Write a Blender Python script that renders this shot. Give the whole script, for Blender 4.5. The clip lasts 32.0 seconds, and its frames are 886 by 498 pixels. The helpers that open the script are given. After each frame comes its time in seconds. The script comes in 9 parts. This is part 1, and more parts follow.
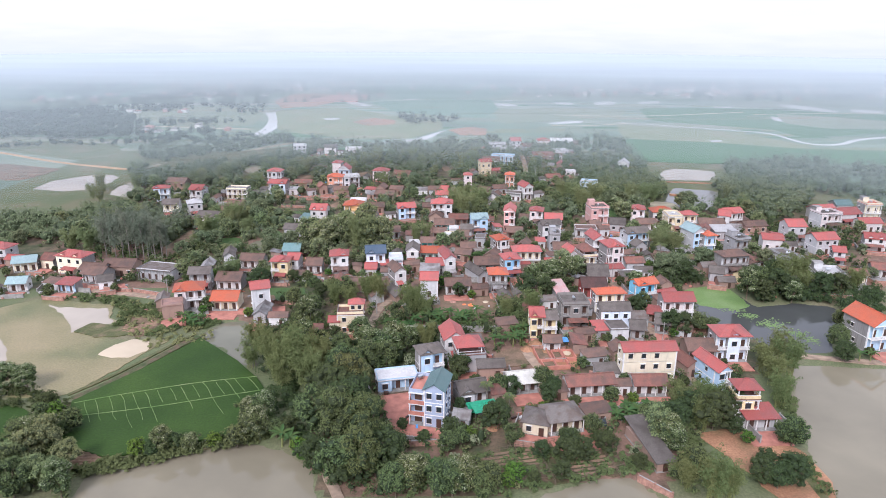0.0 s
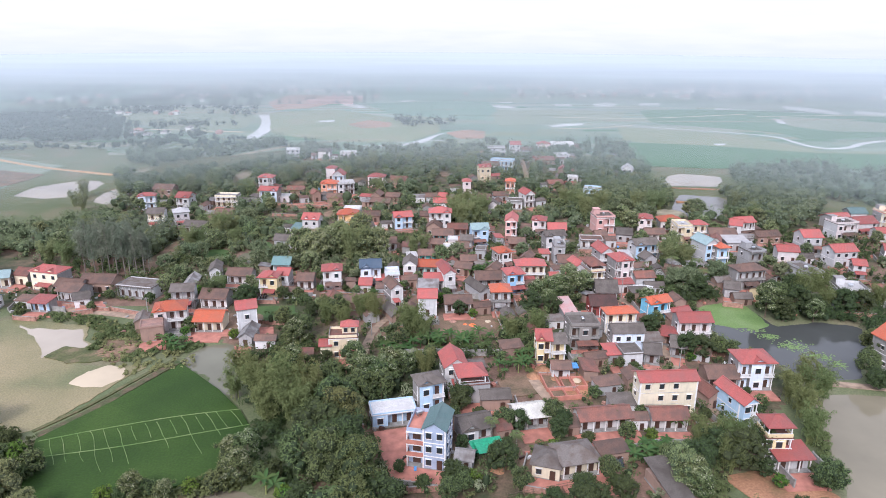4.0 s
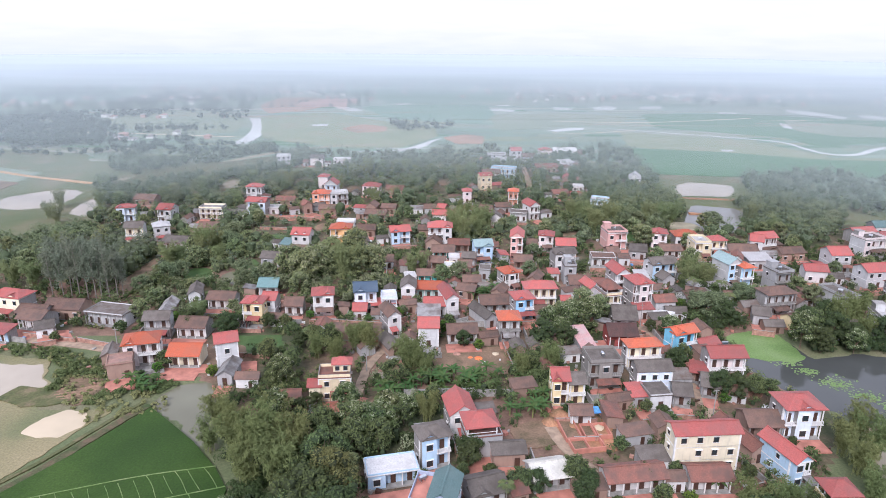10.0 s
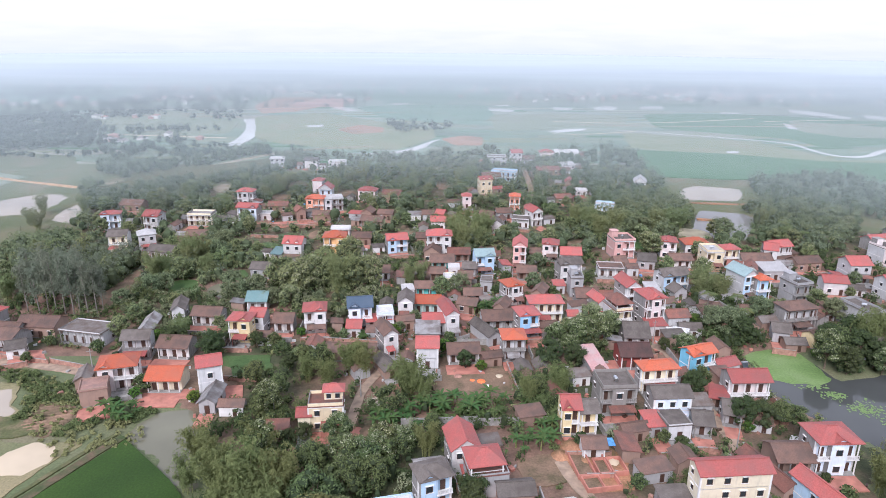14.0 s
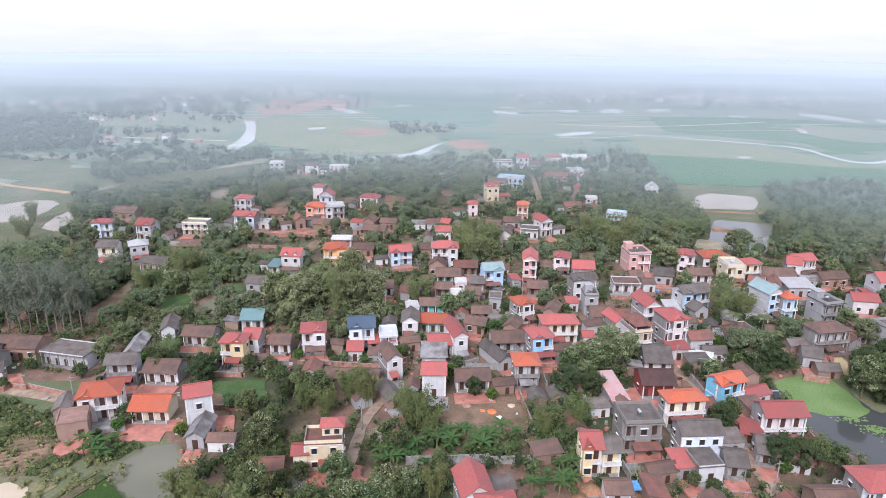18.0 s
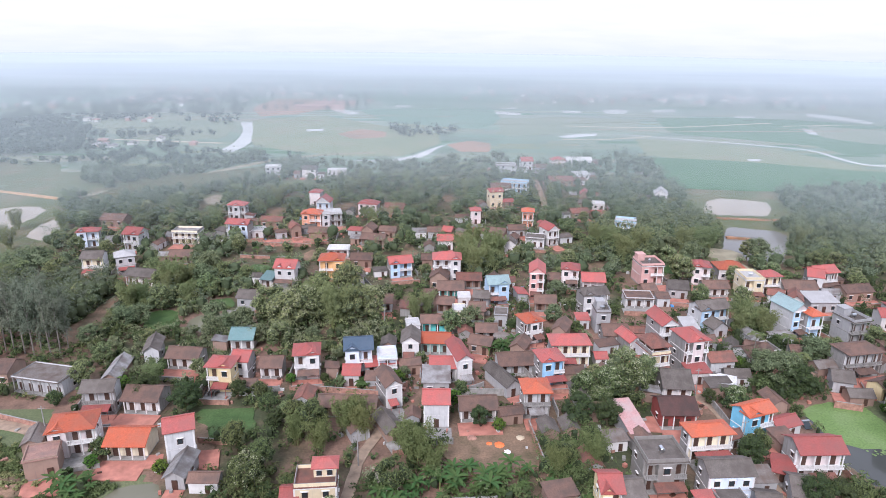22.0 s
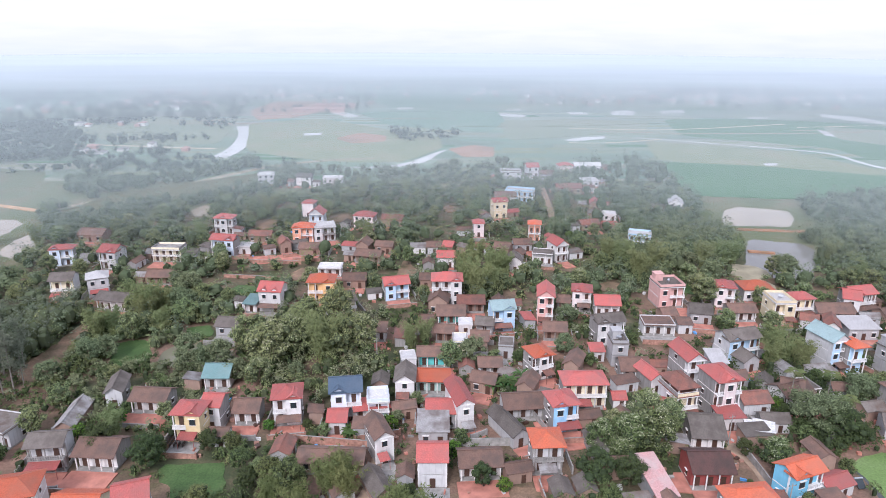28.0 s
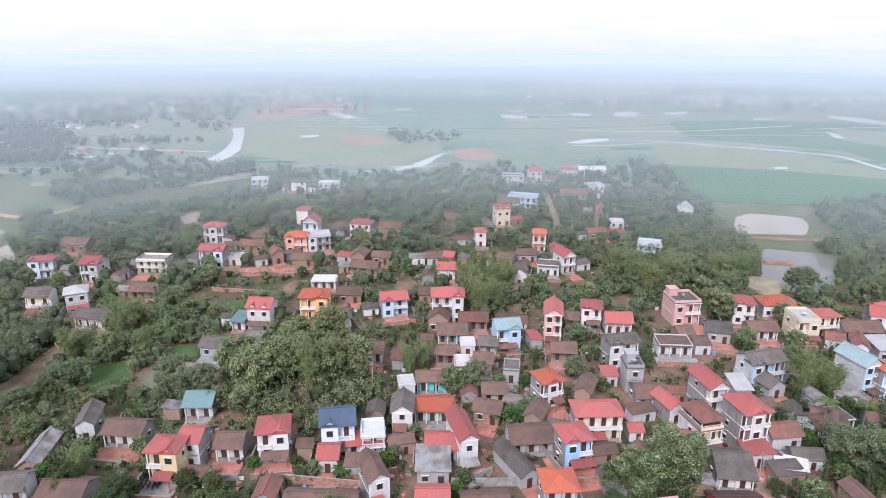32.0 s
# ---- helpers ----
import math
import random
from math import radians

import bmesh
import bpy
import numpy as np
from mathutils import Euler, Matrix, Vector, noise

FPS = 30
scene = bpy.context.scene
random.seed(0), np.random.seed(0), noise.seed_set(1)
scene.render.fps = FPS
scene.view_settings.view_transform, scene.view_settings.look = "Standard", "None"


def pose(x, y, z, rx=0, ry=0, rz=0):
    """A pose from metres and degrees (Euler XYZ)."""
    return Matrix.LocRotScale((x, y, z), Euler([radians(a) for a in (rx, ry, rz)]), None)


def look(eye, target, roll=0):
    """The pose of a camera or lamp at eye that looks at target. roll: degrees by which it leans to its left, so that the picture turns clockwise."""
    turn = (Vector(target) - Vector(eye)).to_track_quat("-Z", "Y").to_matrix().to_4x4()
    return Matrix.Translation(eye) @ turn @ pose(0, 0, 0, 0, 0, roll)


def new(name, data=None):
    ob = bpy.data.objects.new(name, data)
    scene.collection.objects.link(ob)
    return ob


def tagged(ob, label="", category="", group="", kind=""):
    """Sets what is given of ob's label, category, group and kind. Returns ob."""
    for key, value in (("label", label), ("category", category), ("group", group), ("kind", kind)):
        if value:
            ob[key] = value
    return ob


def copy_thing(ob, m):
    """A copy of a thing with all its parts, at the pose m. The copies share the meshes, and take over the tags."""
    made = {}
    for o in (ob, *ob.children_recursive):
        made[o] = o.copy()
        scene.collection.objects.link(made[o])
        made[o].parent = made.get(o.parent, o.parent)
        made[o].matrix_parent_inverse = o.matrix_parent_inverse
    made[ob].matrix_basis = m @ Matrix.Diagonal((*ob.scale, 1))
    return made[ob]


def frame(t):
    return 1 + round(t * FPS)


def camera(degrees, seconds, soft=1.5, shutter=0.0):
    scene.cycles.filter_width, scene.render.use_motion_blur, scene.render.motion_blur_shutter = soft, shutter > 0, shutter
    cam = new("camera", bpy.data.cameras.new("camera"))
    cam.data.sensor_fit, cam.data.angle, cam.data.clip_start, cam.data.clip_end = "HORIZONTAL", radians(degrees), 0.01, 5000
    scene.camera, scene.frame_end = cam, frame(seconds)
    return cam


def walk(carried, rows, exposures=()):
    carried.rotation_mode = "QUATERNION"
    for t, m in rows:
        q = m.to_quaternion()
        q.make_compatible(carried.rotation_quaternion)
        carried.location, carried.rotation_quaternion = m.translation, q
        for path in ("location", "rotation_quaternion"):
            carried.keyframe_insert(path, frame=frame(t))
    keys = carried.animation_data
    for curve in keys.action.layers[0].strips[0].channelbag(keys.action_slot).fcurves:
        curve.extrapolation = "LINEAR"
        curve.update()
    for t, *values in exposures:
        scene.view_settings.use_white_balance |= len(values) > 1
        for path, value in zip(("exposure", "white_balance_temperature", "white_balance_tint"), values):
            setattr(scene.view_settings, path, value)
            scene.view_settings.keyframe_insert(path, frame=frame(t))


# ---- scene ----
cam = camera(67.0, 32.0, 0.9)
PATH = [
    (0, (2.574, -4.851, 83.488), (2.604, -2.952, 82.86), 0.3),
    (6, (1.19, 16.63, 83.817), (1.236, 18.528, 83.19), 0.4),
    (9, (0.069, 26.913, 83.654), (0.123, 28.812, 83.031), 0.5),
    (13, (-0.037, 40.044, 83.461), (0.028, 41.942, 82.834), 0.5),
    (19, (-1.477, 59.54, 84.047), (-1.418, 61.438, 83.421), 0.7),
    (23, (-1.574, 72.639, 84.158), (-1.517, 74.536, 83.529), 0.6),
    (28, (0.573, 89.749, 84.178), (0.618, 91.646, 83.549), 0.3),
    (32, (0.622, 103.219, 84.009), (0.668, 105.117, 83.379), 0.3),
]
walk(cam, [(t, look(eye, target, roll)) for t, eye, target, roll in PATH], [(0, 0.17, 5880, 21), (32, 0.17, 5880, 21)])

# ---- world, sun, exposure ----
world = bpy.data.worlds.new("overcast_sky")
scene.world = world
world.use_nodes = True
wn = world.node_tree
wn.nodes.clear()
sky = wn.nodes.new("ShaderNodeTexSky")
sky.sky_type, sky.sun_disc = "NISHITA", False
sky.sun_elevation, sky.sun_rotation = radians(40), radians(200)
sky_gain = wn.nodes.new("ShaderNodeMix")
sky_gain.data_type = "RGBA"
sky_gain.inputs[0].default_value = 0.97
sky_gain.inputs[7].default_value = (11.6, 12.3, 13.3, 1)
bg = wn.nodes.new("ShaderNodeBackground")
bg.inputs[1].default_value = 0.08
wout = wn.nodes.new("ShaderNodeOutputWorld")
wn.links.new(sky.outputs[0], sky_gain.inputs[6])
wn.links.new(sky_gain.outputs[2], bg.inputs[0])
wn.links.new(bg.outputs[0], wout.inputs[0])
sun = new("sun", bpy.data.lights.new("sun", "SUN"))
sun.data.energy, sun.data.angle, sun.data.color = 3.1, radians(20), (1, 0.95, 0.88)
sun.matrix_world = look((0, 0, 0), (0.3, 0.8, -0.72))

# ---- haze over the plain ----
# see-through sheet standing in for haze, and the colours painted on it
HAZE_SHEET_IN, HAZE_SHEET_TOP, HAZE_SHEET_LENGTH = 188.0, 17.0, 1300.0
HAZE_SHEET_NEAR, HAZE_SHEET_FAR, HAZE_FAR = (0.525, 0.605, 0.605), (0.465, 0.525, 0.56), (0.77, 0.83, 0.875)

# ---- materials ----
MATS = {}


def nodes_of(name):
    m = bpy.data.materials.new(name)
    m.use_nodes = True
    nt = m.node_tree
    b = nt.nodes["Principled BSDF"]
    return m, nt, b


def tex(nt, kind, scale, detail=4.0, coord="Object", stretch=None):
    tc = nt.nodes.new("ShaderNodeTexCoord")
    n = nt.nodes.new(kind)
    n.inputs["Scale"].default_value = scale
    if "Detail" in n.inputs:
        n.inputs["Detail"].default_value = detail
    src = tc.outputs[coord]
    if stretch:
        mp = nt.nodes.new("ShaderNodeMapping")
        mp.inputs["Scale"].default_value = stretch
        nt.links.new(src, mp.inputs[0])
        src = mp.outputs[0]
    nt.links.new(src, n.inputs["Vector"])
    return n


def ramp(nt, src, stops):
    r = nt.nodes.new("ShaderNodeValToRGB")
    e = r.color_ramp.elements
    while len(e) < len(stops):
        e.new(0.5)
    for i, (p, c) in enumerate(stops):
        e[i].position = p
        e[i].color = (*c, 1) if len(c) == 3 else c
    nt.links.new(src, r.inputs[0])
    return r


def mixc(nt, fac, a, b, mode="MIX"):
    m = nt.nodes.new("ShaderNodeMix")
    m.data_type, m.blend_type = "RGBA", mode
    for sock, v in ((m.inputs[0], fac), (m.inputs[6], a), (m.inputs[7], b)):
        if hasattr(v, "is_linked"):
            nt.links.new(v, sock)
        elif isinstance(v, (int, float)):
            sock.default_value = v
        else:
            sock.default_value = (*v, 1)
    return m.outputs[2]


def bump(nt, b, src, strength, dist=0.1):
    bp = nt.nodes.new("ShaderNodeBump")
    bp.inputs["Strength"].default_value, bp.inputs["Distance"].default_value = strength, dist
    nt.links.new(src, bp.inputs["Height"])
    nt.links.new(bp.outputs[0], b.inputs["Normal"])


def mul(c, k):
    return tuple(min(1.0, v * k) for v in c)


def paint(name, c, rough=0.75, stain=0.55, bare=0.0):
    """Painted plaster with rain streaks and blotches."""
    m, nt, b = nodes_of(name)
    blot = tex(nt, "ShaderNodeTexNoise", 0.7, 6)
    streak = tex(nt, "ShaderNodeTexNoise", 1.0, 5, "Object", (2.6, 2.6, 0.22))
    r1 = ramp(nt, blot.outputs[0], [(0.3, mul(c, 0.88)), (0.7, mul(c, 1.04))])
    f = ramp(nt, streak.outputs[0], [(0.52, (0, 0, 0)), (0.75, (stain, stain, stain))])
    info = nt.nodes.new("ShaderNodeObjectInfo")
    hue = nt.nodes.new("ShaderNodeHueSaturation")
    mr = nt.nodes.new("ShaderNodeMapRange")
    mr.inputs[3].default_value, mr.inputs[4].default_value = 0.85, 1.12
    nt.links.new(info.outputs["Random"], mr.inputs[0])
    nt.links.new(mr.outputs[0], hue.inputs["Value"])
    dirt = tuple(0.45 * v + 0.06 for v in c)
    col = mixc(nt, f.outputs[0], r1.outputs[0], dirt)
    if bare:
        # many side and back walls were never painted
        tc = nt.nodes.new("ShaderNodeTexCoord")
        sx = nt.nodes.new("ShaderNodeSeparateXYZ")
        nt.links.new(tc.outputs["Normal"], sx.inputs[0])
        front = nt.nodes.new("ShaderNodeMath")
        front.operation, front.inputs[1].default_value = "GREATER_THAN", -0.5
        nt.links.new(sx.outputs[1], front.inputs[0])
        pick = nt.nodes.new("ShaderNodeMath")
        pick.operation, pick.inputs[1].default_value = "GREATER_THAN", 1 - bare
        nt.links.new(info.outputs["Random"], pick.inputs[0])
        both = nt.nodes.new("ShaderNodeMath")
        both.operation = "MULTIPLY"
        nt.links.new(front.outputs[0], both.inputs[0])
        nt.links.new(pick.outputs[0], both.inputs[1])
        cement = ramp(nt, streak.outputs[0], [(0.3, (0.31, 0.30, 0.285)), (0.5, (0.27, 0.258, 0.245)), (0.7, (0.21, 0.195, 0.185))])
        col = mixc(nt, both.outputs[0], col, cement.outputs[0])
    nt.links.new(col, hue.inputs["Color"])
    nt.links.new(hue.outputs[0], b.inputs["Base Color"])
    b.inputs["Roughness"].default_value = rough
    bump(nt, b, blot.outputs[0], 0.2, 0.03)
    return m


def roofing(name, c, worn, rough=0.6, ribs=5.0, amount=0.6):
    """Sheet or tile roofing: ribs down the slope, patches of weathering."""
    m, nt, b = nodes_of(name)
    big = tex(nt, "ShaderNodeTexNoise", 0.45, 6)
    fine = tex(nt, "ShaderNodeTexNoise", 3.5, 4)
    wave = tex(nt, "ShaderNodeTexWave", ribs, 2)
    wave.bands_direction = "X"
    wave.inputs["Distortion"].default_value = 0.3
    f = ramp(nt, big.outputs[0], [(0.42, (0, 0, 0)), (0.68, (amount,) * 3)])
    f2 = ramp(nt, fine.outputs[0], [(0.3, mul(c, 0.78)), (0.7, mul(c, 1.12))])
    col = mixc(nt, f.outputs[0], f2.outputs[0], worn)
    info = nt.nodes.new("ShaderNodeObjectInfo")
    hue = nt.nodes.new("ShaderNodeHueSaturation")
    mr = nt.nodes.new("ShaderNodeMapRange")
    mr.inputs[3].default_value, mr.inputs[4].default_value = 0.72, 1.15
    nt.links.new(info.outputs["Random"], mr.inputs[0])
    nt.links.new(mr.outputs[0], hue.inputs["Value"])
    nt.links.new(col, hue.inputs["Color"])
    nt.links.new(hue.outputs[0], b.inputs["Base Color"])
    b.inputs["Roughness"].default_value = rough
    bump(nt, b, wave.outputs[0], 0.5, 0.05)
    return m


WALLS = {
    "white": (0.68, 0.665, 0.65), "cream": (0.80, 0.72, 0.54), "yellowcream": (0.80, 0.69, 0.47), "yellow": (0.78, 0.64, 0.37),
    "ochre": (0.72, 0.45, 0.21), "paleblue": (0.48, 0.66, 0.82), "bluewhite": (0.68, 0.76, 0.86), "blue": (0.32, 0.57, 0.80),
    "brightblue": (0.20, 0.53, 0.72), "bluegrey": (0.42, 0.50, 0.64), "grey": (0.40, 0.40, 0.40), "greywhite": (0.58, 0.58, 0.58),
    "greystone": (0.30, 0.28, 0.255), "pink": (0.66, 0.40, 0.36), "pinkwhite": (0.77, 0.68, 0.66), "pinkorange": (0.72, 0.36, 0.24),
    "teal": (0.16, 0.46, 0.42), "paleteal": (0.42, 0.58, 0.54), "cyan": (0.14, 0.62, 0.60), "brick": (0.33, 0.225, 0.175), "redwall": (0.30, 0.07, 0.06),
}
WALL_WORDS = {"yellowcream": "pale yellow", "paleblue": "pale blue", "bluewhite": "bluish white", "brightblue": "bright blue", "bluegrey": "blue-grey",
              "greywhite": "greyish white", "greystone": "grey stone-faced", "pinkwhite": "pinkish white", "pinkorange": "salmon", "paleteal": "pale teal",
              "brick": "bare brick", "redwall": "dark red"}
for key, c in WALLS.items():
    MATS["wall_" + key] = paint("wall_" + key, c, stain=0.6 if key in ("brick", "grey", "greywhite", "greystone") else 0.42,
                                bare=0.55 if key in ("white", "cream", "yellowcream", "yellow", "paleblue", "bluewhite", "pinkwhite", "greywhite") else 0.0)
ROOFS = {
    "red": ((0.46, 0.118, 0.10), (0.32, 0.12, 0.105), 0.55, 5, 0.75), "orange": ((0.56, 0.13, 0.06), (0.4, 0.14, 0.085), 0.55, 5, 0.6),
    "redtile": ((0.27, 0.115, 0.085), (0.13, 0.085, 0.07), 0.8, 6, 0.85), "tile": ((0.205, 0.122, 0.092), (0.115, 0.083, 0.069), 0.85, 6, 0.9),
    "darktile": ((0.10, 0.05, 0.042), (0.05, 0.035, 0.03), 0.8, 6, 0.8), "grey": ((0.165, 0.143, 0.125), (0.092, 0.076, 0.064), 0.9, 5, 0.8),
    "oldgrey": ((0.21, 0.185, 0.165), (0.12, 0.08, 0.06), 0.9, 5, 0.8), "oldmetal": ((0.33, 0.32, 0.31), (0.12, 0.09, 0.075), 0.6, 5, 0.8),
    "whitemetal": ((0.62, 0.60, 0.54), (0.32, 0.30, 0.26), 0.5, 4, 0.6), "white": ((0.62, 0.61, 0.60), (0.42, 0.40, 0.38), 0.6, 4, 0.4),
    "slate": ((0.07, 0.11, 0.16), (0.10, 0.13, 0.17), 0.5, 5, 0.5), "teal": ((0.14, 0.245, 0.24), (0.19, 0.27, 0.26), 0.5, 5, 0.5),
    "greyteal": ((0.32, 0.44, 0.44), (0.24, 0.30, 0.30), 0.6, 5, 0.5), "pinkmetal": ((0.58, 0.33, 0.31), (0.5, 0.42, 0.4), 0.6, 4, 0.7),
    "brick": ((0.34, 0.2, 0.16), (0.2, 0.14, 0.12), 0.9, 3, 0.8),
}
ROOF_WORDS = {"redtile": "weathered red tile", "tile": "old brown tile", "darktile": "dark brown tile", "red": "red sheet", "orange": "orange sheet",
              "grey": "grey fibre-cement", "oldgrey": "stained grey", "oldmetal": "patched metal", "whitemetal": "pale metal", "white": "white concrete",
              "slate": "slate blue", "teal": "teal sheet", "greyteal": "grey-green sheet", "pinkmetal": "faded pink metal", "brick": "bare brick"}
for key, (c, worn, rough, ribs, amount) in ROOFS.items():
    MATS["roof_" + key] = roofing("roof_" + key, c, worn, rough, ribs, amount)


def simple(name, c, rough=0.6, metal=0.0, scale=2.0, vary=0.25):
    m, nt, b = nodes_of(name)
    n = tex(nt, "ShaderNodeTexNoise", scale, 5)
    r = ramp(nt, n.outputs[0], [(0.3, mul(c, 1 - vary)), (0.7, mul(c, 1 + vary))])
    nt.links.new(r.outputs[0], b.inputs["Base Color"])
    b.inputs["Roughness"].default_value, b.inputs["Metallic"].default_value = rough, metal
    bump(nt, b, n.outputs[0], 0.3, 0.03)
    MATS[name] = m
    return m


simple("trim", (0.73, 0.72, 0.70), 0.7, 0, 1.5, 0.12)
simple("woodwork", (0.075, 0.04, 0.028), 0.5)
simple("steel", (0.62, 0.64, 0.66), 0.3, 1.0, 3, 0.1)
simple("concrete", (0.30, 0.29, 0.27), 0.9, 0, 0.8, 0.3)
simple("brickwork", (0.36, 0.2, 0.15), 0.9, 0, 1.2, 0.35)
simple("court", (0.45, 0.19, 0.14), 0.85, 0, 0.5, 0.25)
simple("orange_track", (0.50, 0.31, 0.17), 0.9, 0, 0.2, 0.2)
simple("dyke_earth", (0.30, 0.27, 0.19), 0.95, 0, 0.2, 0.25)
simple("earth_track", (0.31, 0.23, 0.165), 0.95, 0, 0.5, 0.35)
simple("sand", (0.52, 0.43, 0.30), 0.6, 0, 0.08, 0.12)
simple("tarp_white", (0.55, 0.55, 0.54), 0.5)
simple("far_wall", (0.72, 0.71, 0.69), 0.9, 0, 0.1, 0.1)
simple("far_pink", (0.42, 0.26, 0.22), 0.9, 0, 0.1, 0.1)
simple("far_roof", (0.30, 0.27, 0.26), 0.9, 0, 0.1, 0.1)
simple("tarp_green", (0.02, 0.30, 0.16), 0.45)
simple("tarp_orange", (0.85, 0.20, 0.06), 0.5)
simple("tarp_blue", (0.10, 0.32, 0.65), 0.45)
simple("bark", (0.16, 0.12, 0.085), 0.9, 0, 4, 0.4)
simple("pale_bark", (0.20, 0.18, 0.155), 0.8, 0, 2, 0.3)
simple("culm", (0.20, 0.22, 0.08), 0.5, 0, 3, 0.3)
simple("plastic_black", (0.02, 0.02, 0.02), 0.4)
m, nt, b = nodes_of("window_glass")
b.inputs["Base Color"].default_value = (0.03, 0.04, 0.045, 1)
b.inputs["Roughness"].default_value = 0.08
MATS["glass"] = m


def water(name, c, rough):
    m, nt, b = nodes_of(name)
    n = tex(nt, "ShaderNodeTexNoise", 0.05, 5)
    r = ramp(nt, n.outputs[0], [(0.3, mul(c, 0.85)), (0.7, mul(c, 1.15))])
    nt.links.new(r.outputs[0], b.inputs["Base Color"])
    b.inputs["Roughness"].default_value, b.inputs["IOR"].default_value = rough, 1.33
    rip = tex(nt, "ShaderNodeTexNoise", 1.6, 3)
    bump(nt, b, rip.outputs[0], 0.05, 0.02)
    MATS[name] = m


water("pond_brown", (0.225, 0.20, 0.14), 0.06)
water("pond_dark", (0.07, 0.074, 0.07), 0.04)
water("pond_olive", (0.17, 0.165, 0.115), 0.07)
water("pond_grey", (0.22, 0.215, 0.20), 0.06)
water("pond_pale", (0.40, 0.345, 0.27), 0.06)
water("river_water", (0.60, 0.59, 0.56), 0.08)


def crop(name, c1, c2, c3, scale=0.05, rough=0.8, wet=0.3, dusty=0.0):
    m, nt, b = nodes_of(name)
    n = tex(nt, "ShaderNodeTexNoise", scale, 7)
    fine = tex(nt, "ShaderNodeTexNoise", 2.2, 5)
    r = ramp(nt, n.outputs[0], [(0.32, c1), (0.5, c2), (0.68, c3)])
    g = ramp(nt, fine.outputs[0], [(0.25, (0.72,) * 3), (0.75, (1.25,) * 3)])
    nt.links.new(mixc(nt, 1.0, r.outputs[0], g.outputs[0], "MULTIPLY"), b.inputs["Base Color"])
    b.inputs["Roughness"].default_value = rough
    b.inputs["Specular IOR Level"].default_value = wet
    b.inputs["Sheen Weight"].default_value, b.inputs["Sheen Roughness"].default_value = dusty, 0.5
    bump(nt, b, fine.outputs[0], 0.6, 0.15)
    MATS[name] = m
    return m


crop("orange_earth", (0.15, 0.125, 0.06), (0.33, 0.175, 0.10), (0.45, 0.24, 0.135), 0.12)
crop("brown_earth", (0.10, 0.085, 0.045), (0.19, 0.13, 0.085), (0.27, 0.175, 0.115), 0.2)
crop("rice", (0.022, 0.054, 0.006), (0.029, 0.066, 0.008), (0.042, 0.084, 0.012), 0.06)
crop("rice_pale", (0.10, 0.18, 0.05), (0.14, 0.21, 0.07), (0.22, 0.27, 0.12), 0.3)
crop("mud_field", (0.29, 0.24, 0.13), (0.225, 0.2, 0.1), (0.14, 0.15, 0.065), 0.05, 0.5)
crop("grass_plot", (0.045, 0.085, 0.025), (0.065, 0.12, 0.037), (0.09, 0.135, 0.05), 0.15)
crop("algae", (0.12, 0.20, 0.06), (0.15, 0.235, 0.075), (0.18, 0.26, 0.10), 0.12)
crop("outskirts", (0.105, 0.132, 0.06), (0.132, 0.152, 0.075), (0.19, 0.172, 0.105), 0.05)
crop("garden_plot", (0.045, 0.07, 0.022), (0.085, 0.085, 0.04), (0.15, 0.095, 0.065), 0.3)
crop("bank_grass", (0.075, 0.09, 0.036), (0.105, 0.11, 0.045), (0.17, 0.138, 0.078), 0.3)
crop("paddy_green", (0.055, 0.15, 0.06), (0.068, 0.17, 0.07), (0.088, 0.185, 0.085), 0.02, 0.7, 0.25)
# far fields: haze partly mixed into the base colours, paler and bluer
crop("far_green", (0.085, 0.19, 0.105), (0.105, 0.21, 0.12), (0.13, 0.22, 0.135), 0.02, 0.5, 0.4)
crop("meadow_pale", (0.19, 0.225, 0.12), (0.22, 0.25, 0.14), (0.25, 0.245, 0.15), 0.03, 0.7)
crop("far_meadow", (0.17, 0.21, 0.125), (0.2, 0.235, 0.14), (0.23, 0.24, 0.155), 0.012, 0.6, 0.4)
crop("far_earth", (0.34, 0.2, 0.135), (0.38, 0.235, 0.16), (0.28, 0.19, 0.13), 0.02, 0.8)


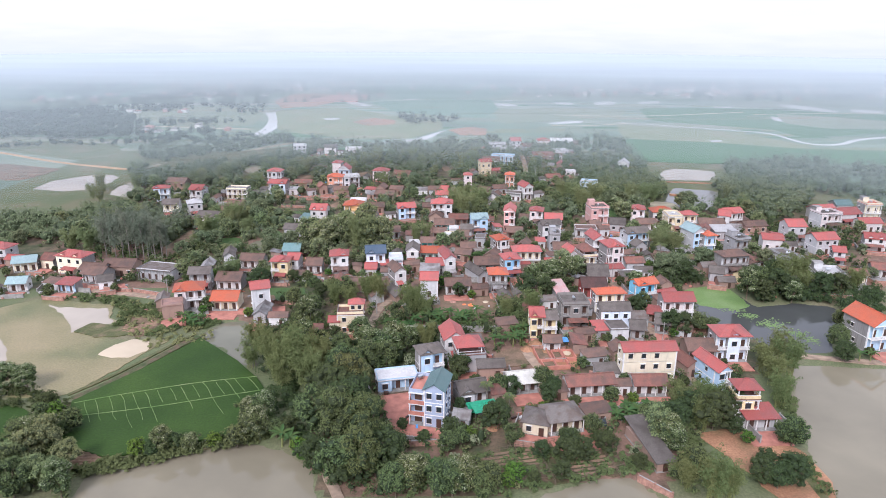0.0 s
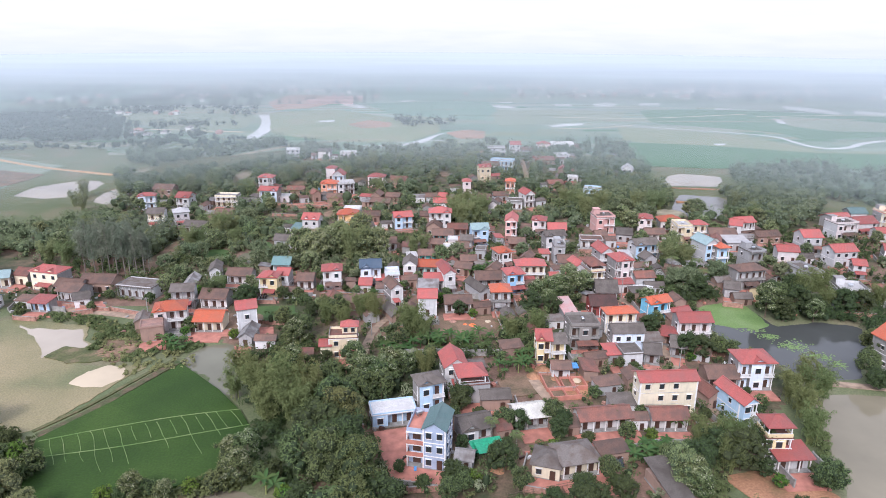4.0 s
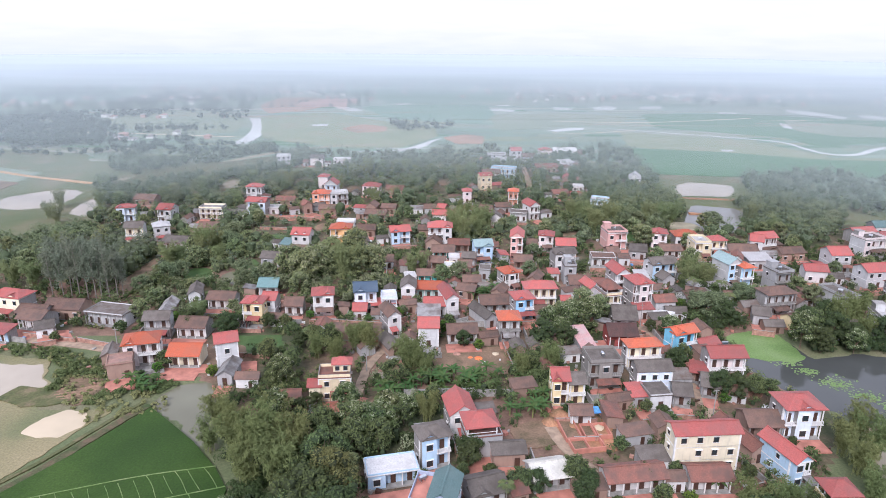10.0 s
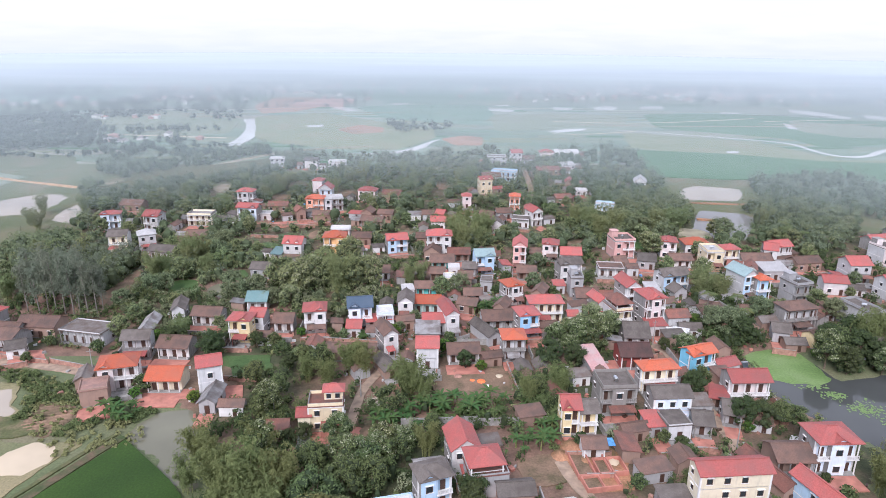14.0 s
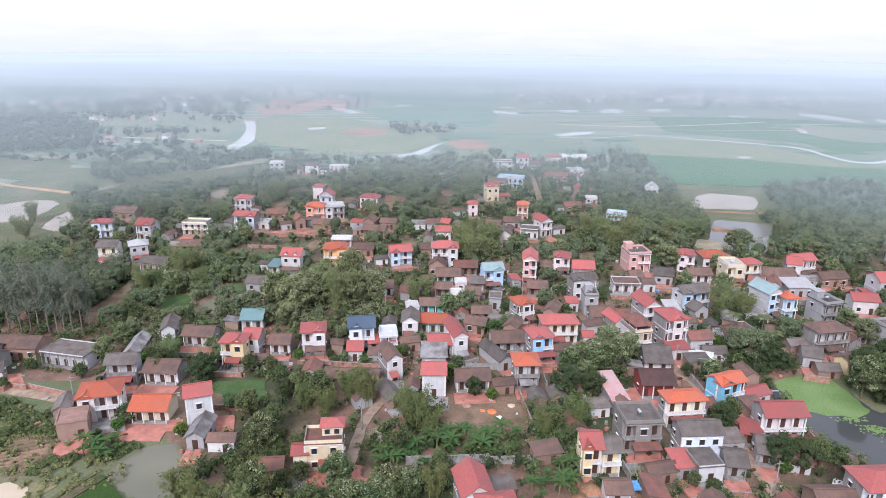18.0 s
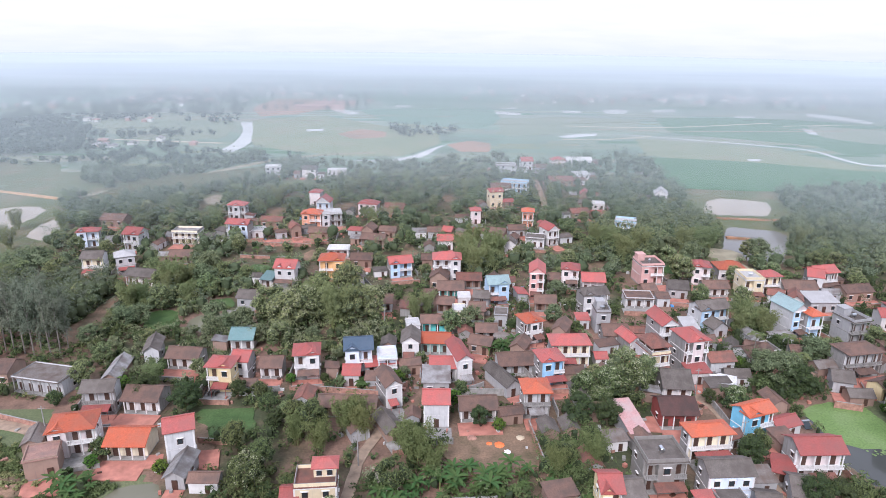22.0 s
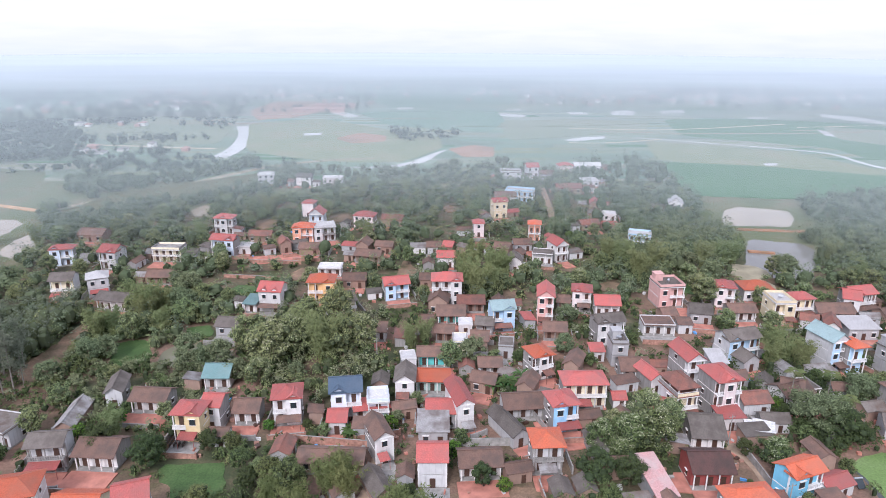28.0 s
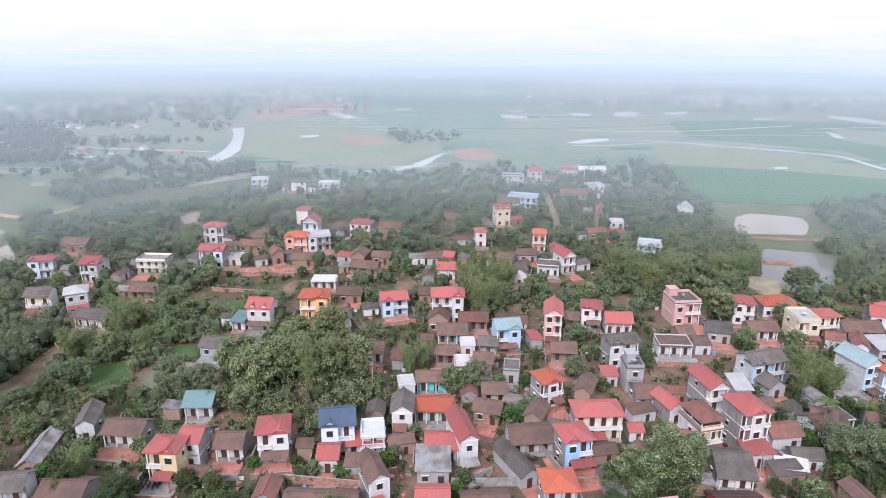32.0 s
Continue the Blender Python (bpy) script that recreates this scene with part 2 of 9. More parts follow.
def ground_material():
    m, nt, b = nodes_of("village_ground")
    big = tex(nt, "ShaderNodeTexNoise", 0.035, 6)
    mid = tex(nt, "ShaderNodeTexNoise", 0.22, 6)
    fine = tex(nt, "ShaderNodeTexNoise", 2.0, 5)
    green = ramp(nt, mid.outputs[0], [(0.3, (0.035, 0.05, 0.02)), (0.5, (0.06, 0.07, 0.03)), (0.72, (0.13, 0.10, 0.06))])
    soil = ramp(nt, mid.outputs[0], [(0.3, (0.14, 0.088, 0.062)), (0.7, (0.265, 0.16, 0.115))])
    f = ramp(nt, big.outputs[0], [(0.41, (0, 0, 0)), (0.56, (1, 1, 1))])
    g = ramp(nt, fine.outputs[0], [(0.25, (0.7,) * 3), (0.75, (1.25,) * 3)])
    # the gardens behind the village are overgrown with grass
    tc = nt.nodes.new("ShaderNodeTexCoord")
    sxyz = nt.nodes.new("ShaderNodeSeparateXYZ")
    nt.links.new(tc.outputs["Object"], sxyz.inputs[0])
    bare = nt.nodes.new("ShaderNodeMapRange")
    for i, val in enumerate((265.0, 330.0, 1.0, 0.3)):
        bare.inputs[i + 1].default_value = val
    nt.links.new(sxyz.outputs[1], bare.inputs[0])
    col = mixc(nt, mixc(nt, 1.0, f.outputs[0], bare.outputs[0], "MULTIPLY"), green.outputs[0], soil.outputs[0])
    nt.links.new(mixc(nt, 1.0, col, g.outputs[0], "MULTIPLY"), b.inputs["Base Color"])
    b.inputs["Roughness"].default_value = 0.9
    bump(nt, b, fine.outputs[0], 0.6, 0.2)
    return m


MATS["ground"] = ground_material()


def plain_material():
    """Wet paddy plots of the plain: plots in many greens, a film of water between the plants."""
    m, nt, b = nodes_of("paddy_plain")
    v = tex(nt, "ShaderNodeTexVoronoi", 0.022, 0, "Object", (0.35, 1.6, 1))
    n = tex(nt, "ShaderNodeTexNoise", 0.02, 8, "Object", (0.4, 1.5, 1))
    sep = nt.nodes.new("ShaderNodeSeparateColor")
    nt.links.new(v.outputs["Color"], sep.inputs[0])
    r = ramp(nt, sep.outputs[0], [(0.0, (0.095, 0.165, 0.09)), (0.4, (0.13, 0.2, 0.115)), (0.75, (0.16, 0.22, 0.135)), (1.0, (0.22, 0.225, 0.15))])
    g = ramp(nt, n.outputs[0], [(0.3, (0.8,) * 3), (0.7, (1.2,) * 3)])
    edge = tex(nt, "ShaderNodeTexVoronoi", 0.022, 0, "Object", (0.35, 1.6, 1))
    edge.feature = "DISTANCE_TO_EDGE"
    bund = ramp(nt, edge.outputs["Distance"], [(0.0, (0.78, 0.80, 0.78)), (0.035, (1, 1, 1))])
    groves = tex(nt, "ShaderNodeTexNoise", 0.012, 9, "Object", (0.45, 1.3, 1))
    gm = ramp(nt, groves.outputs[0], [(0.55, (0, 0, 0)), (0.68, (0.55, 0.55, 0.55))])
    col = mixc(nt, 1.0, mixc(nt, 1.0, r.outputs[0], g.outputs[0], "MULTIPLY"), bund.outputs[0], "MULTIPLY")
    nt.links.new(mixc(nt, gm.outputs[0], col, (0.05, 0.07, 0.045)), b.inputs["Base Color"])
    # gloss rises with distance, so reflected sky pales the far plots like haze
    tc = nt.nodes.new("ShaderNodeTexCoord")
    sxyz = nt.nodes.new("ShaderNodeSeparateXYZ")
    nt.links.new(tc.outputs["Object"], sxyz.inputs[0])
    for sock, ends in (("Roughness", (0.5, 0.14)), ("Specular IOR Level", (0.4, 0.7))):
        wet = nt.nodes.new("ShaderNodeMapRange")
        nt.links.new(sxyz.outputs[1], wet.inputs[0])
        for i, val in enumerate((600.0, 1150.0, *ends)):
            wet.inputs[i + 1].default_value = val
        nt.links.new(wet.outputs[0], b.inputs[sock])
    return m


MATS["plain"] = plain_material()


def leaf(name, c, vary=0.24, through_light=0.25, dusty=0.0):
    m, nt, b = nodes_of(name)
    geo = nt.nodes.new("ShaderNodeNewGeometry")
    info = nt.nodes.new("ShaderNodeObjectInfo")
    hue = nt.nodes.new("ShaderNodeHueSaturation")
    hue.inputs["Color"].default_value = (*c, 1)
    mr = nt.nodes.new("ShaderNodeMapRange")
    mr.inputs[3].default_value, mr.inputs[4].default_value = 1 - vary, 1 + vary
    nt.links.new(geo.outputs["Random Per Island"], mr.inputs[0])
    mr2 = nt.nodes.new("ShaderNodeMapRange")
    mr2.inputs[3].default_value, mr2.inputs[4].default_value = 0.475, 0.53
    nt.links.new(info.outputs["Random"], mr2.inputs[0])
    nt.links.new(mr.outputs[0], hue.inputs["Value"])
    nt.links.new(mr2.outputs[0], hue.inputs["Hue"])
    nt.links.new(hue.outputs[0], b.inputs["Base Color"])
    b.inputs["Roughness"].default_value, b.inputs["Specular IOR Level"].default_value = 0.8, 0.12
    b.inputs["Sheen Weight"].default_value, b.inputs["Sheen Roughness"].default_value = dusty, 0.6
    b.inputs["Sheen Tint"].default_value = (0.85, 0.95, 1, 1)
    tr = nt.nodes.new("ShaderNodeBsdfTranslucent")
    nt.links.new(hue.outputs[0], tr.inputs[0])
    mx = nt.nodes.new("ShaderNodeMixShader")
    mx.inputs[0].default_value = through_light
    nt.links.new(b.outputs[0], mx.inputs[1])
    nt.links.new(tr.outputs[0], mx.inputs[2])
    nt.links.new(mx.outputs[0], nt.nodes["Material Output"].inputs[0])
    MATS[name] = m
    return m


leaf("leaf_dark", (0.07, 0.094, 0.037), 0.2, 0.15)
leaf("leaf_mid", (0.135, 0.168, 0.068), 0.2, 0.2)
leaf("leaf_bamboo", (0.165, 0.195, 0.078), 0.2, 0.3)
# the same bamboo farther back, its colour lightened to paint in haze
leaf("leaf_bamboo_hazed", (0.205, 0.24, 0.11), 0.2, 0.3)
leaf("leaf_gum", (0.165, 0.19, 0.135), 0.2, 0.2)
leaf("leaf_olive", (0.235, 0.265, 0.12), 0.2)
leaf("leaf_blossom", (0.41, 0.43, 0.28), 0.25)
leaf("leaf_banana", (0.078, 0.135, 0.045))
leaf("leaf_bright", (0.11, 0.19, 0.035))
# leaves of trees farther back: haze put into the colour, paler and greyer
leaf("leaf_wood_hazed", (0.195, 0.232, 0.155), 0.2, 0.3)
leaf("leaf_back_hazed", (0.205, 0.245, 0.132), 0.2, 0.3)
leaf("leaf_village_hazed", (0.255, 0.30, 0.14), 0.2, 0.35)
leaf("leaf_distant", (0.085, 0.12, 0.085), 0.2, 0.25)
leaf("leaf_bloom", (0.27, 0.30, 0.18), 0.2, 0.3)
# crown cores: dark colours that paint in the shade between leaves
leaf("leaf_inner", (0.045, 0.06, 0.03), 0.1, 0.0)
# the same painted shade, lightened for trees farther back
leaf("leaf_inner_shade_pale", (0.09, 0.112, 0.06), 0.1, 0.1)
leaf("leaf_tall", (0.14, 0.155, 0.06), 0.2, 0.2)
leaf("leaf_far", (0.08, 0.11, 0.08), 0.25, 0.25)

# ---- mesh helpers ----


class Mesher:
    """Collects boxes, prisms and quads into one mesh."""

    def __init__(self):
        self.v, self.f = [], []

    def add(self, verts, faces):
        n = len(self.v)
        self.v += [tuple(p) for p in verts]
        self.f += [tuple(i + n for i in face) for face in faces]
        return self

    def box(self, x0, x1, y0, y1, z0, z1):
        return self.add([(x0, y0, z0), (x1, y0, z0), (x1, y1, z0), (x0, y1, z0), (x0, y0, z1), (x1, y0, z1), (x1, y1, z1), (x0, y1, z1)],
                        [(0, 3, 2, 1), (4, 5, 6, 7), (0, 1, 5, 4), (1, 2, 6, 5), (2, 3, 7, 6), (3, 0, 4, 7)])

    def prism(self, pts, z0, z1):
        n = len(pts)
        return self.add([(x, y, z0) for x, y in pts] + [(x, y, z1) for x, y in pts],
                        [tuple(range(n - 1, -1, -1)), tuple(range(n, 2 * n))] + [(i, (i + 1) % n, n + (i + 1) % n, n + i) for i in range(n)])

    def tube(self, points, radii, sides=6):
        n = len(self.v)
        for (x, y, z), r in zip(points, radii):
            for k in range(sides):
                a = 2 * math.pi * k / sides
                self.v.append((x + r * math.cos(a), y + r * math.sin(a), z))
        for i in range(len(points) - 1):
            for k in range(sides):
                a, c = n + i * sides + k, n + i * sides + (k + 1) % sides
                self.f.append((a, c, c + sides, a + sides))
        self.f.append(tuple(n + (len(points) - 1) * sides + k for k in range(sides)))
        return self

    def mesh(self, name, material, smooth=False):
        me = bpy.data.meshes.new(name)
        me.from_pydata(self.v, [], self.f)
        me.materials.append(MATS[material])
        if smooth:
            me.shade_smooth()
        me.update()
        return me


def part(name, mb, material, parent, label="", loc=None, rz=0.0):
    """One mesh object under a thing or under a part."""
    me = mb if isinstance(mb, bpy.types.Mesh) else mb.mesh(name, material)
    ob = new(name, me)
    ob.parent = parent
    if loc:
        ob.matrix_basis = pose(*loc, 0, 0, rz)
    if label:
        ob["label"] = label
    return ob


def thing(name, x, y, z=0.0, yaw=0.0, label="", category="", group="", kind=""):
    ob = new(name)
    ob.matrix_basis = pose(x, y, z, 0, 0, yaw)
    return tagged(ob, label, category, group, kind)


def solid(name, mb, material, label="", category="", kind="", group=""):
    return tagged(new(name, mb.mesh(name, material)), label, category, group, kind)

# ---- ground, ponds, fields, roads ----


def edge_distance(px, py, poly):
    """Signed distance to a polygon's edge, positive inside."""
    d = np.full(px.shape, 1e9)
    inside = np.zeros(px.shape, bool)
    n = len(poly)
    for i in range(n):
        (ax, ay), (bx, by) = poly[i], poly[(i + 1) % n]
        ex, ey = bx - ax, by - ay
        k = np.clip(((px - ax) * ex + (py - ay) * ey) / (ex * ex + ey * ey + 1e-9), 0, 1)
        d = np.minimum(d, np.hypot(px - ax - k * ex, py - ay - k * ey))
        cross = (ay > py) != (by > py)
        inside ^= cross & (px < (bx - ax) * (py - ay) / (by - ay + 1e-9) + ax)
    return np.where(inside, d, -d)


def soften(poly, step=3.0, wobble=0.7, seed=1):
    """Rounds a rough outline: midpoints twice, then a little unevenness."""
    pts = [Vector(p) for p in poly]
    for _ in range(2):
        out = []
        for i, p in enumerate(pts):
            q = pts[(i + 1) % len(pts)]
            out += [p * 0.91 + q * 0.09, p * 0.09 + q * 0.91]
        pts = out
    out = []
    for i, p in enumerate(pts):
        q = pts[(i + 1) % len(pts)]
        k = max(1, min(6, int((q - p).length / step)))
        out += [p.lerp(q, j / k) for j in range(k)]
    pts = out
    return [(p.x + wobble * 1.5 * noise.noise((p.x * 0.3, p.y * 0.3, seed)), p.y + wobble * 1.5 * noise.noise((p.x * 0.3, p.y * 0.3, seed + 9))) for p in pts]


PONDS = {}


def pond(name, poly, material, label, level=-0.45):
    PONDS[name] = (soften(poly), material, label, level)


pond("pond_southwest", [(-64.3, 97.7), (-64.6, 107.8), (-48.3, 113.8), (-36.5, 117.5), (-28.7, 114.6), (-22.0, 108.6), (-18.8, 97.3)], "pond_brown", "still brown pond beside a grassy bank")
pond("pond_south", [(19.1, 97.0), (26.3, 102.0), (34.5, 105.0), (40.8, 105.6), (43.4, 102.9), (46.2, 96.8)], "pond_brown", "still brown pond behind the vegetable plots")
pond("pond_east", [(95.5, 151.3), (106.8, 150.6), (125.2, 149.0), (93.9, 96.4), (79.2, 96.5), (79.8, 108.2), (85.1, 125.5), (89.4, 136.5)], "pond_brown", "broad brown fish pond beside the houses")
pond("pond_dark", [(87.8, 205.7), (96.4, 207.8), (103.3, 205.7), (104.7, 189.7), (118.1, 192.9), (130.9, 189.7), (123.2, 174.9), (110.5, 157.6), (99.5, 159.7), (93.6, 167.4), (85.0, 183.2)], "pond_dark", "dark village pond partly covered in algae")
pond("pond_bamboo", [(-64.0, 169.1), (-62.6, 174.8), (-59.2, 178.7), (-52.9, 180.3), (-48.4, 168.0), (-42.6, 149.8), (-48.1, 153.5), (-56.0, 162.7)], "pond_olive", "shallow olive pond at the foot of a bamboo clump")
pond("pond_middle", [(-12.9, 185.4), (-10.2, 184.8), (-5.4, 177.0), (-6.0, 173.4), (-8.6, 175.1)], "pond_pale", "small grey pond under overhanging trees")
pond("pond_west", [(-216.0, 354.0), (-212.0, 374.0), (-200.0, 388.0), (-187.0, 389.0), (-181.0, 382.0), (-179.5, 368.0), (-181.0, 352.0), (-194.7, 345.7)], "pond_pale", "pale pond at the edge of the fields")
pond("pond_northwest", [(-167.0, 340.0), (-170.5, 356.0), (-168.5, 369.0), (-162.5, 358.0), (-153.5, 341.0), (-157.0, 334.0)], "pond_pale", "pale pond beside the trees")
pond("pond_northeast", [(146.3, 405.1), (156.6, 411.1), (177.0, 403.0), (172.1, 388.0), (163.3, 375.2), (140.8, 377.0), (135.2, 381.2)], "pond_pale", "rectangular pale fish pond behind an earth bank")
pond("pond_grove", [(136.3, 357.6), (155.4, 350.3), (156.4, 342.2), (137.6, 309.1), (130.4, 309.2), (123.8, 311.3), (114.1, 313.5), (123.3, 331.2)], "pond_grey", "grey pond beside a dense grove")
pond("pond_orchard", [(-114.1, 406.0), (-110.9, 414.6), (-103.0, 412.4), (-99.2, 397.7), (-108.2, 393.8)], "pond_pale", "small pale pond behind an orchard")
pond("pond_teal_house", [(-71.3, 249.3), (-72.2, 256.3), (-70.1, 260.1), (-62.3, 260.6), (-54.1, 257.5), (-50.6, 249.5), (-56.0, 245.9), (-64.3, 246.5)], "pond_olive", "small pond behind a teal-roofed house")


def strip(line, widths, z=0.0):
    """A band along a line of points, as a prism outline."""
    a, b = [], []
    for i, p in enumerate(line):
        q0, q1 = Vector(line[max(0, i - 1)]), Vector(line[min(len(line) - 1, i + 1)])
        dvec = (q1 - q0).normalized()
        nrm = Vector((-dvec.y, dvec.x))
        wd = widths[i] if isinstance(widths, (list, tuple)) else widths
        a.append(tuple(Vector(p) + nrm * wd / 2))
        b.append(tuple(Vector(p) - nrm * wd / 2))
    return a + b[::-1]


def smooth_line(line, rounds=2):
    for _ in range(rounds):
        out = [line[0]]
        for p, q in zip(line, line[1:]):
            out += [tuple(Vector(p) * 0.75 + Vector(q) * 0.25), tuple(Vector(p) * 0.25 + Vector(q) * 0.75)]
        line = out + [line[-1]]
    return line


def axis(lo, hi, step, far):
    inner = list(np.arange(lo, hi + 0.01, step))
    outer = [step * 1.7 ** k for k in range(1, 40) if step * 1.7 ** k < far]
    return np.array([lo - v for v in outer[::-1]] + inner + [hi + v for v in outer])


VILLAGE = [(-135.6, 200.9), (-126.4, 211.1), (-85.5, 204.8), (-56.8, 182.5), (-44.6, 166.9), (-31.0, 153.4), (-19.5, 101.4), (-12.8, 99.4), (16.9, 101.1), (21.5, 102.7), (28.5, 105.2), (47.0, 100.9), (62.6, 121.5), (96.1, 159.4), (86.3, 182.1), (109.7, 216.4), (133.1, 210.8), (152.2, 200.3), (178.6, 228.3), (234.3, 310.7), (183.8, 321.5), (145.2, 333.2), (123.6, 359.2), (132.8, 424.7), (81.9, 477.2), (16.3, 476.3), (-37.8, 442.5), (-111.1, 403.9), (-157.6, 357.1), (-140.5, 308.9), (-162.8, 279.9), (-172.5, 255.5)]
gx, gy = axis(-200, 210, 2.0, 4300), axis(70, 440, 2.0, 4300)
GX, GY = np.meshgrid(gx, gy)
GZ = np.zeros(GX.shape)
for poly, _, _, level in PONDS.values():
    x0, x1 = min(p[0] for p in poly) - 4, max(p[0] for p in poly) + 4
    y0, y1 = min(p[1] for p in poly) - 4, max(p[1] for p in poly) + 4
    box = (GX > x0) & (GX < x1) & (GY > y0) & (GY < y1)
    sd = edge_distance(GX[box], GY[box], poly)
    GZ[box] = np.minimum(GZ[box], -np.clip((sd + 0.8) * 0.55, 0, 1.2))
hills = np.array([0.25 * noise.noise((x * 0.05, y * 0.05, 3.0)) - 0.12 for x, y in zip(GX.ravel(), GY.ravel())]).reshape(GX.shape)
GZ = np.where((GZ < 0) | (np.abs(GX) > 215) | (GY > 445), GZ, np.minimum(hills, 0.0))
ny, nx = GX.shape
ids = np.arange(nx * ny).reshape(ny, nx)
quads = np.stack([ids[:-1, :-1], ids[:-1, 1:], ids[1:, 1:], ids[1:, :-1]], -1).reshape(-1, 4)
ground_mesh = bpy.data.meshes.new("ground")
ground_mesh.from_pydata(np.stack([GX, GY, GZ], -1).reshape(-1, 3).tolist(), [], quads.tolist())
ground_mesh.materials.append(MATS["ground"])
ground_mesh.materials.append(MATS["plain"])
centre_y = (GY[:-1, :-1] + GY[1:, 1:]).ravel() / 2
centre_x = (GX[:-1, :-1] + GX[1:, 1:]).ravel() / 2
ground_mesh.materials.append(MATS["outskirts"])
outside = edge_distance(centre_x, centre_y, VILLAGE) < 0
ground_mesh.polygons.foreach_set("material_index", np.where((centre_y > 470) | (np.abs(centre_x) > 225), 1, np.where(outside, 2, 0)).astype(np.int32))
ground_mesh.shade_smooth()
tagged(new("ground", ground_mesh), "village earth and grass running out to flat fields", "ground", kind="structure")

for key, (poly, material, label, level) in PONDS.items():
    cx, cy = sum(p[0] for p in poly) / len(poly), sum(p[1] for p in poly) / len(poly)
    big = []
    for i, p in enumerate(poly):
        a, c = Vector(poly[i - 1]), Vector(poly[(i + 1) % len(poly)])
        t = (c - a).normalized()
        q = Vector(p) + Vector((t.y, -t.x)) * 0.9 * (1 if edge_distance(np.array([p[0] + t.y * 0.1]), np.array([p[1] - t.x * 0.1]), poly)[0] < 0 else -1)
        big.append((q.x, q.y))
    solid(key, Mesher().add([(x, y, level) for x, y in big], [tuple(range(len(big)))]), material, label, "water", "structure")


LAYERS = []


def ragged(poly, size):
    """The outline in short steps, each pushed in or out a little."""
    out = []
    for i, p in enumerate(poly):
        q = poly[(i + 1) % len(poly)]
        n = max(1, int(math.hypot(q[0] - p[0], q[1] - p[1]) / 1.6))
        for k in range(n):
            x, y = p[0] + (q[0] - p[0]) * k / n, p[1] + (q[1] - p[1]) * k / n
            out.append((x + size * noise.noise((x * 0.35, y * 0.35, 1.7)), y + size * noise.noise((x * 0.35, y * 0.35, 9.1))))
    return out


def patch(name, poly, material, label, top=0.06, category="field", rounded=True):
    """A thin sheet of ground; each lies a little above the one before."""
    poly = soften(poly) if rounded else poly
    if material in ("mud_field", "pond_pale", "sand", "bank_grass", "brown_earth", "orange_earth", "earth_track", "garden_plot", "grass_plot", "algae"):
        poly = ragged(poly, 0.25 if material == "earth_track" or category == "bank" else 0.9)
    LAYERS.append(name)
    if min(p[1] for p in poly) > 430:
        top = 0.025 + 0.0006 * len(LAYERS)
    elif category != "algae":
        top += 0.0015 * len(LAYERS)
    return solid(name, Mesher().prism(poly, -0.5, top), material, label, category, "structure")


patch("field_mud", [(-141.8, 182.8), (-132.2, 189.2), (-125.1, 195.1), (-117.9, 195.1), (-98.3, 191.4), (-91.3, 176.5), (-95.5, 172.7), (-88.9, 167.1), (-81.5, 166.4), (-73.9, 167.1), (-71.3, 166.3), (-78.0, 151.2), (-83.5, 137.2), (-91.6, 135.4), (-111.0, 136.8)], "mud_field", "drained muddy paddy field, beige and bare", 0.03)
patch("mud_water_north", [(-119.4, 191.9), (-113.0, 189.2), (-106.0, 189.1), (-98.0, 187.8), (-92.6, 177.7), (-98.5, 173.8), (-101.1, 171.9), (-108.6, 182.7)], "pond_pale", "sheet of standing water on the muddy field", 0.05, "water")
patch("mud_sand", [(-87.2, 157.5), (-85.4, 162.9), (-81.3, 166.4), (-76.0, 165.6), (-75.3, 160.1), (-78.7, 155.2), (-82.9, 155.6)], "sand", "pale dried mud bar on the field", 0.05, "mud bar")
patch("mud_water_west", [(-130.7, 170.9), (-119.7, 168.7), (-112.1, 159.6), (-108.3, 152.2), (-115.5, 147.8)], "pond_pale", "sheet of standing water on the muddy field", 0.05, "water")
patch("mud_hedge", [(-100.6, 171.6), (-98.8, 177.8), (-90.6, 176.1), (-82.5, 170.8), (-86.9, 167.8), (-92.8, 168.6)], "bank_grass", "rough grass bank across the muddy field", 0.2, "bank")
rice_field = patch("field_rice", [(-62.8, 167.0), (-58.3, 162.8), (-48.8, 153.5), (-41.2, 144.0), (-37.4, 137.7), (-37.3, 126.6), (-37.2, 120.5), (-52.6, 116.0), (-63.4, 111.5), (-69.3, 114.2), (-75.0, 115.8), (-78.4, 124.6), (-81.7, 133.6), (-72.0, 149.0)], "rice", "bright green rice field with pale bunds", 0.38, rounded=False)
patch("field_rice_west", [(-103.7, 133.7), (-91.8, 131.2), (-86.7, 128.1), (-84.7, 123.1), (-87.9, 116.3), (-91.3, 114.3)], "rice", "green rice field beyond a hedge", 0.12)
patch("field_garden", [(-53.8, 205.6), (-41.0, 206.1), (-38.6, 198.9), (-39.6, 192.8), (-49.6, 194.2)], "grass_plot", "small green vegetable plot between houses", 0.05)
patch("field_meadow_small", [(-68.9, 298.3), (-62.8, 305.2), (-57.7, 302.8), (-55.3, 291.7), (-60.2, 289.7), (-65.7, 291.0)], "grass_plot", "small green plot behind a white house", 0.05)
patch("field_terrace", [(-87.4, 258.5), (-82.2, 263.0), (-77.1, 261.4), (-72.6, 251.1), (-77.4, 245.9), (-82.7, 248.6)], "grass_plot", "green terrace of grass beside a dark pond", 0.05)
patch("field_hedged", [(-70.4, 271.1), (-63.8, 272.0), (-60.8, 265.3), (-64.2, 262.2), (-68.5, 264.1)], "grass_plot", "small green plot among trees", 0.05)
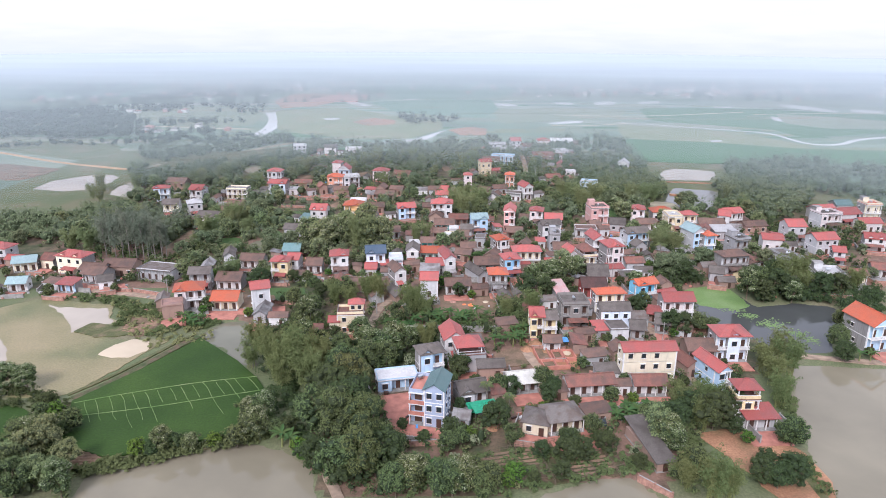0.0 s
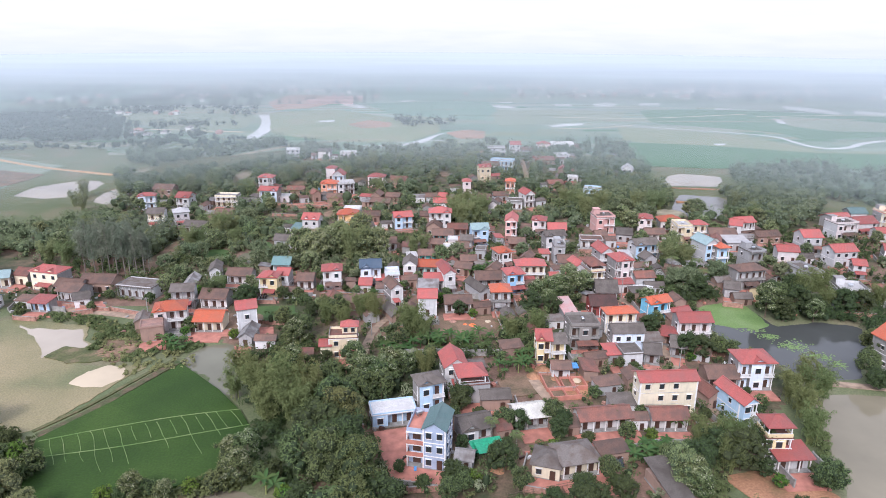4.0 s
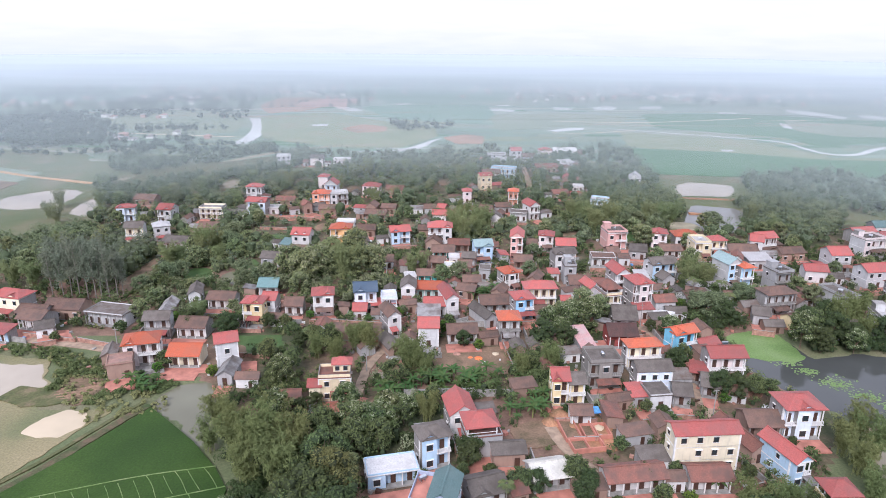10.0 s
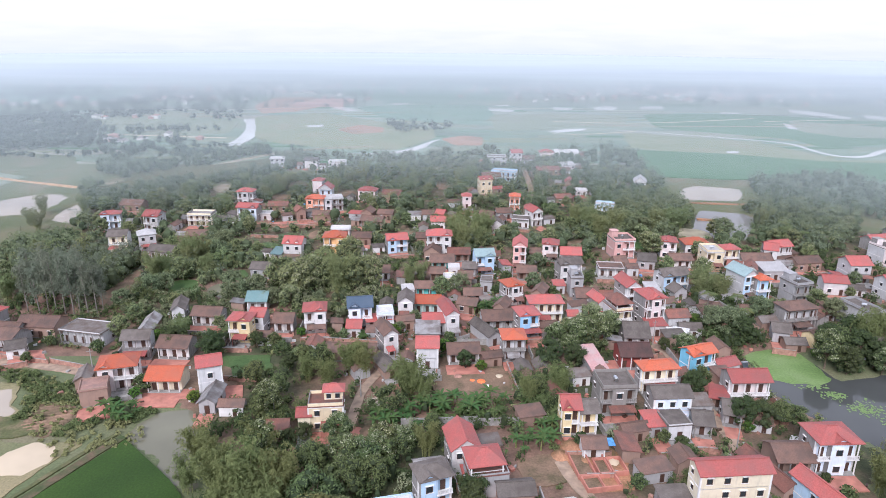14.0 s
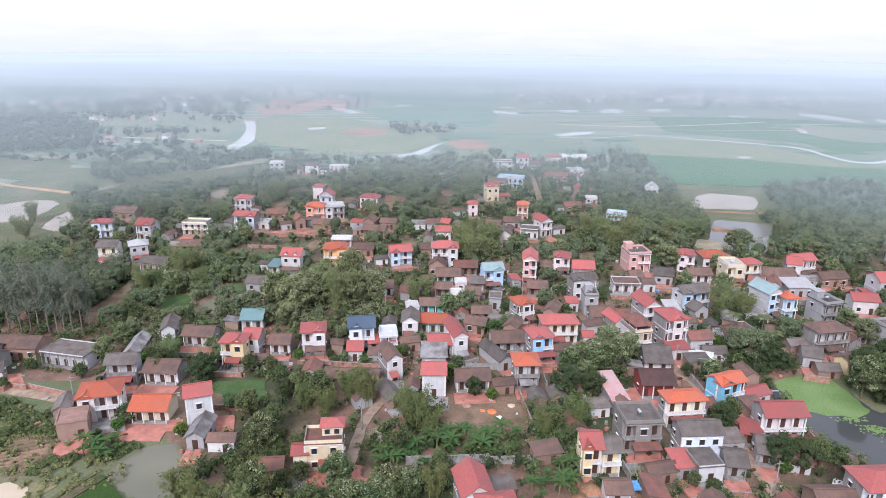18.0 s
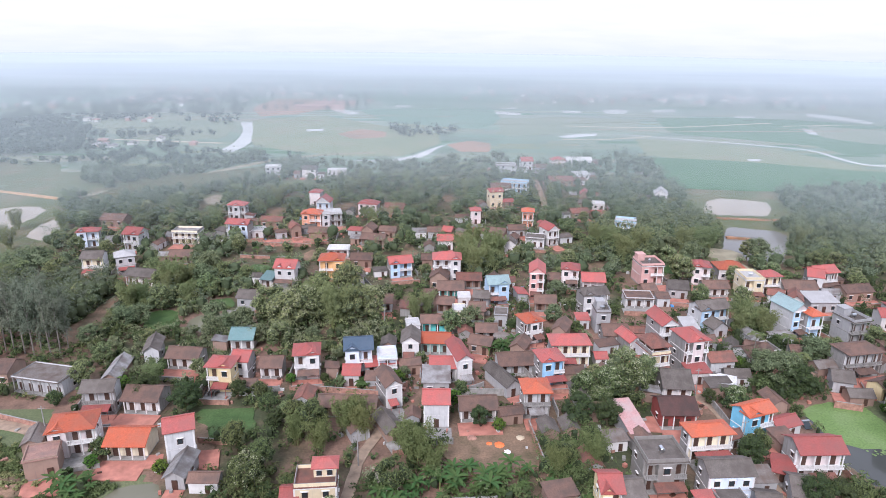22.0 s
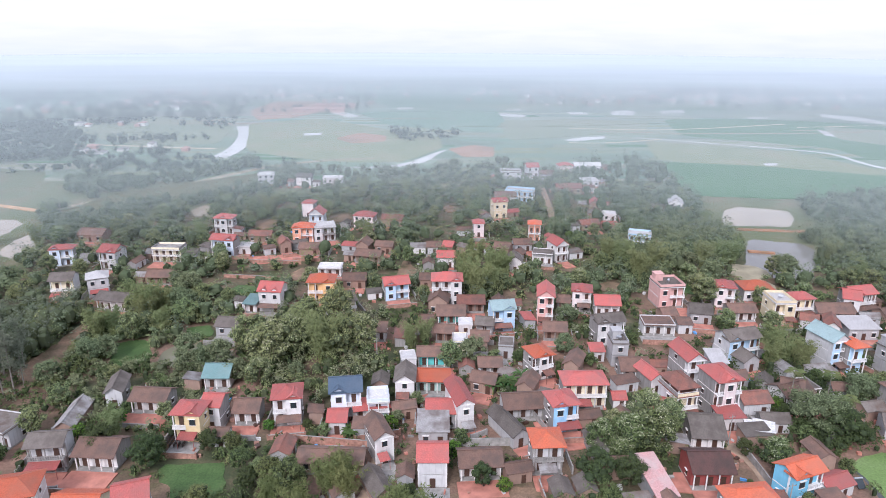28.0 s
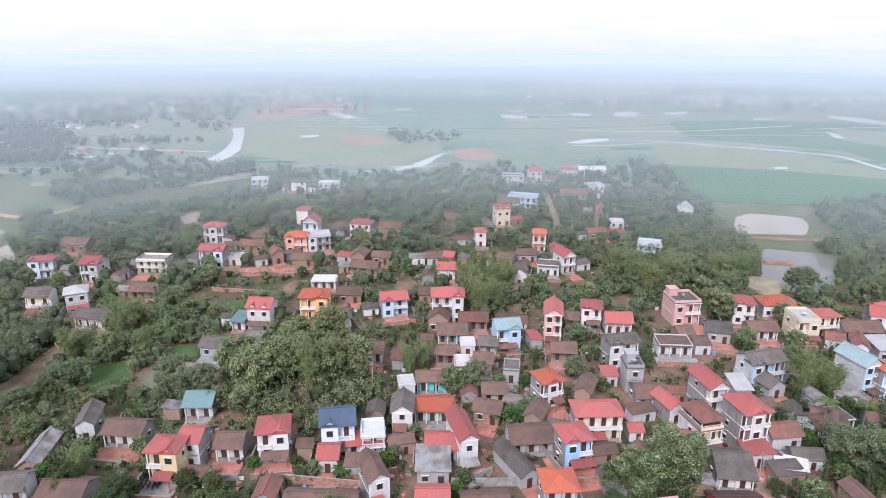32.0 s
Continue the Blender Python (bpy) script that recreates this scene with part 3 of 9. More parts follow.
patch("yard_bare", [(3.2, 195.1), (14.0, 198.1), (22.9, 197.3), (22.2, 183.4), (15.3, 179.6), (5.9, 181.0), (2.6, 186.4)], "brown_earth", "bare brown building plot with rubble", 0.05, "yard")
patch("yard_orange", [(59.6, 119.4), (67.8, 121.9), (74.1, 119.3), (79.5, 113.1), (79.8, 102.3), (77.7, 95.9), (68.3, 96.0), (63.3, 111.3)], "orange_earth", "bare orange earth slope beside the pond", 0.05, "yard")
patch("yard_site", [(29.2, 164.2), (38.7, 165.1), (41.6, 157.8), (41.4, 149.5), (32.3, 148.9), (28.6, 152.5)], "orange_earth", "building site with orange earth heaps", 0.05, "yard")
patch("field_plough", [(-74.2, 114.2), (-68.1, 116.1), (-64.0, 111.9), (-66.7, 108.9), (-72.7, 107.7)], "brown_earth", "ploughed brown seed bed beside the rice", 0.06)
patch("yard_drying", [(-88.5, 171.5), (-88.4, 182.6), (-80.4, 181.8), (-77.1, 177.7), (-79.4, 167.8)], "brown_earth", "bare raked earth plot by the water", 0.05, "yard")
patch("yard_orange_houses", [(-83.4, 187.1), (-78.7, 193.6), (-70.5, 196.3), (-49.8, 200.3), (-44.8, 189.3), (-53.0, 183.7), (-61.2, 182.3), (-73.3, 180.3)], "brown_earth", "trodden brown earth round the orange-roofed houses", 0.05, "yard")
patch("yard_yellow_house", [(-24.1, 170.7), (-13.5, 171.2), (-11.7, 165.0), (-17.4, 161.0), (-23.7, 164.2)], "court", "brick-red yard before a yellow house", 0.05, "yard")
patch("yard_red_hip", [(18.6, 158.3), (29.4, 162.1), (28.6, 152.5), (19.1, 149.1)], "brown_earth", "bare brown yard beside a red-roofed house", 0.05, "yard")
patch("plot_vegetable", [(10.0, 113.2), (18.4, 115.1), (37.6, 115.8), (42.3, 106.9), (32.9, 105.0), (25.9, 103.0), (14.0, 104.1)], "garden_plot", "dug brown vegetable plots with pole fences", 0.05)
patch("slope_earth", [(-102.9, 263.3), (-102.3, 274.9), (-94.9, 264.8), (-95.0, 251.4), (-94.6, 241.1), (-98.2, 236.4), (-104.2, 246.2)], "brown_earth", "reddish bare slope under the trees", 0.05, "yard")
for i, (name, poly) in enumerate([
    ("courtyard_blue_house", [(-10.6, 135.7), (-2.6, 137.7), (-1.0, 126.9), (0.8, 119.8), (-5.5, 119.8)]),
    ("courtyard_grey_house", [(29.4, 120.0), (37.4, 122.8), (39.4, 119.1), (31.6, 115.5)]),
    ("courtyard_orange_roof", [(-58.5, 188.0), (-55.0, 188.5), (-53.7, 183.6), (-58.0, 183.7)]),
    ("courtyard_tall_house", [(-48.2, 189.5), (-43.9, 190.0), (-42.4, 183.4), (-46.3, 183.5)]),
    ("courtyard_tile_house", [(6.9, 200.7), (15.7, 201.2), (15.6, 195.5), (6.4, 195.1)]),
    ("courtyard_temple", [(49.4, 201.4), (61.7, 201.2), (55.2, 194.9), (46.4, 195.7)]),
    ("courtyard_slate_house", [(-19.3, 220.2), (-7.3, 222.4), (-7.1, 217.6), (-18.3, 216.5)]),
    ("courtyard_red_house", [(-1.3, 228.8), (0.9, 232.7), (-2.8, 230.5), (-3.9, 224.3), (-2.0, 222.3)]),
    ("courtyard_bay", [(7.6, 215.1), (12.2, 216.8), (13.1, 214.3), (8.0, 212.1)]),
    ("courtyard_brown_roof", [(24.1, 219.6), (29.0, 220.8), (30.7, 212.6), (25.4, 211.0)]),
    ("courtyard_blue_front", [(29.2, 216.1), (41.7, 215.9), (39.1, 210.8), (29.2, 210.6)]),
    ("courtyard_yellow", [(-65.0, 225.2), (-60.1, 226.2), (-57.2, 217.5), (-62.1, 218.5)]),
    ("courtyard_west", [(-111.6, 208.2), (-102.6, 209.7), (-97.3, 202.3), (-106.5, 201.8)]),
    ("courtyard_white", [(-124.4, 291.7), (-115.5, 292.4), (-113.8, 289.1), (-122.5, 288.4)]),
    ("courtyard_columns", [(-103.0, 280.4), (-93.1, 282.2), (-89.8, 276.6), (-100.0, 274.9)]),
    ("courtyard_far", [(-68.9, 334.6), (-48.9, 337.5), (-47.2, 328.5), (-64.5, 325.8)]),
    ("courtyard_ochre", [(-39.1, 285.4), (-32.4, 285.3), (-32.0, 282.6), (-38.4, 281.9)]),
]):
    patch(name, poly, "court", "brick-red paved courtyard in front of a house", 0.07, "courtyard", False)
patch("algae_mat", [(86.6, 205.6), (96.7, 208.8), (103.7, 206.6), (103.5, 190.1), (97.5, 187.9), (87.8, 190.6)], "algae", "green mat of algae floating on the dark pond", -0.43, "algae")

for name, line, wd, material, label in [
    ("road_west", [(-122.2, 206.0), (-102.1, 201.8), (-92.0, 199.1), (-82.2, 195.9), (-79.3, 196.5)], 3.0, "earth_track", "pale earth lane along the village edge"),
    ("lane_middle", [(-16.3, 171.7), (-15.3, 180.1), (-14.8, 186.7), (-12.4, 192.4), (-10.4, 198.4), (-10.0, 208.4), (-7.5, 215.6)], 2.4, "earth_track", "narrow earth path between trees"),
    ("lane_site", [(28.0, 158.1), (29.4, 150.7), (33.2, 143.6), (35.6, 140.7)], 2.6, "earth_track", "earth lane beside a building site"),
    ("lane_east", [(64.9, 210.8), (67.3, 203.8), (65.9, 189.6), (66.4, 174.9), (66.1, 159.3), (67.2, 144.8), (70.0, 140.0)], 2.6, "earth_track", "concrete lane running between houses"),
    ("lane_north", [(57.6, 221.4), (61.1, 215.6), (64.1, 210.0), (66.2, 205.5)], 2.4, "earth_track", "concrete lane beside a low dark roof"),
    ("lane_far", [(64.0, 453.4), (61.3, 415.9), (57.8, 380.1), (58.8, 367.9)], 3.0, "earth_track", "pale lane leading out of the village"),
    ("road_orange", [(-332.1, 478.2), (-297.2, 460.4), (-261.2, 437.7), (-230.2, 420.6), (-206.3, 411.7), (-185.1, 403.2)], 3.4, "orange_track", "pale orange earth road across the fields"),
    ("road_dyke", [(-183, 405), (-160, 425), (-138, 450), (-122, 478), (-104, 505), (-72, 530), (-35, 538)], 6.0, "dyke_earth", "pale grassy dyke road between two belts of trees"),
    ("causeway", [(97.1, 156.7), (103.3, 155.4), (112.9, 153.4), (126.3, 150.8)], 2.6, "earth_track", "pale earth causeway between two ponds"),
    ("bank_northeast", [(136.5, 370.5), (153.3, 368.0), (175.9, 365.5), (199.2, 364.6)], 3.2, "orange_earth", "orange earth bank along a fish pond"),
    ("bank_pond_grove", [(128.4, 340.4), (133.8, 339.1), (137.9, 337.7)], 2.0, "orange_earth", "low earth bank across a pond"),
    ("path_southwest", [(-18.9, 108.2), (-16.5, 103.0), (-14.1, 96.6)], 2.2, "earth_track", "trodden earth path by the pond"),
    ("shore_east", [(76.5, 113.2), (76.0, 102.3), (76.2, 95.9)], 1.6, "bank_grass", "grassy strip along the pond shore"),
    ("bund_diagonal", [(-63.8, 168.5), (-68.7, 159.4), (-73.5, 149.0), (-78.1, 140.6), (-82.4, 135.1)], 1.9, "garden_plot", "earth bund between muddy and green fields"),
    ("bund_diagonal_grass", [(-65.9, 169.2), (-70.7, 160.8), (-75.2, 150.6), (-80.1, 142.5), (-84.3, 136.6)], 1.0, "bank_grass", "grassy strip on an earth bund"),
    ("bank_southwest", [(-69.0, 106.8), (-62.9, 110.4), (-48.7, 115.0), (-37.0, 119.6), (-35.0, 126.6)], 2.6, "bank_grass", "grassy bank between the rice and the pond"),
    ("bund_west", [(-82.4, 120.3), (-78.7, 125.8), (-81.7, 133.6)], 1.6, "bank_grass", "grassy bund at a field corner"),
]:
    patch(name, strip(smooth_line(line), wd), material, label, 0.10 if "bund" in name or "bank" in name else 0.05, "road" if "road" in name or "lane" in name or "path" in name else "bank", False)

# pale bunds across the rice
bund_lines = [[(-80.6, 132.6), (-74.3, 135.3), (-65.0, 138.6), (-54.0, 142.3), (-41.5, 144.8)], [(-78.0, 126.9), (-70.0, 128.7), (-60.7, 131.0), (-49.0, 134.9), (-37.8, 138.5)]]
for line in bund_lines:
    solid("rice_bund", Mesher().prism(strip(smooth_line(line), 0.24), -0.2, 0.48), "rice_pale", "pale grassy bund across the rice field", "bund", "structure")
rng = random.Random(2)
for k in range(15):
    f = 0.04 + k * 0.064 + rng.uniform(-0.008, 0.008)
    a = Vector(bund_lines[0][0]).lerp(Vector(bund_lines[0][-1]), f)
    c = Vector(bund_lines[1][0]).lerp(Vector(bund_lines[1][-1]), f + 0.02)
    a.y += 1.3 * math.sin(f * 3.1)
    c.y += 0.8 * math.sin(f * 3.1)
    a = a.lerp(c, rng.choice((0, 0, 0, 0.15)))
    solid("rice_bund", Mesher().prism(strip(smooth_line([tuple(a), tuple(a.lerp(c, 0.4) + Vector((rng.uniform(-0.3, 0.5), 0))), tuple(c)]), rng.uniform(0.1, 0.17)), -0.2, 0.5 + 0.001 * k), "rice_pale", "pale grassy bund across the rice field", "bund", "structure")
    if k in (0, 1, 2, 3, 4, 5, 8, 10, 12):
        e = c + (c - a) * rng.uniform(0.4, 1.5)
        solid("rice_bund", Mesher().prism(strip(smooth_line([tuple(c), tuple((c + e) / 2 + Vector((rng.uniform(-0.6, 0.3), 0))), tuple(e)]), rng.uniform(0.07, 0.13)), -0.2, 0.49 + 0.001 * k), "rice_pale", "pale grassy bund across the rice field", "bund", "structure")

# ---- the plain beyond the village ----
near_line = smooth_line([(-52.0, 507.8), (-26.1, 508.2), (-11.2, 516.6), (-0.3, 536.7), (5.3, 555.1), (14.1, 571.4)])
patch("river_near", strip(near_line, [2.0 + 6.5 * math.sin(math.pi * min(1, k / 22)) ** 2 for k in range(len(near_line))]), "river_water", "bright bend of the river reflecting the sky", 0.08, "water", False)
patch("river_west", strip(smooth_line([(-141.0, 540.0), (-137.3, 558.6), (-139.9, 599.5), (-148.3, 646.3), (-162.8, 690.7)]), 12), "river_water", "bright bend of the river reflecting the sky", 0.08, "water", False)
patch("river_upper", strip(smooth_line([(-116.6, 842.6), (-99.3, 809.6), (-84.6, 778.9), (-70.8, 755.9)]), 14), "river_water", "bright reach of the river", 0.08, "water", False)
patch("river_east", strip(smooth_line([(169.6, 629.4), (223.6, 600.1), (264.8, 576.5), (290.1, 557.4), (287.7, 524.4), (292.6, 500.2), (314.5, 500.5), (342.2, 528.2), (380.1, 540.6)]), [1.8 + 4.2 * min(1, k / 30) for k in range(36)]), "river_water", "bright bend of the river across green fields", 0.08, "water", False)
patch("field_east_green", [(153.0, 527.8), (215.0, 512.1), (274.5, 482.4), (344.5, 473.9), (300.1, 408.1), (248.9, 433.9), (192.3, 425.4), (138.7, 432.6)], "paddy_green", "dark green rice fields before the river", 0.05)
patch("field_east_upper", [(229.6, 742.9), (337.8, 746.1), (486.8, 684.6), (404.5, 562.7), (366.0, 555.6), (303.0, 536.2), (301.5, 580.6), (209.9, 638.4)], "paddy_green", "green rice fields beyond the river", 0.05)
patch("field_bank_east", [(170.9, 613.8), (260.5, 566.4), (281.9, 513.2), (285.7, 487.4), (354.3, 488.5), (341.3, 469.2), (269.5, 472.8), (210.8, 501.5), (154.6, 533.6)], "meadow_pale", "pale meadow along the river", 0.04)
patch("field_meadow", [(-162.5, 710.4), (-100.7, 743.8), (-34.8, 671.0), (9.9, 633.6), (11.8, 581.5), (-2.7, 548.7), (-18.1, 524.8), (-53.7, 524.2), (-92.0, 541.0), (-128.4, 565.3)], "meadow_pale", "pale green meadow inside the river bend", 0.04)
patch("field_earth_bend", [(-73.2, 623.7), (-55.7, 652.8), (-32.9, 636.7), (-31.5, 609.3), (-56.1, 597.7)], "far_earth", "bare orange earth in the meadow", 0.06)
patch("field_earth_bank", [(15.1, 574.8), (34.5, 592.5), (49.8, 582.3), (45.9, 543.5), (25.1, 543.1)], "far_earth", "bare orange earth on the river bank", 0.06)
patch("field_earth_works", [(-184.5, 800.2), (-180.9, 899.8), (-129.2, 901.9), (-108.5, 802.8), (-127.1, 754.2), (-159.9, 731.2)], "far_earth", "bare brick-red works yard beyond the river", 0.06)
patch("field_west", [(-348.2, 502.9), (-284.2, 509.2), (-230.7, 494.5), (-214.2, 461.5), (-227.8, 430.2), (-302.6, 469.3), (-338.4, 487.8)], "outskirts", "pale green field at the village edge", 0.04)
patch("field_west_lower", [(-239.5, 337.0), (-204.8, 337.2), (-175.7, 331.3), (-162.1, 303.6), (-183.1, 298.5), (-211.0, 293.5)], "outskirts", "dull green field beside a pond", 0.04)
patch("field_west_strip", [(-300.0, 429.3), (-246.4, 411.3), (-224.4, 402.8), (-230.0, 370.8), (-261.5, 370.6)], "brown_earth", "bare brown field strip", 0.04)
patch("field_long_slope", [(-172.6, 402.7), (-164.6, 436.8), (-142.5, 456.0), (-115.0, 479.1), (-96.7, 492.8), (-93.1, 462.4), (-112.2, 430.8), (-131.1, 421.9), (-151.2, 410.8), (-164.5, 394.4)], "bank_grass", "open olive slope between two belts of trees", 0.05)
patch("field_slope", [(-177.6, 399.2), (-160.2, 427.6), (-125.4, 447.4), (-99.0, 447.4), (-122.6, 438.9), (-148.6, 413.7), (-166.8, 388.3)], "bank_grass", "pale slope along a field track", 0.05)


# ---- houses ----
FOOT = []
CACHE = {}


def cached(key, build):
    if key not in CACHE:
        CACHE[key] = build()
    return CACHE[key]


def window_mesh(w, h):
    def build():
        f = Mesher()
        o = [(-w / 2, 0), (w / 2, 0), (w / 2, h), (-w / 2, h), (-w / 2 + 0.1, 0.1), (w / 2 - 0.1, 0.1), (w / 2 - 0.1, h - 0.1), (-w / 2 + 0.1, h - 0.1)]
        f.v = [(p, -0.07, q) for p, q in o] + [(p, 0.06, q) for p, q in o]
        for k in range(4):
            i, j = k, (k + 1) % 4
            f.f += [(i, j, j + 4, i + 4), (i + 4, j + 4, j + 12, i + 12), (i + 8, j + 8, j, i), (j + 8, i + 8, i + 12, j + 12)]
        g = Mesher().box(-w / 2 + 0.05, w / 2 - 0.05, -0.02, 0.05, 0.05, h - 0.05)
        n0 = len(f.f)
        f.box(-w / 2 - 0.12, w / 2 + 0.12, -0.16, 0.05, -0.1, -0.003)
        f.box(-w / 2 - 0.18, w / 2 + 0.18, -0.3, 0.05, h + 0.06, h + 0.14)
        fm = f.mesh("window", "woodwork")
        fm.materials.append(MATS["trim"])
        for k in range(n0, len(fm.polygons)):
            fm.polygons[k].material_index = 1
        return fm, g.mesh("pane", "glass")
    return cached(("window", w, h), build)


def add_window(parent, x, y, z, rz, w=1.2, h=1.4):
    fr, gl = window_mesh(w, h)
    part("pane", gl, "", part("window", fr, "", parent, "", (x, y, z), rz))


def door_mesh(w, h):
    def build():
        d = Mesher().box(-w / 2, w / 2, -0.05, 0.05, 0, h)
        for k in (-1, 1):
            d.box(k * w / 4 - w / 6, k * w / 4 + w / 6, -0.08, -0.05, 0.2, h * 0.45).box(k * w / 4 - w / 6, k * w / 4 + w / 6, -0.08, -0.05, h * 0.55, h - 0.15)
        return d.mesh("door", "woodwork")
    return cached(("door", w, h), build)


def roof_mesh(kind, w, d, over, rise, key, t=0.14):
    """Roof over a w x d plan, its eaves at z = 0, with thickness."""
    a, c = w / 2 + over, d / 2 + over
    m = Mesher()
    if kind == "hip":
        r = max(0.3, a - c * 0.9) if a > c else 0.0
        q = max(0.3, c - a * 0.9) if c >= a else 0.0
        lo = [(-a, -c, 0), (a, -c, 0), (a, c, 0), (-a, c, 0)]
        up = [(x, y, t) for x, y, z in lo]
        if a > c:
            top = [(-r, 0, rise + t), (r, 0, rise + t)]
            m.add(lo + up + top, [(3, 2, 1, 0), (0, 1, 5, 4), (1, 2, 6, 5), (2, 3, 7, 6), (3, 0, 4, 7), (4, 5, 9, 8), (5, 6, 9), (6, 7, 8, 9), (7, 4, 8)])
            m.tube([(-r, 0, rise + t - 0.08), (-r, 0, rise + t + 0.08)], [0.12, 0.12], 5)
            m.box(-r, r, -0.12, 0.12, rise + t - 0.05, rise + t + 0.09)
        else:
            top = [(0, -q, rise + t), (0, q, rise + t)]
            m.add(lo + up + top, [(3, 2, 1, 0), (0, 1, 5, 4), (1, 2, 6, 5), (2, 3, 7, 6), (3, 0, 4, 7), (4, 5, 8), (5, 6, 9, 8), (6, 7, 9), (7, 4, 8, 9)])
            m.box(-0.12, 0.12, -q, q, rise + t - 0.05, rise + t + 0.09)
    elif kind == "gable":
        for s in (-1, 1):
            lo = [(-a, s * c, -0.12), (a, s * c, -0.12), (a, 0, rise), (-a, 0, rise)]
            up = [(x, y, z + t) for x, y, z in lo]
            m.add(lo + up, [(0, 1, 2, 3), (4, 7, 6, 5), (0, 4, 5, 1), (1, 5, 6, 2), (2, 6, 7, 3), (3, 7, 4, 0)] if s > 0 else [(3, 2, 1, 0), (4, 5, 6, 7), (1, 5, 4, 0), (2, 6, 5, 1), (3, 7, 6, 2), (0, 4, 7, 3)])
        m.box(-a, a, -0.14, 0.14, rise + t * 0.6, rise + t + 0.1)
    elif kind == "gablef":
        for s in (-1, 1):
            lo = [(s * a, -c, -0.12), (s * a, c, -0.12), (0, c, rise), (0, -c, rise)]
            up = [(x, y, z + t) for x, y, z in lo]
            m.add(lo + up, [(3, 2, 1, 0), (4, 5, 6, 7), (1, 5, 4, 0), (2, 6, 5, 1), (3, 7, 6, 2), (0, 4, 7, 3)] if s > 0 else [(0, 1, 2, 3), (4, 7, 6, 5), (0, 4, 5, 1), (1, 5, 6, 2), (2, 6, 7, 3), (3, 7, 4, 0)])
        m.box(-0.14, 0.14, -c, c, rise + t * 0.6, rise + t + 0.1)
    elif kind == "shed":
        lo = [(-a, -c, 0), (a, -c, 0), (a, c, rise), (-a, c, rise)]
        m.add(lo + [(x, y, z + t) for x, y, z in lo], [(3, 2, 1, 0), (4, 5, 6, 7), (0, 1, 5, 4), (1, 2, 6, 5), (2, 3, 7, 6), (3, 0, 4, 7)])
    else:
        m.box(-a, a, -c, c, 0.0, 0.16)
    return m


WORDS = {1: "one-storey", 2: "two-storey", 3: "three-storey"}


def balustrade(x0, x1, y0, y1, z0, z1):
    """Handrail with balusters below it, cut from one slab."""
    count = max(2, int((x1 - x0) / 0.45))
    step = (x1 - x0 - 0.1) / count
    line = [(x1, z1), (x0, z1)]
    for q in range(count + 1):
        bx = x0 + q * step
        line += [(bx, z1 - 0.11), (bx, z0), (bx + 0.1, z0), (bx + 0.1, z1 - 0.11)]
    del line[2], line[-1]
    n = len(line)
    return Mesher().add([(px, y0, pz) for px, pz in line] + [(px, y1, pz) for px, pz in line],
                        [tuple(range(n)), tuple(range(2 * n - 1, n - 1, -1))] + [(k, n + k, n + (k + 1) % n, (k + 1) % n) for k in range(n)])


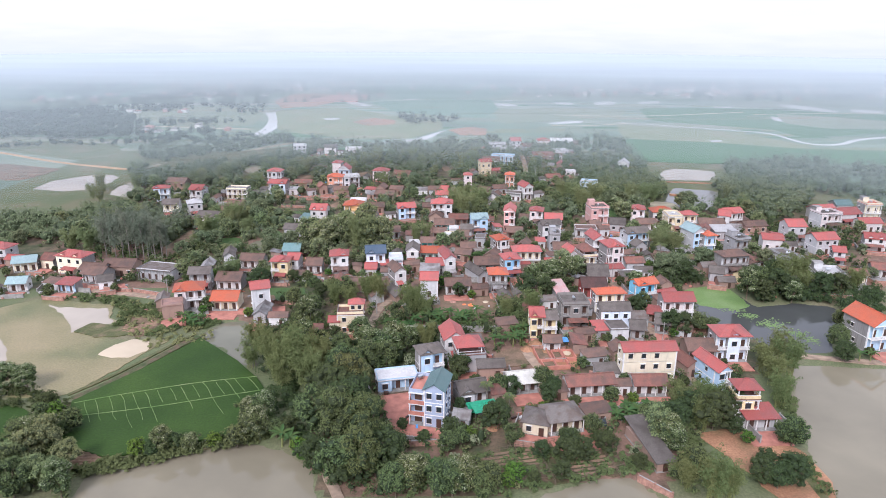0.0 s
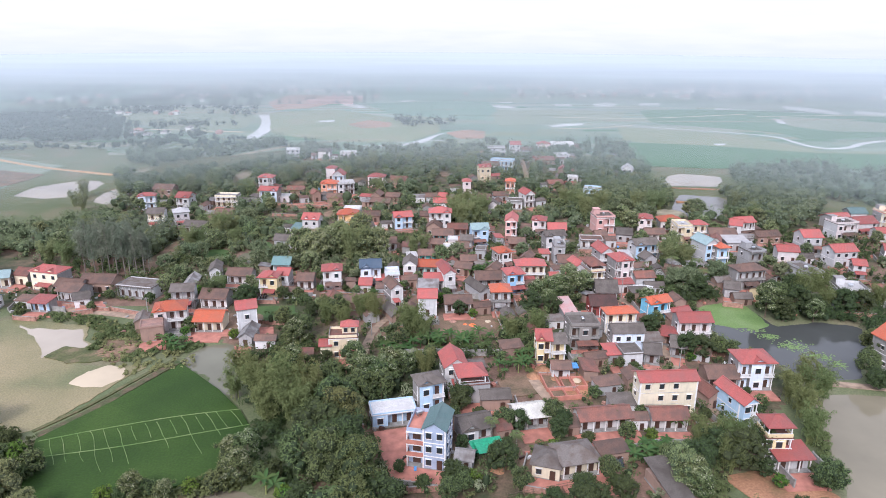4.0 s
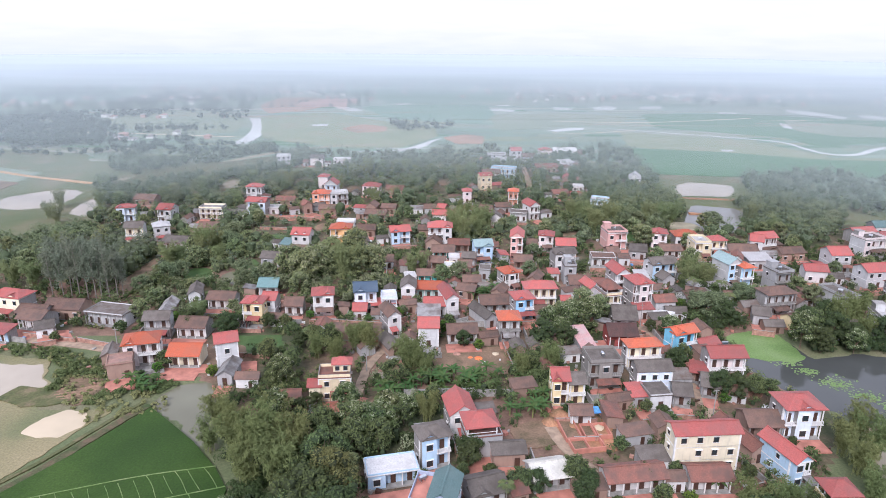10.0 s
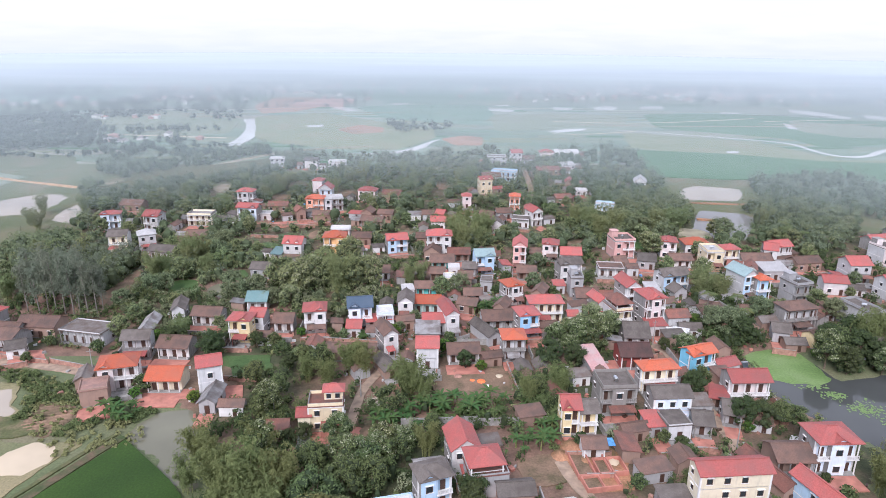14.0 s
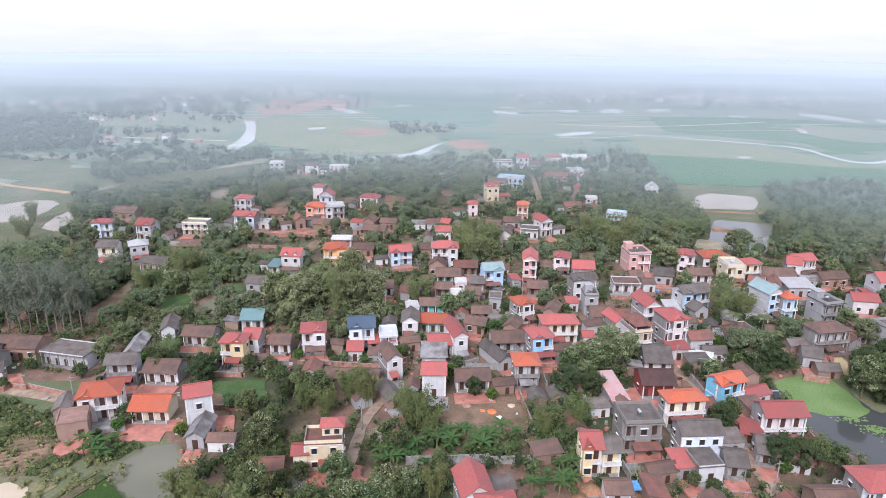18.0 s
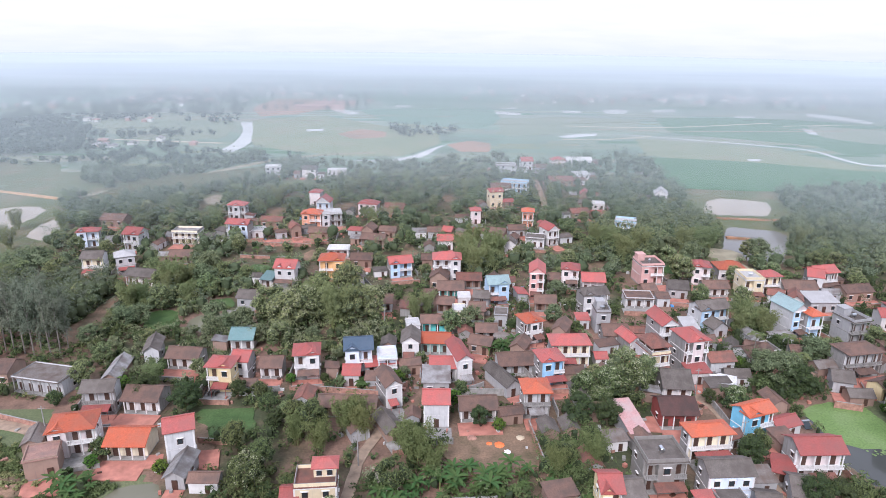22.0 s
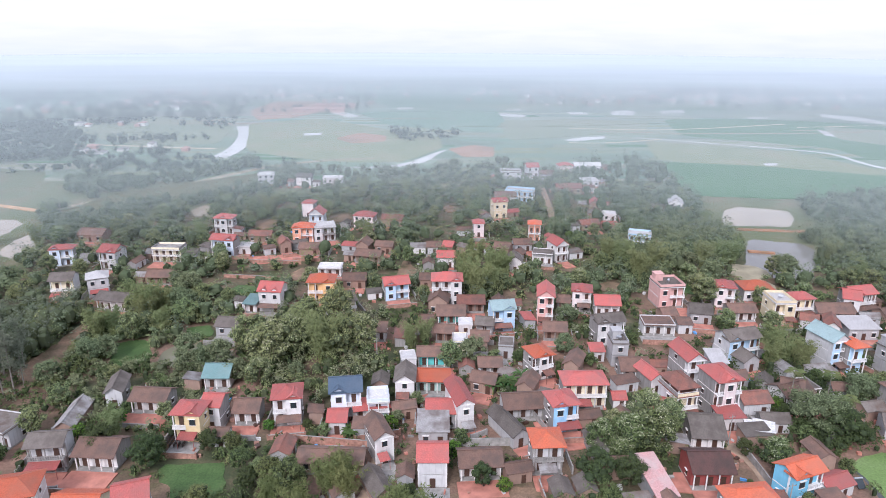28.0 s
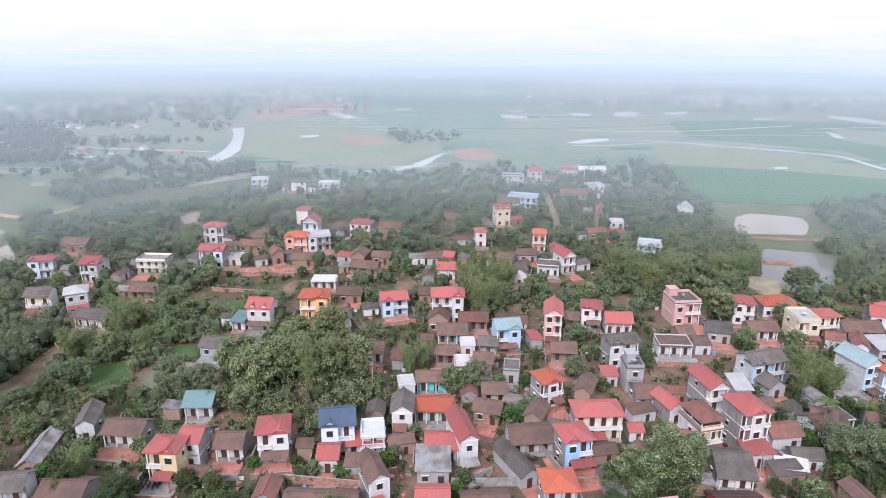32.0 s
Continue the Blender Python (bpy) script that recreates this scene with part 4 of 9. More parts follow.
def house(x, y, w, d, h, yaw, roof, rcol, wcol, style, group="", hut=True):
    rng = random.Random(int(x * 10) * 7919 + int(y * 10))
    n = max(1, min(3, round(h / 3.3)))
    sh = h / n
    wall, rmat = "wall_" + wcol, "roof_" + rcol
    shape = {"hip": "hipped", "gable": "gabled", "gablef": "gabled", "flat": "flat", "shed": "lean-to"}[roof]
    porch = " and open balconies" if style in "bBcl" and n > 1 else (" and a veranda" if style == "v" else "")
    trim = "concrete" if wcol in ("grey", "greystone", "brick", "greywhite") and rcol != "red" else "trim"
    ob = thing("house", x, y, 0, yaw, f"{WORDS[n]} {WALL_WORDS.get(wcol, wcol)} house, {shape} {ROOF_WORDS[rcol]} roof{porch}", "house", group)
    FOOT.append((x, y, w, d, yaw))
    a, c = w / 2, d / 2
    rec = 1.35 if style in "bBclv" else 0.0
    rec = min(rec, d * 0.25)
    fy = -c + rec
    bw = min(a * 1.05, 3.4)
    solidbay = {"b": (-a, -a + bw), "B": (a - bw, a), "c": (-bw / 2, bw / 2)}.get(style)
    rise = {"hip": 0.25, "gable": 0.27, "gablef": 0.40}.get(roof, 0) * (d if roof == "gable" else min(w, d) if roof == "hip" else w)
    rise = min(rise, 2.6) if roof != "shed" else d * 0.16
    m = Mesher().box(-a, a, fy, c, -0.6, h)
    if solidbay:
        m.box(solidbay[0], solidbay[1], -c, fy, -0.6, h)
    if roof == "gable":
        for s in (-1, 1):
            e = 0.22 * s
            m.add([(s * a, -c, h), (s * a, c, h), (s * a, 0, h + rise), (s * a - e, -c, h), (s * a - e, c, h), (s * a - e, 0, h + rise)],
                  [(0, 1, 2), (5, 4, 3), (0, 2, 5, 3), (1, 4, 5, 2)])
    elif roof == "gablef":
        for s in (-1, 1):
            e = 0.22 * s
            m.add([(-a, s * c, h), (a, s * c, h), (0, s * c, h + rise), (-a, s * c - e, h), (a, s * c - e, h), (0, s * c - e, h + rise)],
                  [(0, 1, 2), (5, 4, 3), (0, 2, 5, 3), (1, 4, 5, 2)])
    bare = n > 1 and wcol not in ("white", "grey", "greywhite", "greystone", "brick", "brightblue") and rng.random() < 0.55
    part("wall", m, "wall_greywhite" if bare else wall, ob, "unpainted grey side walls" if bare else "")
    if bare:
        fr = Mesher()
        if rec == 0:
            fr.box(-a, a, -c - 0.03, -c, 0.22, h - 0.3)
        else:
            for s0, s1 in ([(-a, a)] if not solidbay else [q for q in ((-a, solidbay[0]), (solidbay[1], a)) if q[1] - q[0] > 0.05]):
                fr.box(s0, s1, fy - 0.03, fy, 0.22, h - 0.3)
            if solidbay:
                fr.box(solidbay[0], solidbay[1], -c - 0.03, -c, 0.22, h - 0.3)
        part("front_wall", fr, wall, ob, "painted front wall")
    part("plinth", Mesher().box(-a - 0.06, a + 0.06, -c - 0.06, c + 0.06, -0.6, 0.22), "concrete", ob)
    over = 0.5 if roof != "flat" else 0.22
    z0 = h + (0.003 if roof in ("flat", "hip", "shed") else 0.02)
    rf = part("roof", roof_mesh(roof, w, d, over, rise, None), rmat, ob, "", (0, 0, z0))
    if roof in ("hip", "flat", "gablef") and n > 1:
        part("cornice", Mesher().box(-a - 0.14, a + 0.14, -c - 0.14, c + 0.14, h - 0.28, h - 0.004), trim, ob)
    if n > 1 and wcol not in ("grey", "brick"):
        for sx in (-1, 1) if y < 215 else ():
            part("pilaster", Mesher().box(sx * a - 0.16, sx * a + 0.16, -c - 0.05 if rec == 0 else fy - 0.05, (-c if rec == 0 else fy) + 0.3, 0.23, h - 0.3), trim, ob)
        if rng.random() < 0.6 and y < 300:
            pw = w * rng.uniform(0.5, 0.95)
            px = rng.uniform(-1, 1) * (w - pw) / 2
            porch_roof = Mesher().add([(px - pw / 2, -c - 2.6, 2.35), (px + pw / 2, -c - 2.6, 2.35), (px + pw / 2, -c - 0.24, 2.85), (px - pw / 2, -c - 0.24, 2.85),
                                       (px - pw / 2, -c - 2.6, 2.43), (px + pw / 2, -c - 2.6, 2.43), (px + pw / 2, -c - 0.24, 2.93), (px - pw / 2, -c - 0.24, 2.93)],
                                      [(3, 2, 1, 0), (4, 5, 6, 7), (0, 1, 5, 4), (1, 2, 6, 5), (2, 3, 7, 6), (3, 0, 4, 7)])
            for sx in (-1, 1):
                porch_roof.box(px + sx * (pw / 2 - 0.15) - 0.05, px + sx * (pw / 2 - 0.15) + 0.05, -c - 2.5, -c - 2.4, -0.3, 2.37)
            part("porch_roof", porch_roof, rng.choice(("roof_red", "roof_red", "roof_redtile", "roof_tile", "roof_oldmetal")), ob, "lean-to sheet roof on posts")
    if roof == "flat":
        p = Mesher()
        e, hh = 0.13, 0.75 if n > 1 else 0.3
        for q in ((-a, a, -c, -c + e), (-a, a, c - e, c), (-a, -a + e, -c + e, c - e), (a - e, a, -c + e, c - e)):
            p.box(*q, h + 0.16, h + 0.16 + hh)
        part("parapet", p, wall, ob)
        if h >= 6.4 and hut:
            part("stair_hut", Mesher().box(-a + 0.4, -a + 0.4 + min(2.6, a), c - 3.2, c - 0.4, h + 0.164, h + 2.4).box(-a + 0.2, -a + 0.7 + min(2.6, a), c - 3.4, c - 0.2, h + 2.4, h + 2.55), wall, ob)
    # floor bands
    for k in range(1, n):
        part("floor_band", Mesher().box(-a - 0.05, a + 0.05, fy - 0.0, c + 0.05, k * sh - 0.12, k * sh + 0.06), trim, ob)
    # open front: slabs, rails, columns
    if rec > 0:
        spans = [(-a, a)] if not solidbay else [s for s in ((-a, solidbay[0]), (solidbay[1], a)) if s[1] - s[0] > 0.4]
        for (s0, s1) in spans:
            for k in range(1, n):
                part("balcony", Mesher().box(s0 - 0.1, s1 + 0.1, -c - 0.25, fy, k * sh - 0.12, k * sh + 0.05), trim, ob)
                part("railing", balustrade(s0, s1, -c - 0.2, -c - 0.11, k * sh + 0.04, k * sh + 0.95), trim, ob)
            ncol = max(2, int((s1 - s0) / 2.3) + 1)
            col_mesh = cached(("col", h, trim), lambda: Mesher().tube([(0, 0, -0.1), (0, 0, 0.3), (0, 0, h - 0.3), (0, 0, h - 0.004)], [0.2, 0.14, 0.14, 0.2], 8).mesh("column", trim))
            for q in range(ncol):
                cx = s0 + 0.2 + (s1 - s0 - 0.4) * q / (ncol - 1)
                if solidbay and (abs(cx - solidbay[0]) < 0.3 or abs(cx - solidbay[1]) < 0.3):
                    continue
                part("column", col_mesh, "", ob, "", (cx, -c + 0.2, 0))
            for k in range(n):
                nd = max(1, int((s1 - s0) / 2.4))
                for q in range(nd):
                    dx = s0 + (s1 - s0) * (q + 0.5) / nd
                    part("door", door_mesh(1.0, 2.1), "", ob, "", (dx, fy - 0.085, k * sh + 0.07))
        if solidbay:
            for k in range(n):
                add_window(ob, (solidbay[0] + solidbay[1]) / 2, -c - 0.035, k * sh + 0.95, 0, 1.3, 1.45)
            if roof in ("hip", "gable"):
                bx = (solidbay[0] + solidbay[1]) / 2
                bwid = solidbay[1] - solidbay[0] + 0.7
                gb = roof_mesh("gablef", bwid - 0.9, c * 0.9, 0.45, 1.0, None, 0.12)
                part("gable_roof", gb, rmat, ob, "", (bx, -c * 0.55, h + 0.05))
                part("gable_wall", Mesher().add([(bx - bwid / 2 + 0.35, -c, h), (bx + bwid / 2 - 0.35, -c, h), (bx, -c, h + 0.95), (bx - bwid / 2 + 0.35, -c + 0.15, h), (bx + bwid / 2 - 0.35, -c + 0.15, h), (bx, -c + 0.15, h + 0.95)],
                                                [(0, 1, 2), (5, 4, 3), (0, 2, 5, 3), (1, 4, 5, 2), (0, 3, 4, 1)]), wall, ob)
    else:
        nw = max(1, int(w / 2.7))
        for k in range(n):
            for q in range(nw):
                px = -a + w * (q + 0.5) / nw
                if k == 0 and q == nw // 2:
                    part("door", door_mesh(1.1, 2.1), "", ob, "", (px, -c - 0.085, 0.05))
                elif rng.random() < (0.85 if style != "q" else 0.45):
                    add_window(ob, px, -c - 0.035, k * sh + 1.0, 0, 1.1, 1.3)
    if style == "t":
        for s in (-1, 1):
            bx = s * a * 0.5
            part("gable_roof", roof_mesh("gablef", a * 0.7, c * 0.9, 0.35, 0.95, None, 0.12), rmat, ob, "", (bx, -c * 0.5, h + 0.05))
            part("gable_wall", Mesher().add([(bx - a * 0.35, -c, h), (bx + a * 0.35, -c, h), (bx, -c, h + 0.9), (bx - a * 0.35, -c + 0.15, h), (bx + a * 0.35, -c + 0.15, h), (bx, -c + 0.15, h + 0.9)],
                                            [(0, 1, 2), (5, 4, 3), (0, 2, 5, 3), (1, 4, 5, 2), (0, 3, 4, 1)]), wall, ob)
    # side windows
    if wcol != "brick" or n > 1:
        for s in (-1, 1):
            for k in range(n):
                if rng.random() < (0.7 if n > 1 else 0.4):
                    add_window(ob, s * (a + 0.005), rng.uniform(-0.2, 0.5) * c, k * sh + 1.1, 90 * s, 0.8, 1.1)
    return ob


def water_tank(x, y, z, yaw=0.0):
    """Steel roof tank lying on a stand."""
    ob = thing("water_tank", x, y, z, yaw, "stainless steel water tank on a flat roof stand", "water tank", "roof water tanks")
    body = Mesher()
    n, r, ln = 10, 0.42, 0.7
    for s in range(5):
        xx = (-ln, -ln + 0.08, 0, ln - 0.08, ln)[s]
        rr = r * (0.75 if s in (0, 4) else 1)
        body.v += [(xx, rr * math.cos(2 * math.pi * k / n), 0.75 + rr * math.sin(2 * math.pi * k / n)) for k in range(n)]
    body.f += [(s * n + k, s * n + (k + 1) % n, (s + 1) * n + (k + 1) % n, (s + 1) * n + k) for s in range(4) for k in range(n)]
    body.f += [tuple(range(n))[::-1], tuple(range(4 * n, 5 * n))]
    part("tank", body, "steel", ob)
    for s in (-1, 1):
        part("leg", Mesher().box(s * 0.4 - 0.05, s * 0.4 + 0.05, -0.35, 0.35, 0, 0.4), "steel", ob)
    return ob


def pavilion(ob, w, d, z, height, rcol, px=0.0, py=0.0, over=0.45):
    """An open roof terrace: columns, a balustrade and a hipped roof on a house's flat top."""
    trim = "trim"
    for sx in (-1, 1):
        for sy in (-1, 0, 1):
            part("column", cached(("terrace_column", height), lambda: Mesher().tube([(0, 0, 0), (0, 0, height)], [0.15, 0.13], 8).mesh("column", trim)), "", ob, "", (px + sx * (w / 2 - 0.2), py + sy * (d / 2 - 0.2), z + 0.16))
    rails = Mesher()
    for q in ((-w / 2, w / 2, -d / 2, -d / 2 + 0.1), (-w / 2, -w / 2 + 0.1, -d / 2 + 0.1, d / 2), (w / 2 - 0.1, w / 2, -d / 2 + 0.1, d / 2)):
        rails.box(px + q[0], px + q[1], py + q[2], py + q[3], z + 0.92, z + 1.02)
    part("railing", rails, trim, ob)
    part("beam", Mesher().box(px - w / 2, px + w / 2, py - d / 2, py + d / 2, z + height + 0.16, z + height + 0.34), trim, ob)
    part("pavilion_roof", roof_mesh("hip", w, d, over, 0.22 * min(w, d) + 0.5, None), "roof_" + rcol, ob, ROOF_WORDS[rcol] + " roof over an open terrace", (px, py, z + height + 0.345))


def terrace_house(x, y, yaw):
    """Three storeys: a gabled bay beside a stack of arched balconies under a tiled roof terrace."""
    ob = thing("house", x, y, 0, yaw, "three-storey blue-grey house, teal gabled roof, brick-red terrace and arched balconies", "house")
    FOOT.append((x, y, 7.8, 7.6, yaw))
    part("plinth", Mesher().box(-3.96, 3.96, -3.86, 3.86, -0.6, 0.22), "concrete", ob)
    part("wall", Mesher().box(-0.5, 3.9, -3.8, 3.8, -0.6, 9.2).box(-3.9, -0.52, -2.4, 3.8, -0.6, 8.2), "wall_bluegrey", ob)
    part("roof", roof_mesh("gablef", 4.4, 7.6, 0.4, 1.5, None), "roof_teal", ob, "teal sheet gable roof", (1.7, 0, 9.22))
    gable = Mesher()
    for s in (-1, 1):
        e = -3.8 * s
        gable.add([(-0.5, e, 9.2), (3.9, e, 9.2), (1.7, e, 10.65), (-0.5, e + 0.2 * s, 9.2), (3.9, e + 0.2 * s, 9.2), (1.7, e + 0.2 * s, 10.65)], [(0, 1, 2), (5, 4, 3), (0, 2, 5, 3), (1, 4, 5, 2)])
    part("gable_wall", gable, "wall_bluegrey", ob)
    part("terrace_floor", Mesher().box(-3.76, -0.52, -3.66, 3.66, 8.2, 8.26), "court", ob, "brick-red tiled terrace floor")
    rail = Mesher()
    for q in ((-3.9, -0.52, -3.8, -3.66), (-3.9, -0.52, 3.66, 3.8), (-3.9, -3.76, -3.66, 3.66)):
        rail.box(*q, 8.2, 9.05)
    part("parapet", rail, "wall_bluegrey", ob)
    for k in range(3):
        z = 2.73 * k
        part("balcony", Mesher().box(-4.0, -0.52, -4.0, -2.4, z + 2.5, z + 2.72) if k < 2 else Mesher().box(-4.0, -0.52, -4.0, -2.4, 7.98, 8.19), "trim", ob)
        if k:
            part("balustrade", Mesher().box(-4.0, -0.52, -4.0, -3.86, z - 0.01, z + 0.9).box(-4.0, -3.86, -3.86, -2.4, z - 0.01, z + 0.9), "court", ob, "brick-red balcony parapet")
        # dark panel in place of the shade inside each arched opening
        arch = Mesher()
        pts = [(-2.95, z + 0.25), (-1.35, z + 0.25)] + [(-2.15 + 0.8 * math.cos(a), z + 1.5 + 0.7 * math.sin(a)) for a in [math.pi * j / 8 for j in range(9)]]
        arch.add([(px, -2.46, pz) for px, pz in pts] + [(px, -2.40, pz) for px, pz in pts], [tuple(range(len(pts)))] + [(j, (j + 1) % len(pts), len(pts) + (j + 1) % len(pts), len(pts) + j) for j in range(len(pts))])
        part("doorway", arch, "woodwork", ob, "dark arched panel standing in for a shaded doorway")
        part("column", Mesher().tube([(-3.8, -3.85, z), (-3.8, -3.85, z + 2.5)], [0.15, 0.13], 8), "trim", ob)
        for px in (0.6, 2.8):
            if k == 0 and px > 2:
                part("door", door_mesh(1.1, 2.1), "", ob, "", (px, -3.885, 0.22))
            else:
                add_window(ob, px, -3.835, 3.07 * k + 0.95, 0, 1.1, 1.4)
        for py in (-1.2, 1.6):
            add_window(ob, -3.905, py, z + 1.0, -90, 0.8, 1.1)
            add_window(ob, 3.905, py, 3.07 * k + 1.0, 90, 0.8, 1.1)
    for px in (-0.5, 3.9):
        part("pilaster", Mesher().box(px - 0.14, px + 0.14, -3.9, -3.6, 0.23, 9.15), "trim", ob)
    for k in (1, 2):
        part("floor_band", Mesher().box(-0.52, 3.98, -3.92, 3.85, 3.07 * k - 0.1, 3.07 * k + 0.08), "trim", ob)
    return ob


# houses at the far edge of the village, half hidden by trees
house(48.5, 472.0, 12.0, 7.0, 5.0, -4, "flat", "grey", "greywhite", "p", hut=False)
house(62.5, 482.0, 7.0, 7.0, 6.0, 5, "gable", "red", "greywhite", "p", hut=False)
house(70.0, 474.0, 8.0, 6.0, 3.4, -6, "gable", "tile", "grey", "p", hut=False)
house(85.0, 496.0, 9.0, 6.5, 4.0, 4, "hip", "red", "pinkwhite", "p", hut=False)
house(99.0, 498.0, 16.0, 6.0, 3.6, 0, "gable", "white", "white", "p", hut=False)
house(76.0, 440.0, 13.0, 6.5, 3.2, -3, "gable", "redtile", "brick", "p", hut=False)
house(91.0, 456.0, 9.0, 6.0, 3.0, 8, "shed", "white", "greywhite", "p", hut=False)
house(-90.5, 463.5, 9.0, 6.0, 5.0, 8, "flat", "white", "greywhite", "p", hut=False)
house(-68.0, 458.0, 8.0, 6.0, 5.0, -5, "gable", "grey", "white", "p", hut=False)
house(-53.0, 463.0, 11.0, 6.0, 3.4, 3, "flat", "white", "white", "p", hut=False)
house(-15.0, 378.0, 9.0, 6.0, 3.2, -11, "gable", "redtile", "brick", "p", hut=False)
house(71.0, 371.0, 8.0, 5.5, 3.0, 10, "gable", "redtile", "brick", "p", hut=False)
house(30.0, 338.0, 6.0, 5.5, 3.0, -25, "gable", "tile", "brick", "p", hut=False)
house(38.0, 343.0, 7.0, 5.5, 3.0, 6, "gable", "tile", "grey", "p", hut=False)
house(-68.0, 355.0, 9.0, 5.5, 3.0, -4, "gable", "redtile", "brick", "p", hut=False)
house(-45.0, 338.5, 8.0, 5.5, 3.0, -2, "gable", "tile", "brick", "p", hut=False)
house(-47.9, 285.5, 6.8, 7, 6.8, -7, "gable", "red", "white", "t")
house(-33.5, 292.0, 8.2, 7, 7.2, -1, "hip", "orange", "ochre", "B")
house(-26.4, 280.9, 8.1, 6.9, 5, 22, "gable", "grey", "cream", "b")
house(-10.0, 293.8, 7.8, 6.2, 5.5, 14, "gable", "red", "paleblue", "b")
house(6.6, 288.1, 9.2, 7, 9, -1, "hip", "red", "white", "B")
house(-0.1, 303.6, 3.8, 5.2, 3.2, -1, "gable", "tile", "brick", "p")
house(4.0, 282.8, 5.8, 6.2, 4, -8, "gablef", "tile", "brick", "p")
house(13.9, 283.2, 8.0, 6, 3.2, -1, "gable", "redtile", "brick", "v")
house(7.5, 275.2, 7.9, 6.9, 3, -1, "gable", "tile", "teal", "v")
house(22.1, 270.0, 6.6, 6.2, 7, 8, "gable", "greyteal", "paleblue", "B")
house(22.6, 281.3, 3.6, 5.3, 3.5, -1, "gablef", "tile", "grey", "p")
house(35.9, 275.3, 4.6, 8.8, 9.2, -9, "gablef", "red", "pink", "b")
house(43.3, 284.0, 3.6, 5.2, 3, -12, "gable", "tile", "brick", "v")
house(49.0, 284.5, 5.7, 6.2, 6.5, -12, "hip", "red", "pinkwhite", "b")
house(55.8, 280.3, 7.2, 6.9, 4, -6, "gable", "red", "white", "v")
house(77.0, 287.7, 8.1, 8.5, 7.2, 5, "flat", "grey", "pink", "b")
house(95.0, 286.6, 5.9, 6.2, 6.8, -12, "hip", "red", "pinkwhite", "b")
house(108.0, 292.5, 9.5, 7.7, 4, -3, "hip", "orange", "white", "p")
house(106.7, 274.7, 6.0, 8.5, 7, -1, "flat", "white", "yellowcream", "B", hut=False)
house(114.4, 276.9, 5.9, 5.5, 6.8, 6, "hip", "red", "yellowcream", "l")
house(131.5, 279.0, 4.5, 7, 6, -25, "gable", "red", "white", "p")
house(123.5, 275.2, 9.9, 6.9, 3.2, -5, "gable", "tile", "white", "v")
house(117.1, 264.1, 3.6, 7.9, 4, -25, "gablef", "redtile", "white", "p")
house(95.6, 275.8, 7.9, 6, 3.2, -1, "gable", "tile", "white", "v")
house(83.0, 275.0, 6.0, 6.9, 3.3, -13, "gable", "grey", "grey", "p")
house(67.3, 266.7, 8.9, 6.6, 3.3, -5, "flat", "tile", "white", "v")
house(50.8, 260.6, 8.0, 5.5, 7, 12, "gable", "grey", "white", "b")
house(72.4, 273.5, 4.2, 5.2, 3.2, 8, "gable", "tile", "brick", "p")
house(83.2, 250.2, 9.5, 6.2, 6.8, 14, "gable", "grey", "paleblue", "b")
house(82.2, 248.2, 4.7, 12.3, 3, 16, "gablef", "grey", "grey", "p")
house(64.0, 235.8, 4.5, 8.8, 9, 10, "gablef", "red", "greywhite", "l")
house(67.0, 223.7, 5.9, 7.8, 10, 12, "hip", "red", "pinkwhite", "c")
pavilion(house(57.7, 223.6, 5.3, 7.8, 6.2, 13, "flat", "redtile", "yellowcream", "l", hut=False), 5.0, 7.4, 6.2, 1.7, "redtile")
house(51.4, 221.2, 7.0, 6.9, 3.5, -11, "gable", "red", "white", "p")
house(29.9, 218.7, 5.8, 6.2, 6.8, 11, "hip", "red", "blue", "b")
house(36.8, 228.0, 9.9, 6.2, 6.5, 1, "hip", "red", "cream", "l")
house(28.5, 241.8, 5.2, 6.2, 6.6, 20, "hip", "orange", "white", "c")
house(-18.2, 225.0, 6.7, 7, 7, 7, "gable", "slate", "bluewhite", "b")
house(-10.8, 223.2, 4.7, 5.7, 5, 6, "flat", "white", "bluewhite", "l")
house(-12.4, 222.8, 7.6, 3.8, 3, 13, "shed", "red", "white", "v")
house(-19.2, 218.3, 3.7, 5.2, 3.2, -1, "gable", "red", "white", "p")
house(-30.9, 222.3, 6.1, 6.2, 6.8, 7, "hip", "red", "white", "B")
house(-39.7, 222.4, 5.2, 6, 3.3, -1, "gable", "tile", "white", "v")
house(-50.2, 215.8, 6.0, 5.5, 6.8, -5, "hip", "red", "yellow", "B")
house(-46.4, 220.4, 3.9, 5.5, 6, -6, "gable", "red", "greywhite", "p")
house(-62.9, 227.4, 8.1, 6, 3.3, -6, "gable", "tile", "white", "v")
house(-72.6, 230.9, 3.6, 7.9, 4, 11, "gablef", "grey", "greywhite", "p")
house(-50.8, 238.2, 5.9, 6.9, 3.5, -1, "gable", "teal", "white", "v")
house(-77.9, 220.7, 3.6, 10.6, 2.5, 5, "gablef", "oldmetal", "brick", "p")
house(2.6, 248.0, 9.2, 5.2, 3.4, -1, "gable", "tile", "cyan", "v")
house(-4.6, 245.5, 3.7, 4.8, 3.6, 8, "flat", "white", "white", "p")
house(1.7, 235.2, 7.8, 6, 3.6, -4, "gable", "orange", "paleteal", "v")
house(-4.9, 232.1, 4.4, 7, 5.5, -1, "gablef", "grey", "white", "p")
house(7.5, 221.4, 3.6, 10.6, 6.8, 14, "gablef", "red", "white", "p")
house(3.6, 220.5, 6.4, 6, 4, -1, "gable", "red", "white", "v")
house(1.6, 214.7, 6.1, 6.6, 3.4, -1, "shed", "oldmetal", "grey", "p")
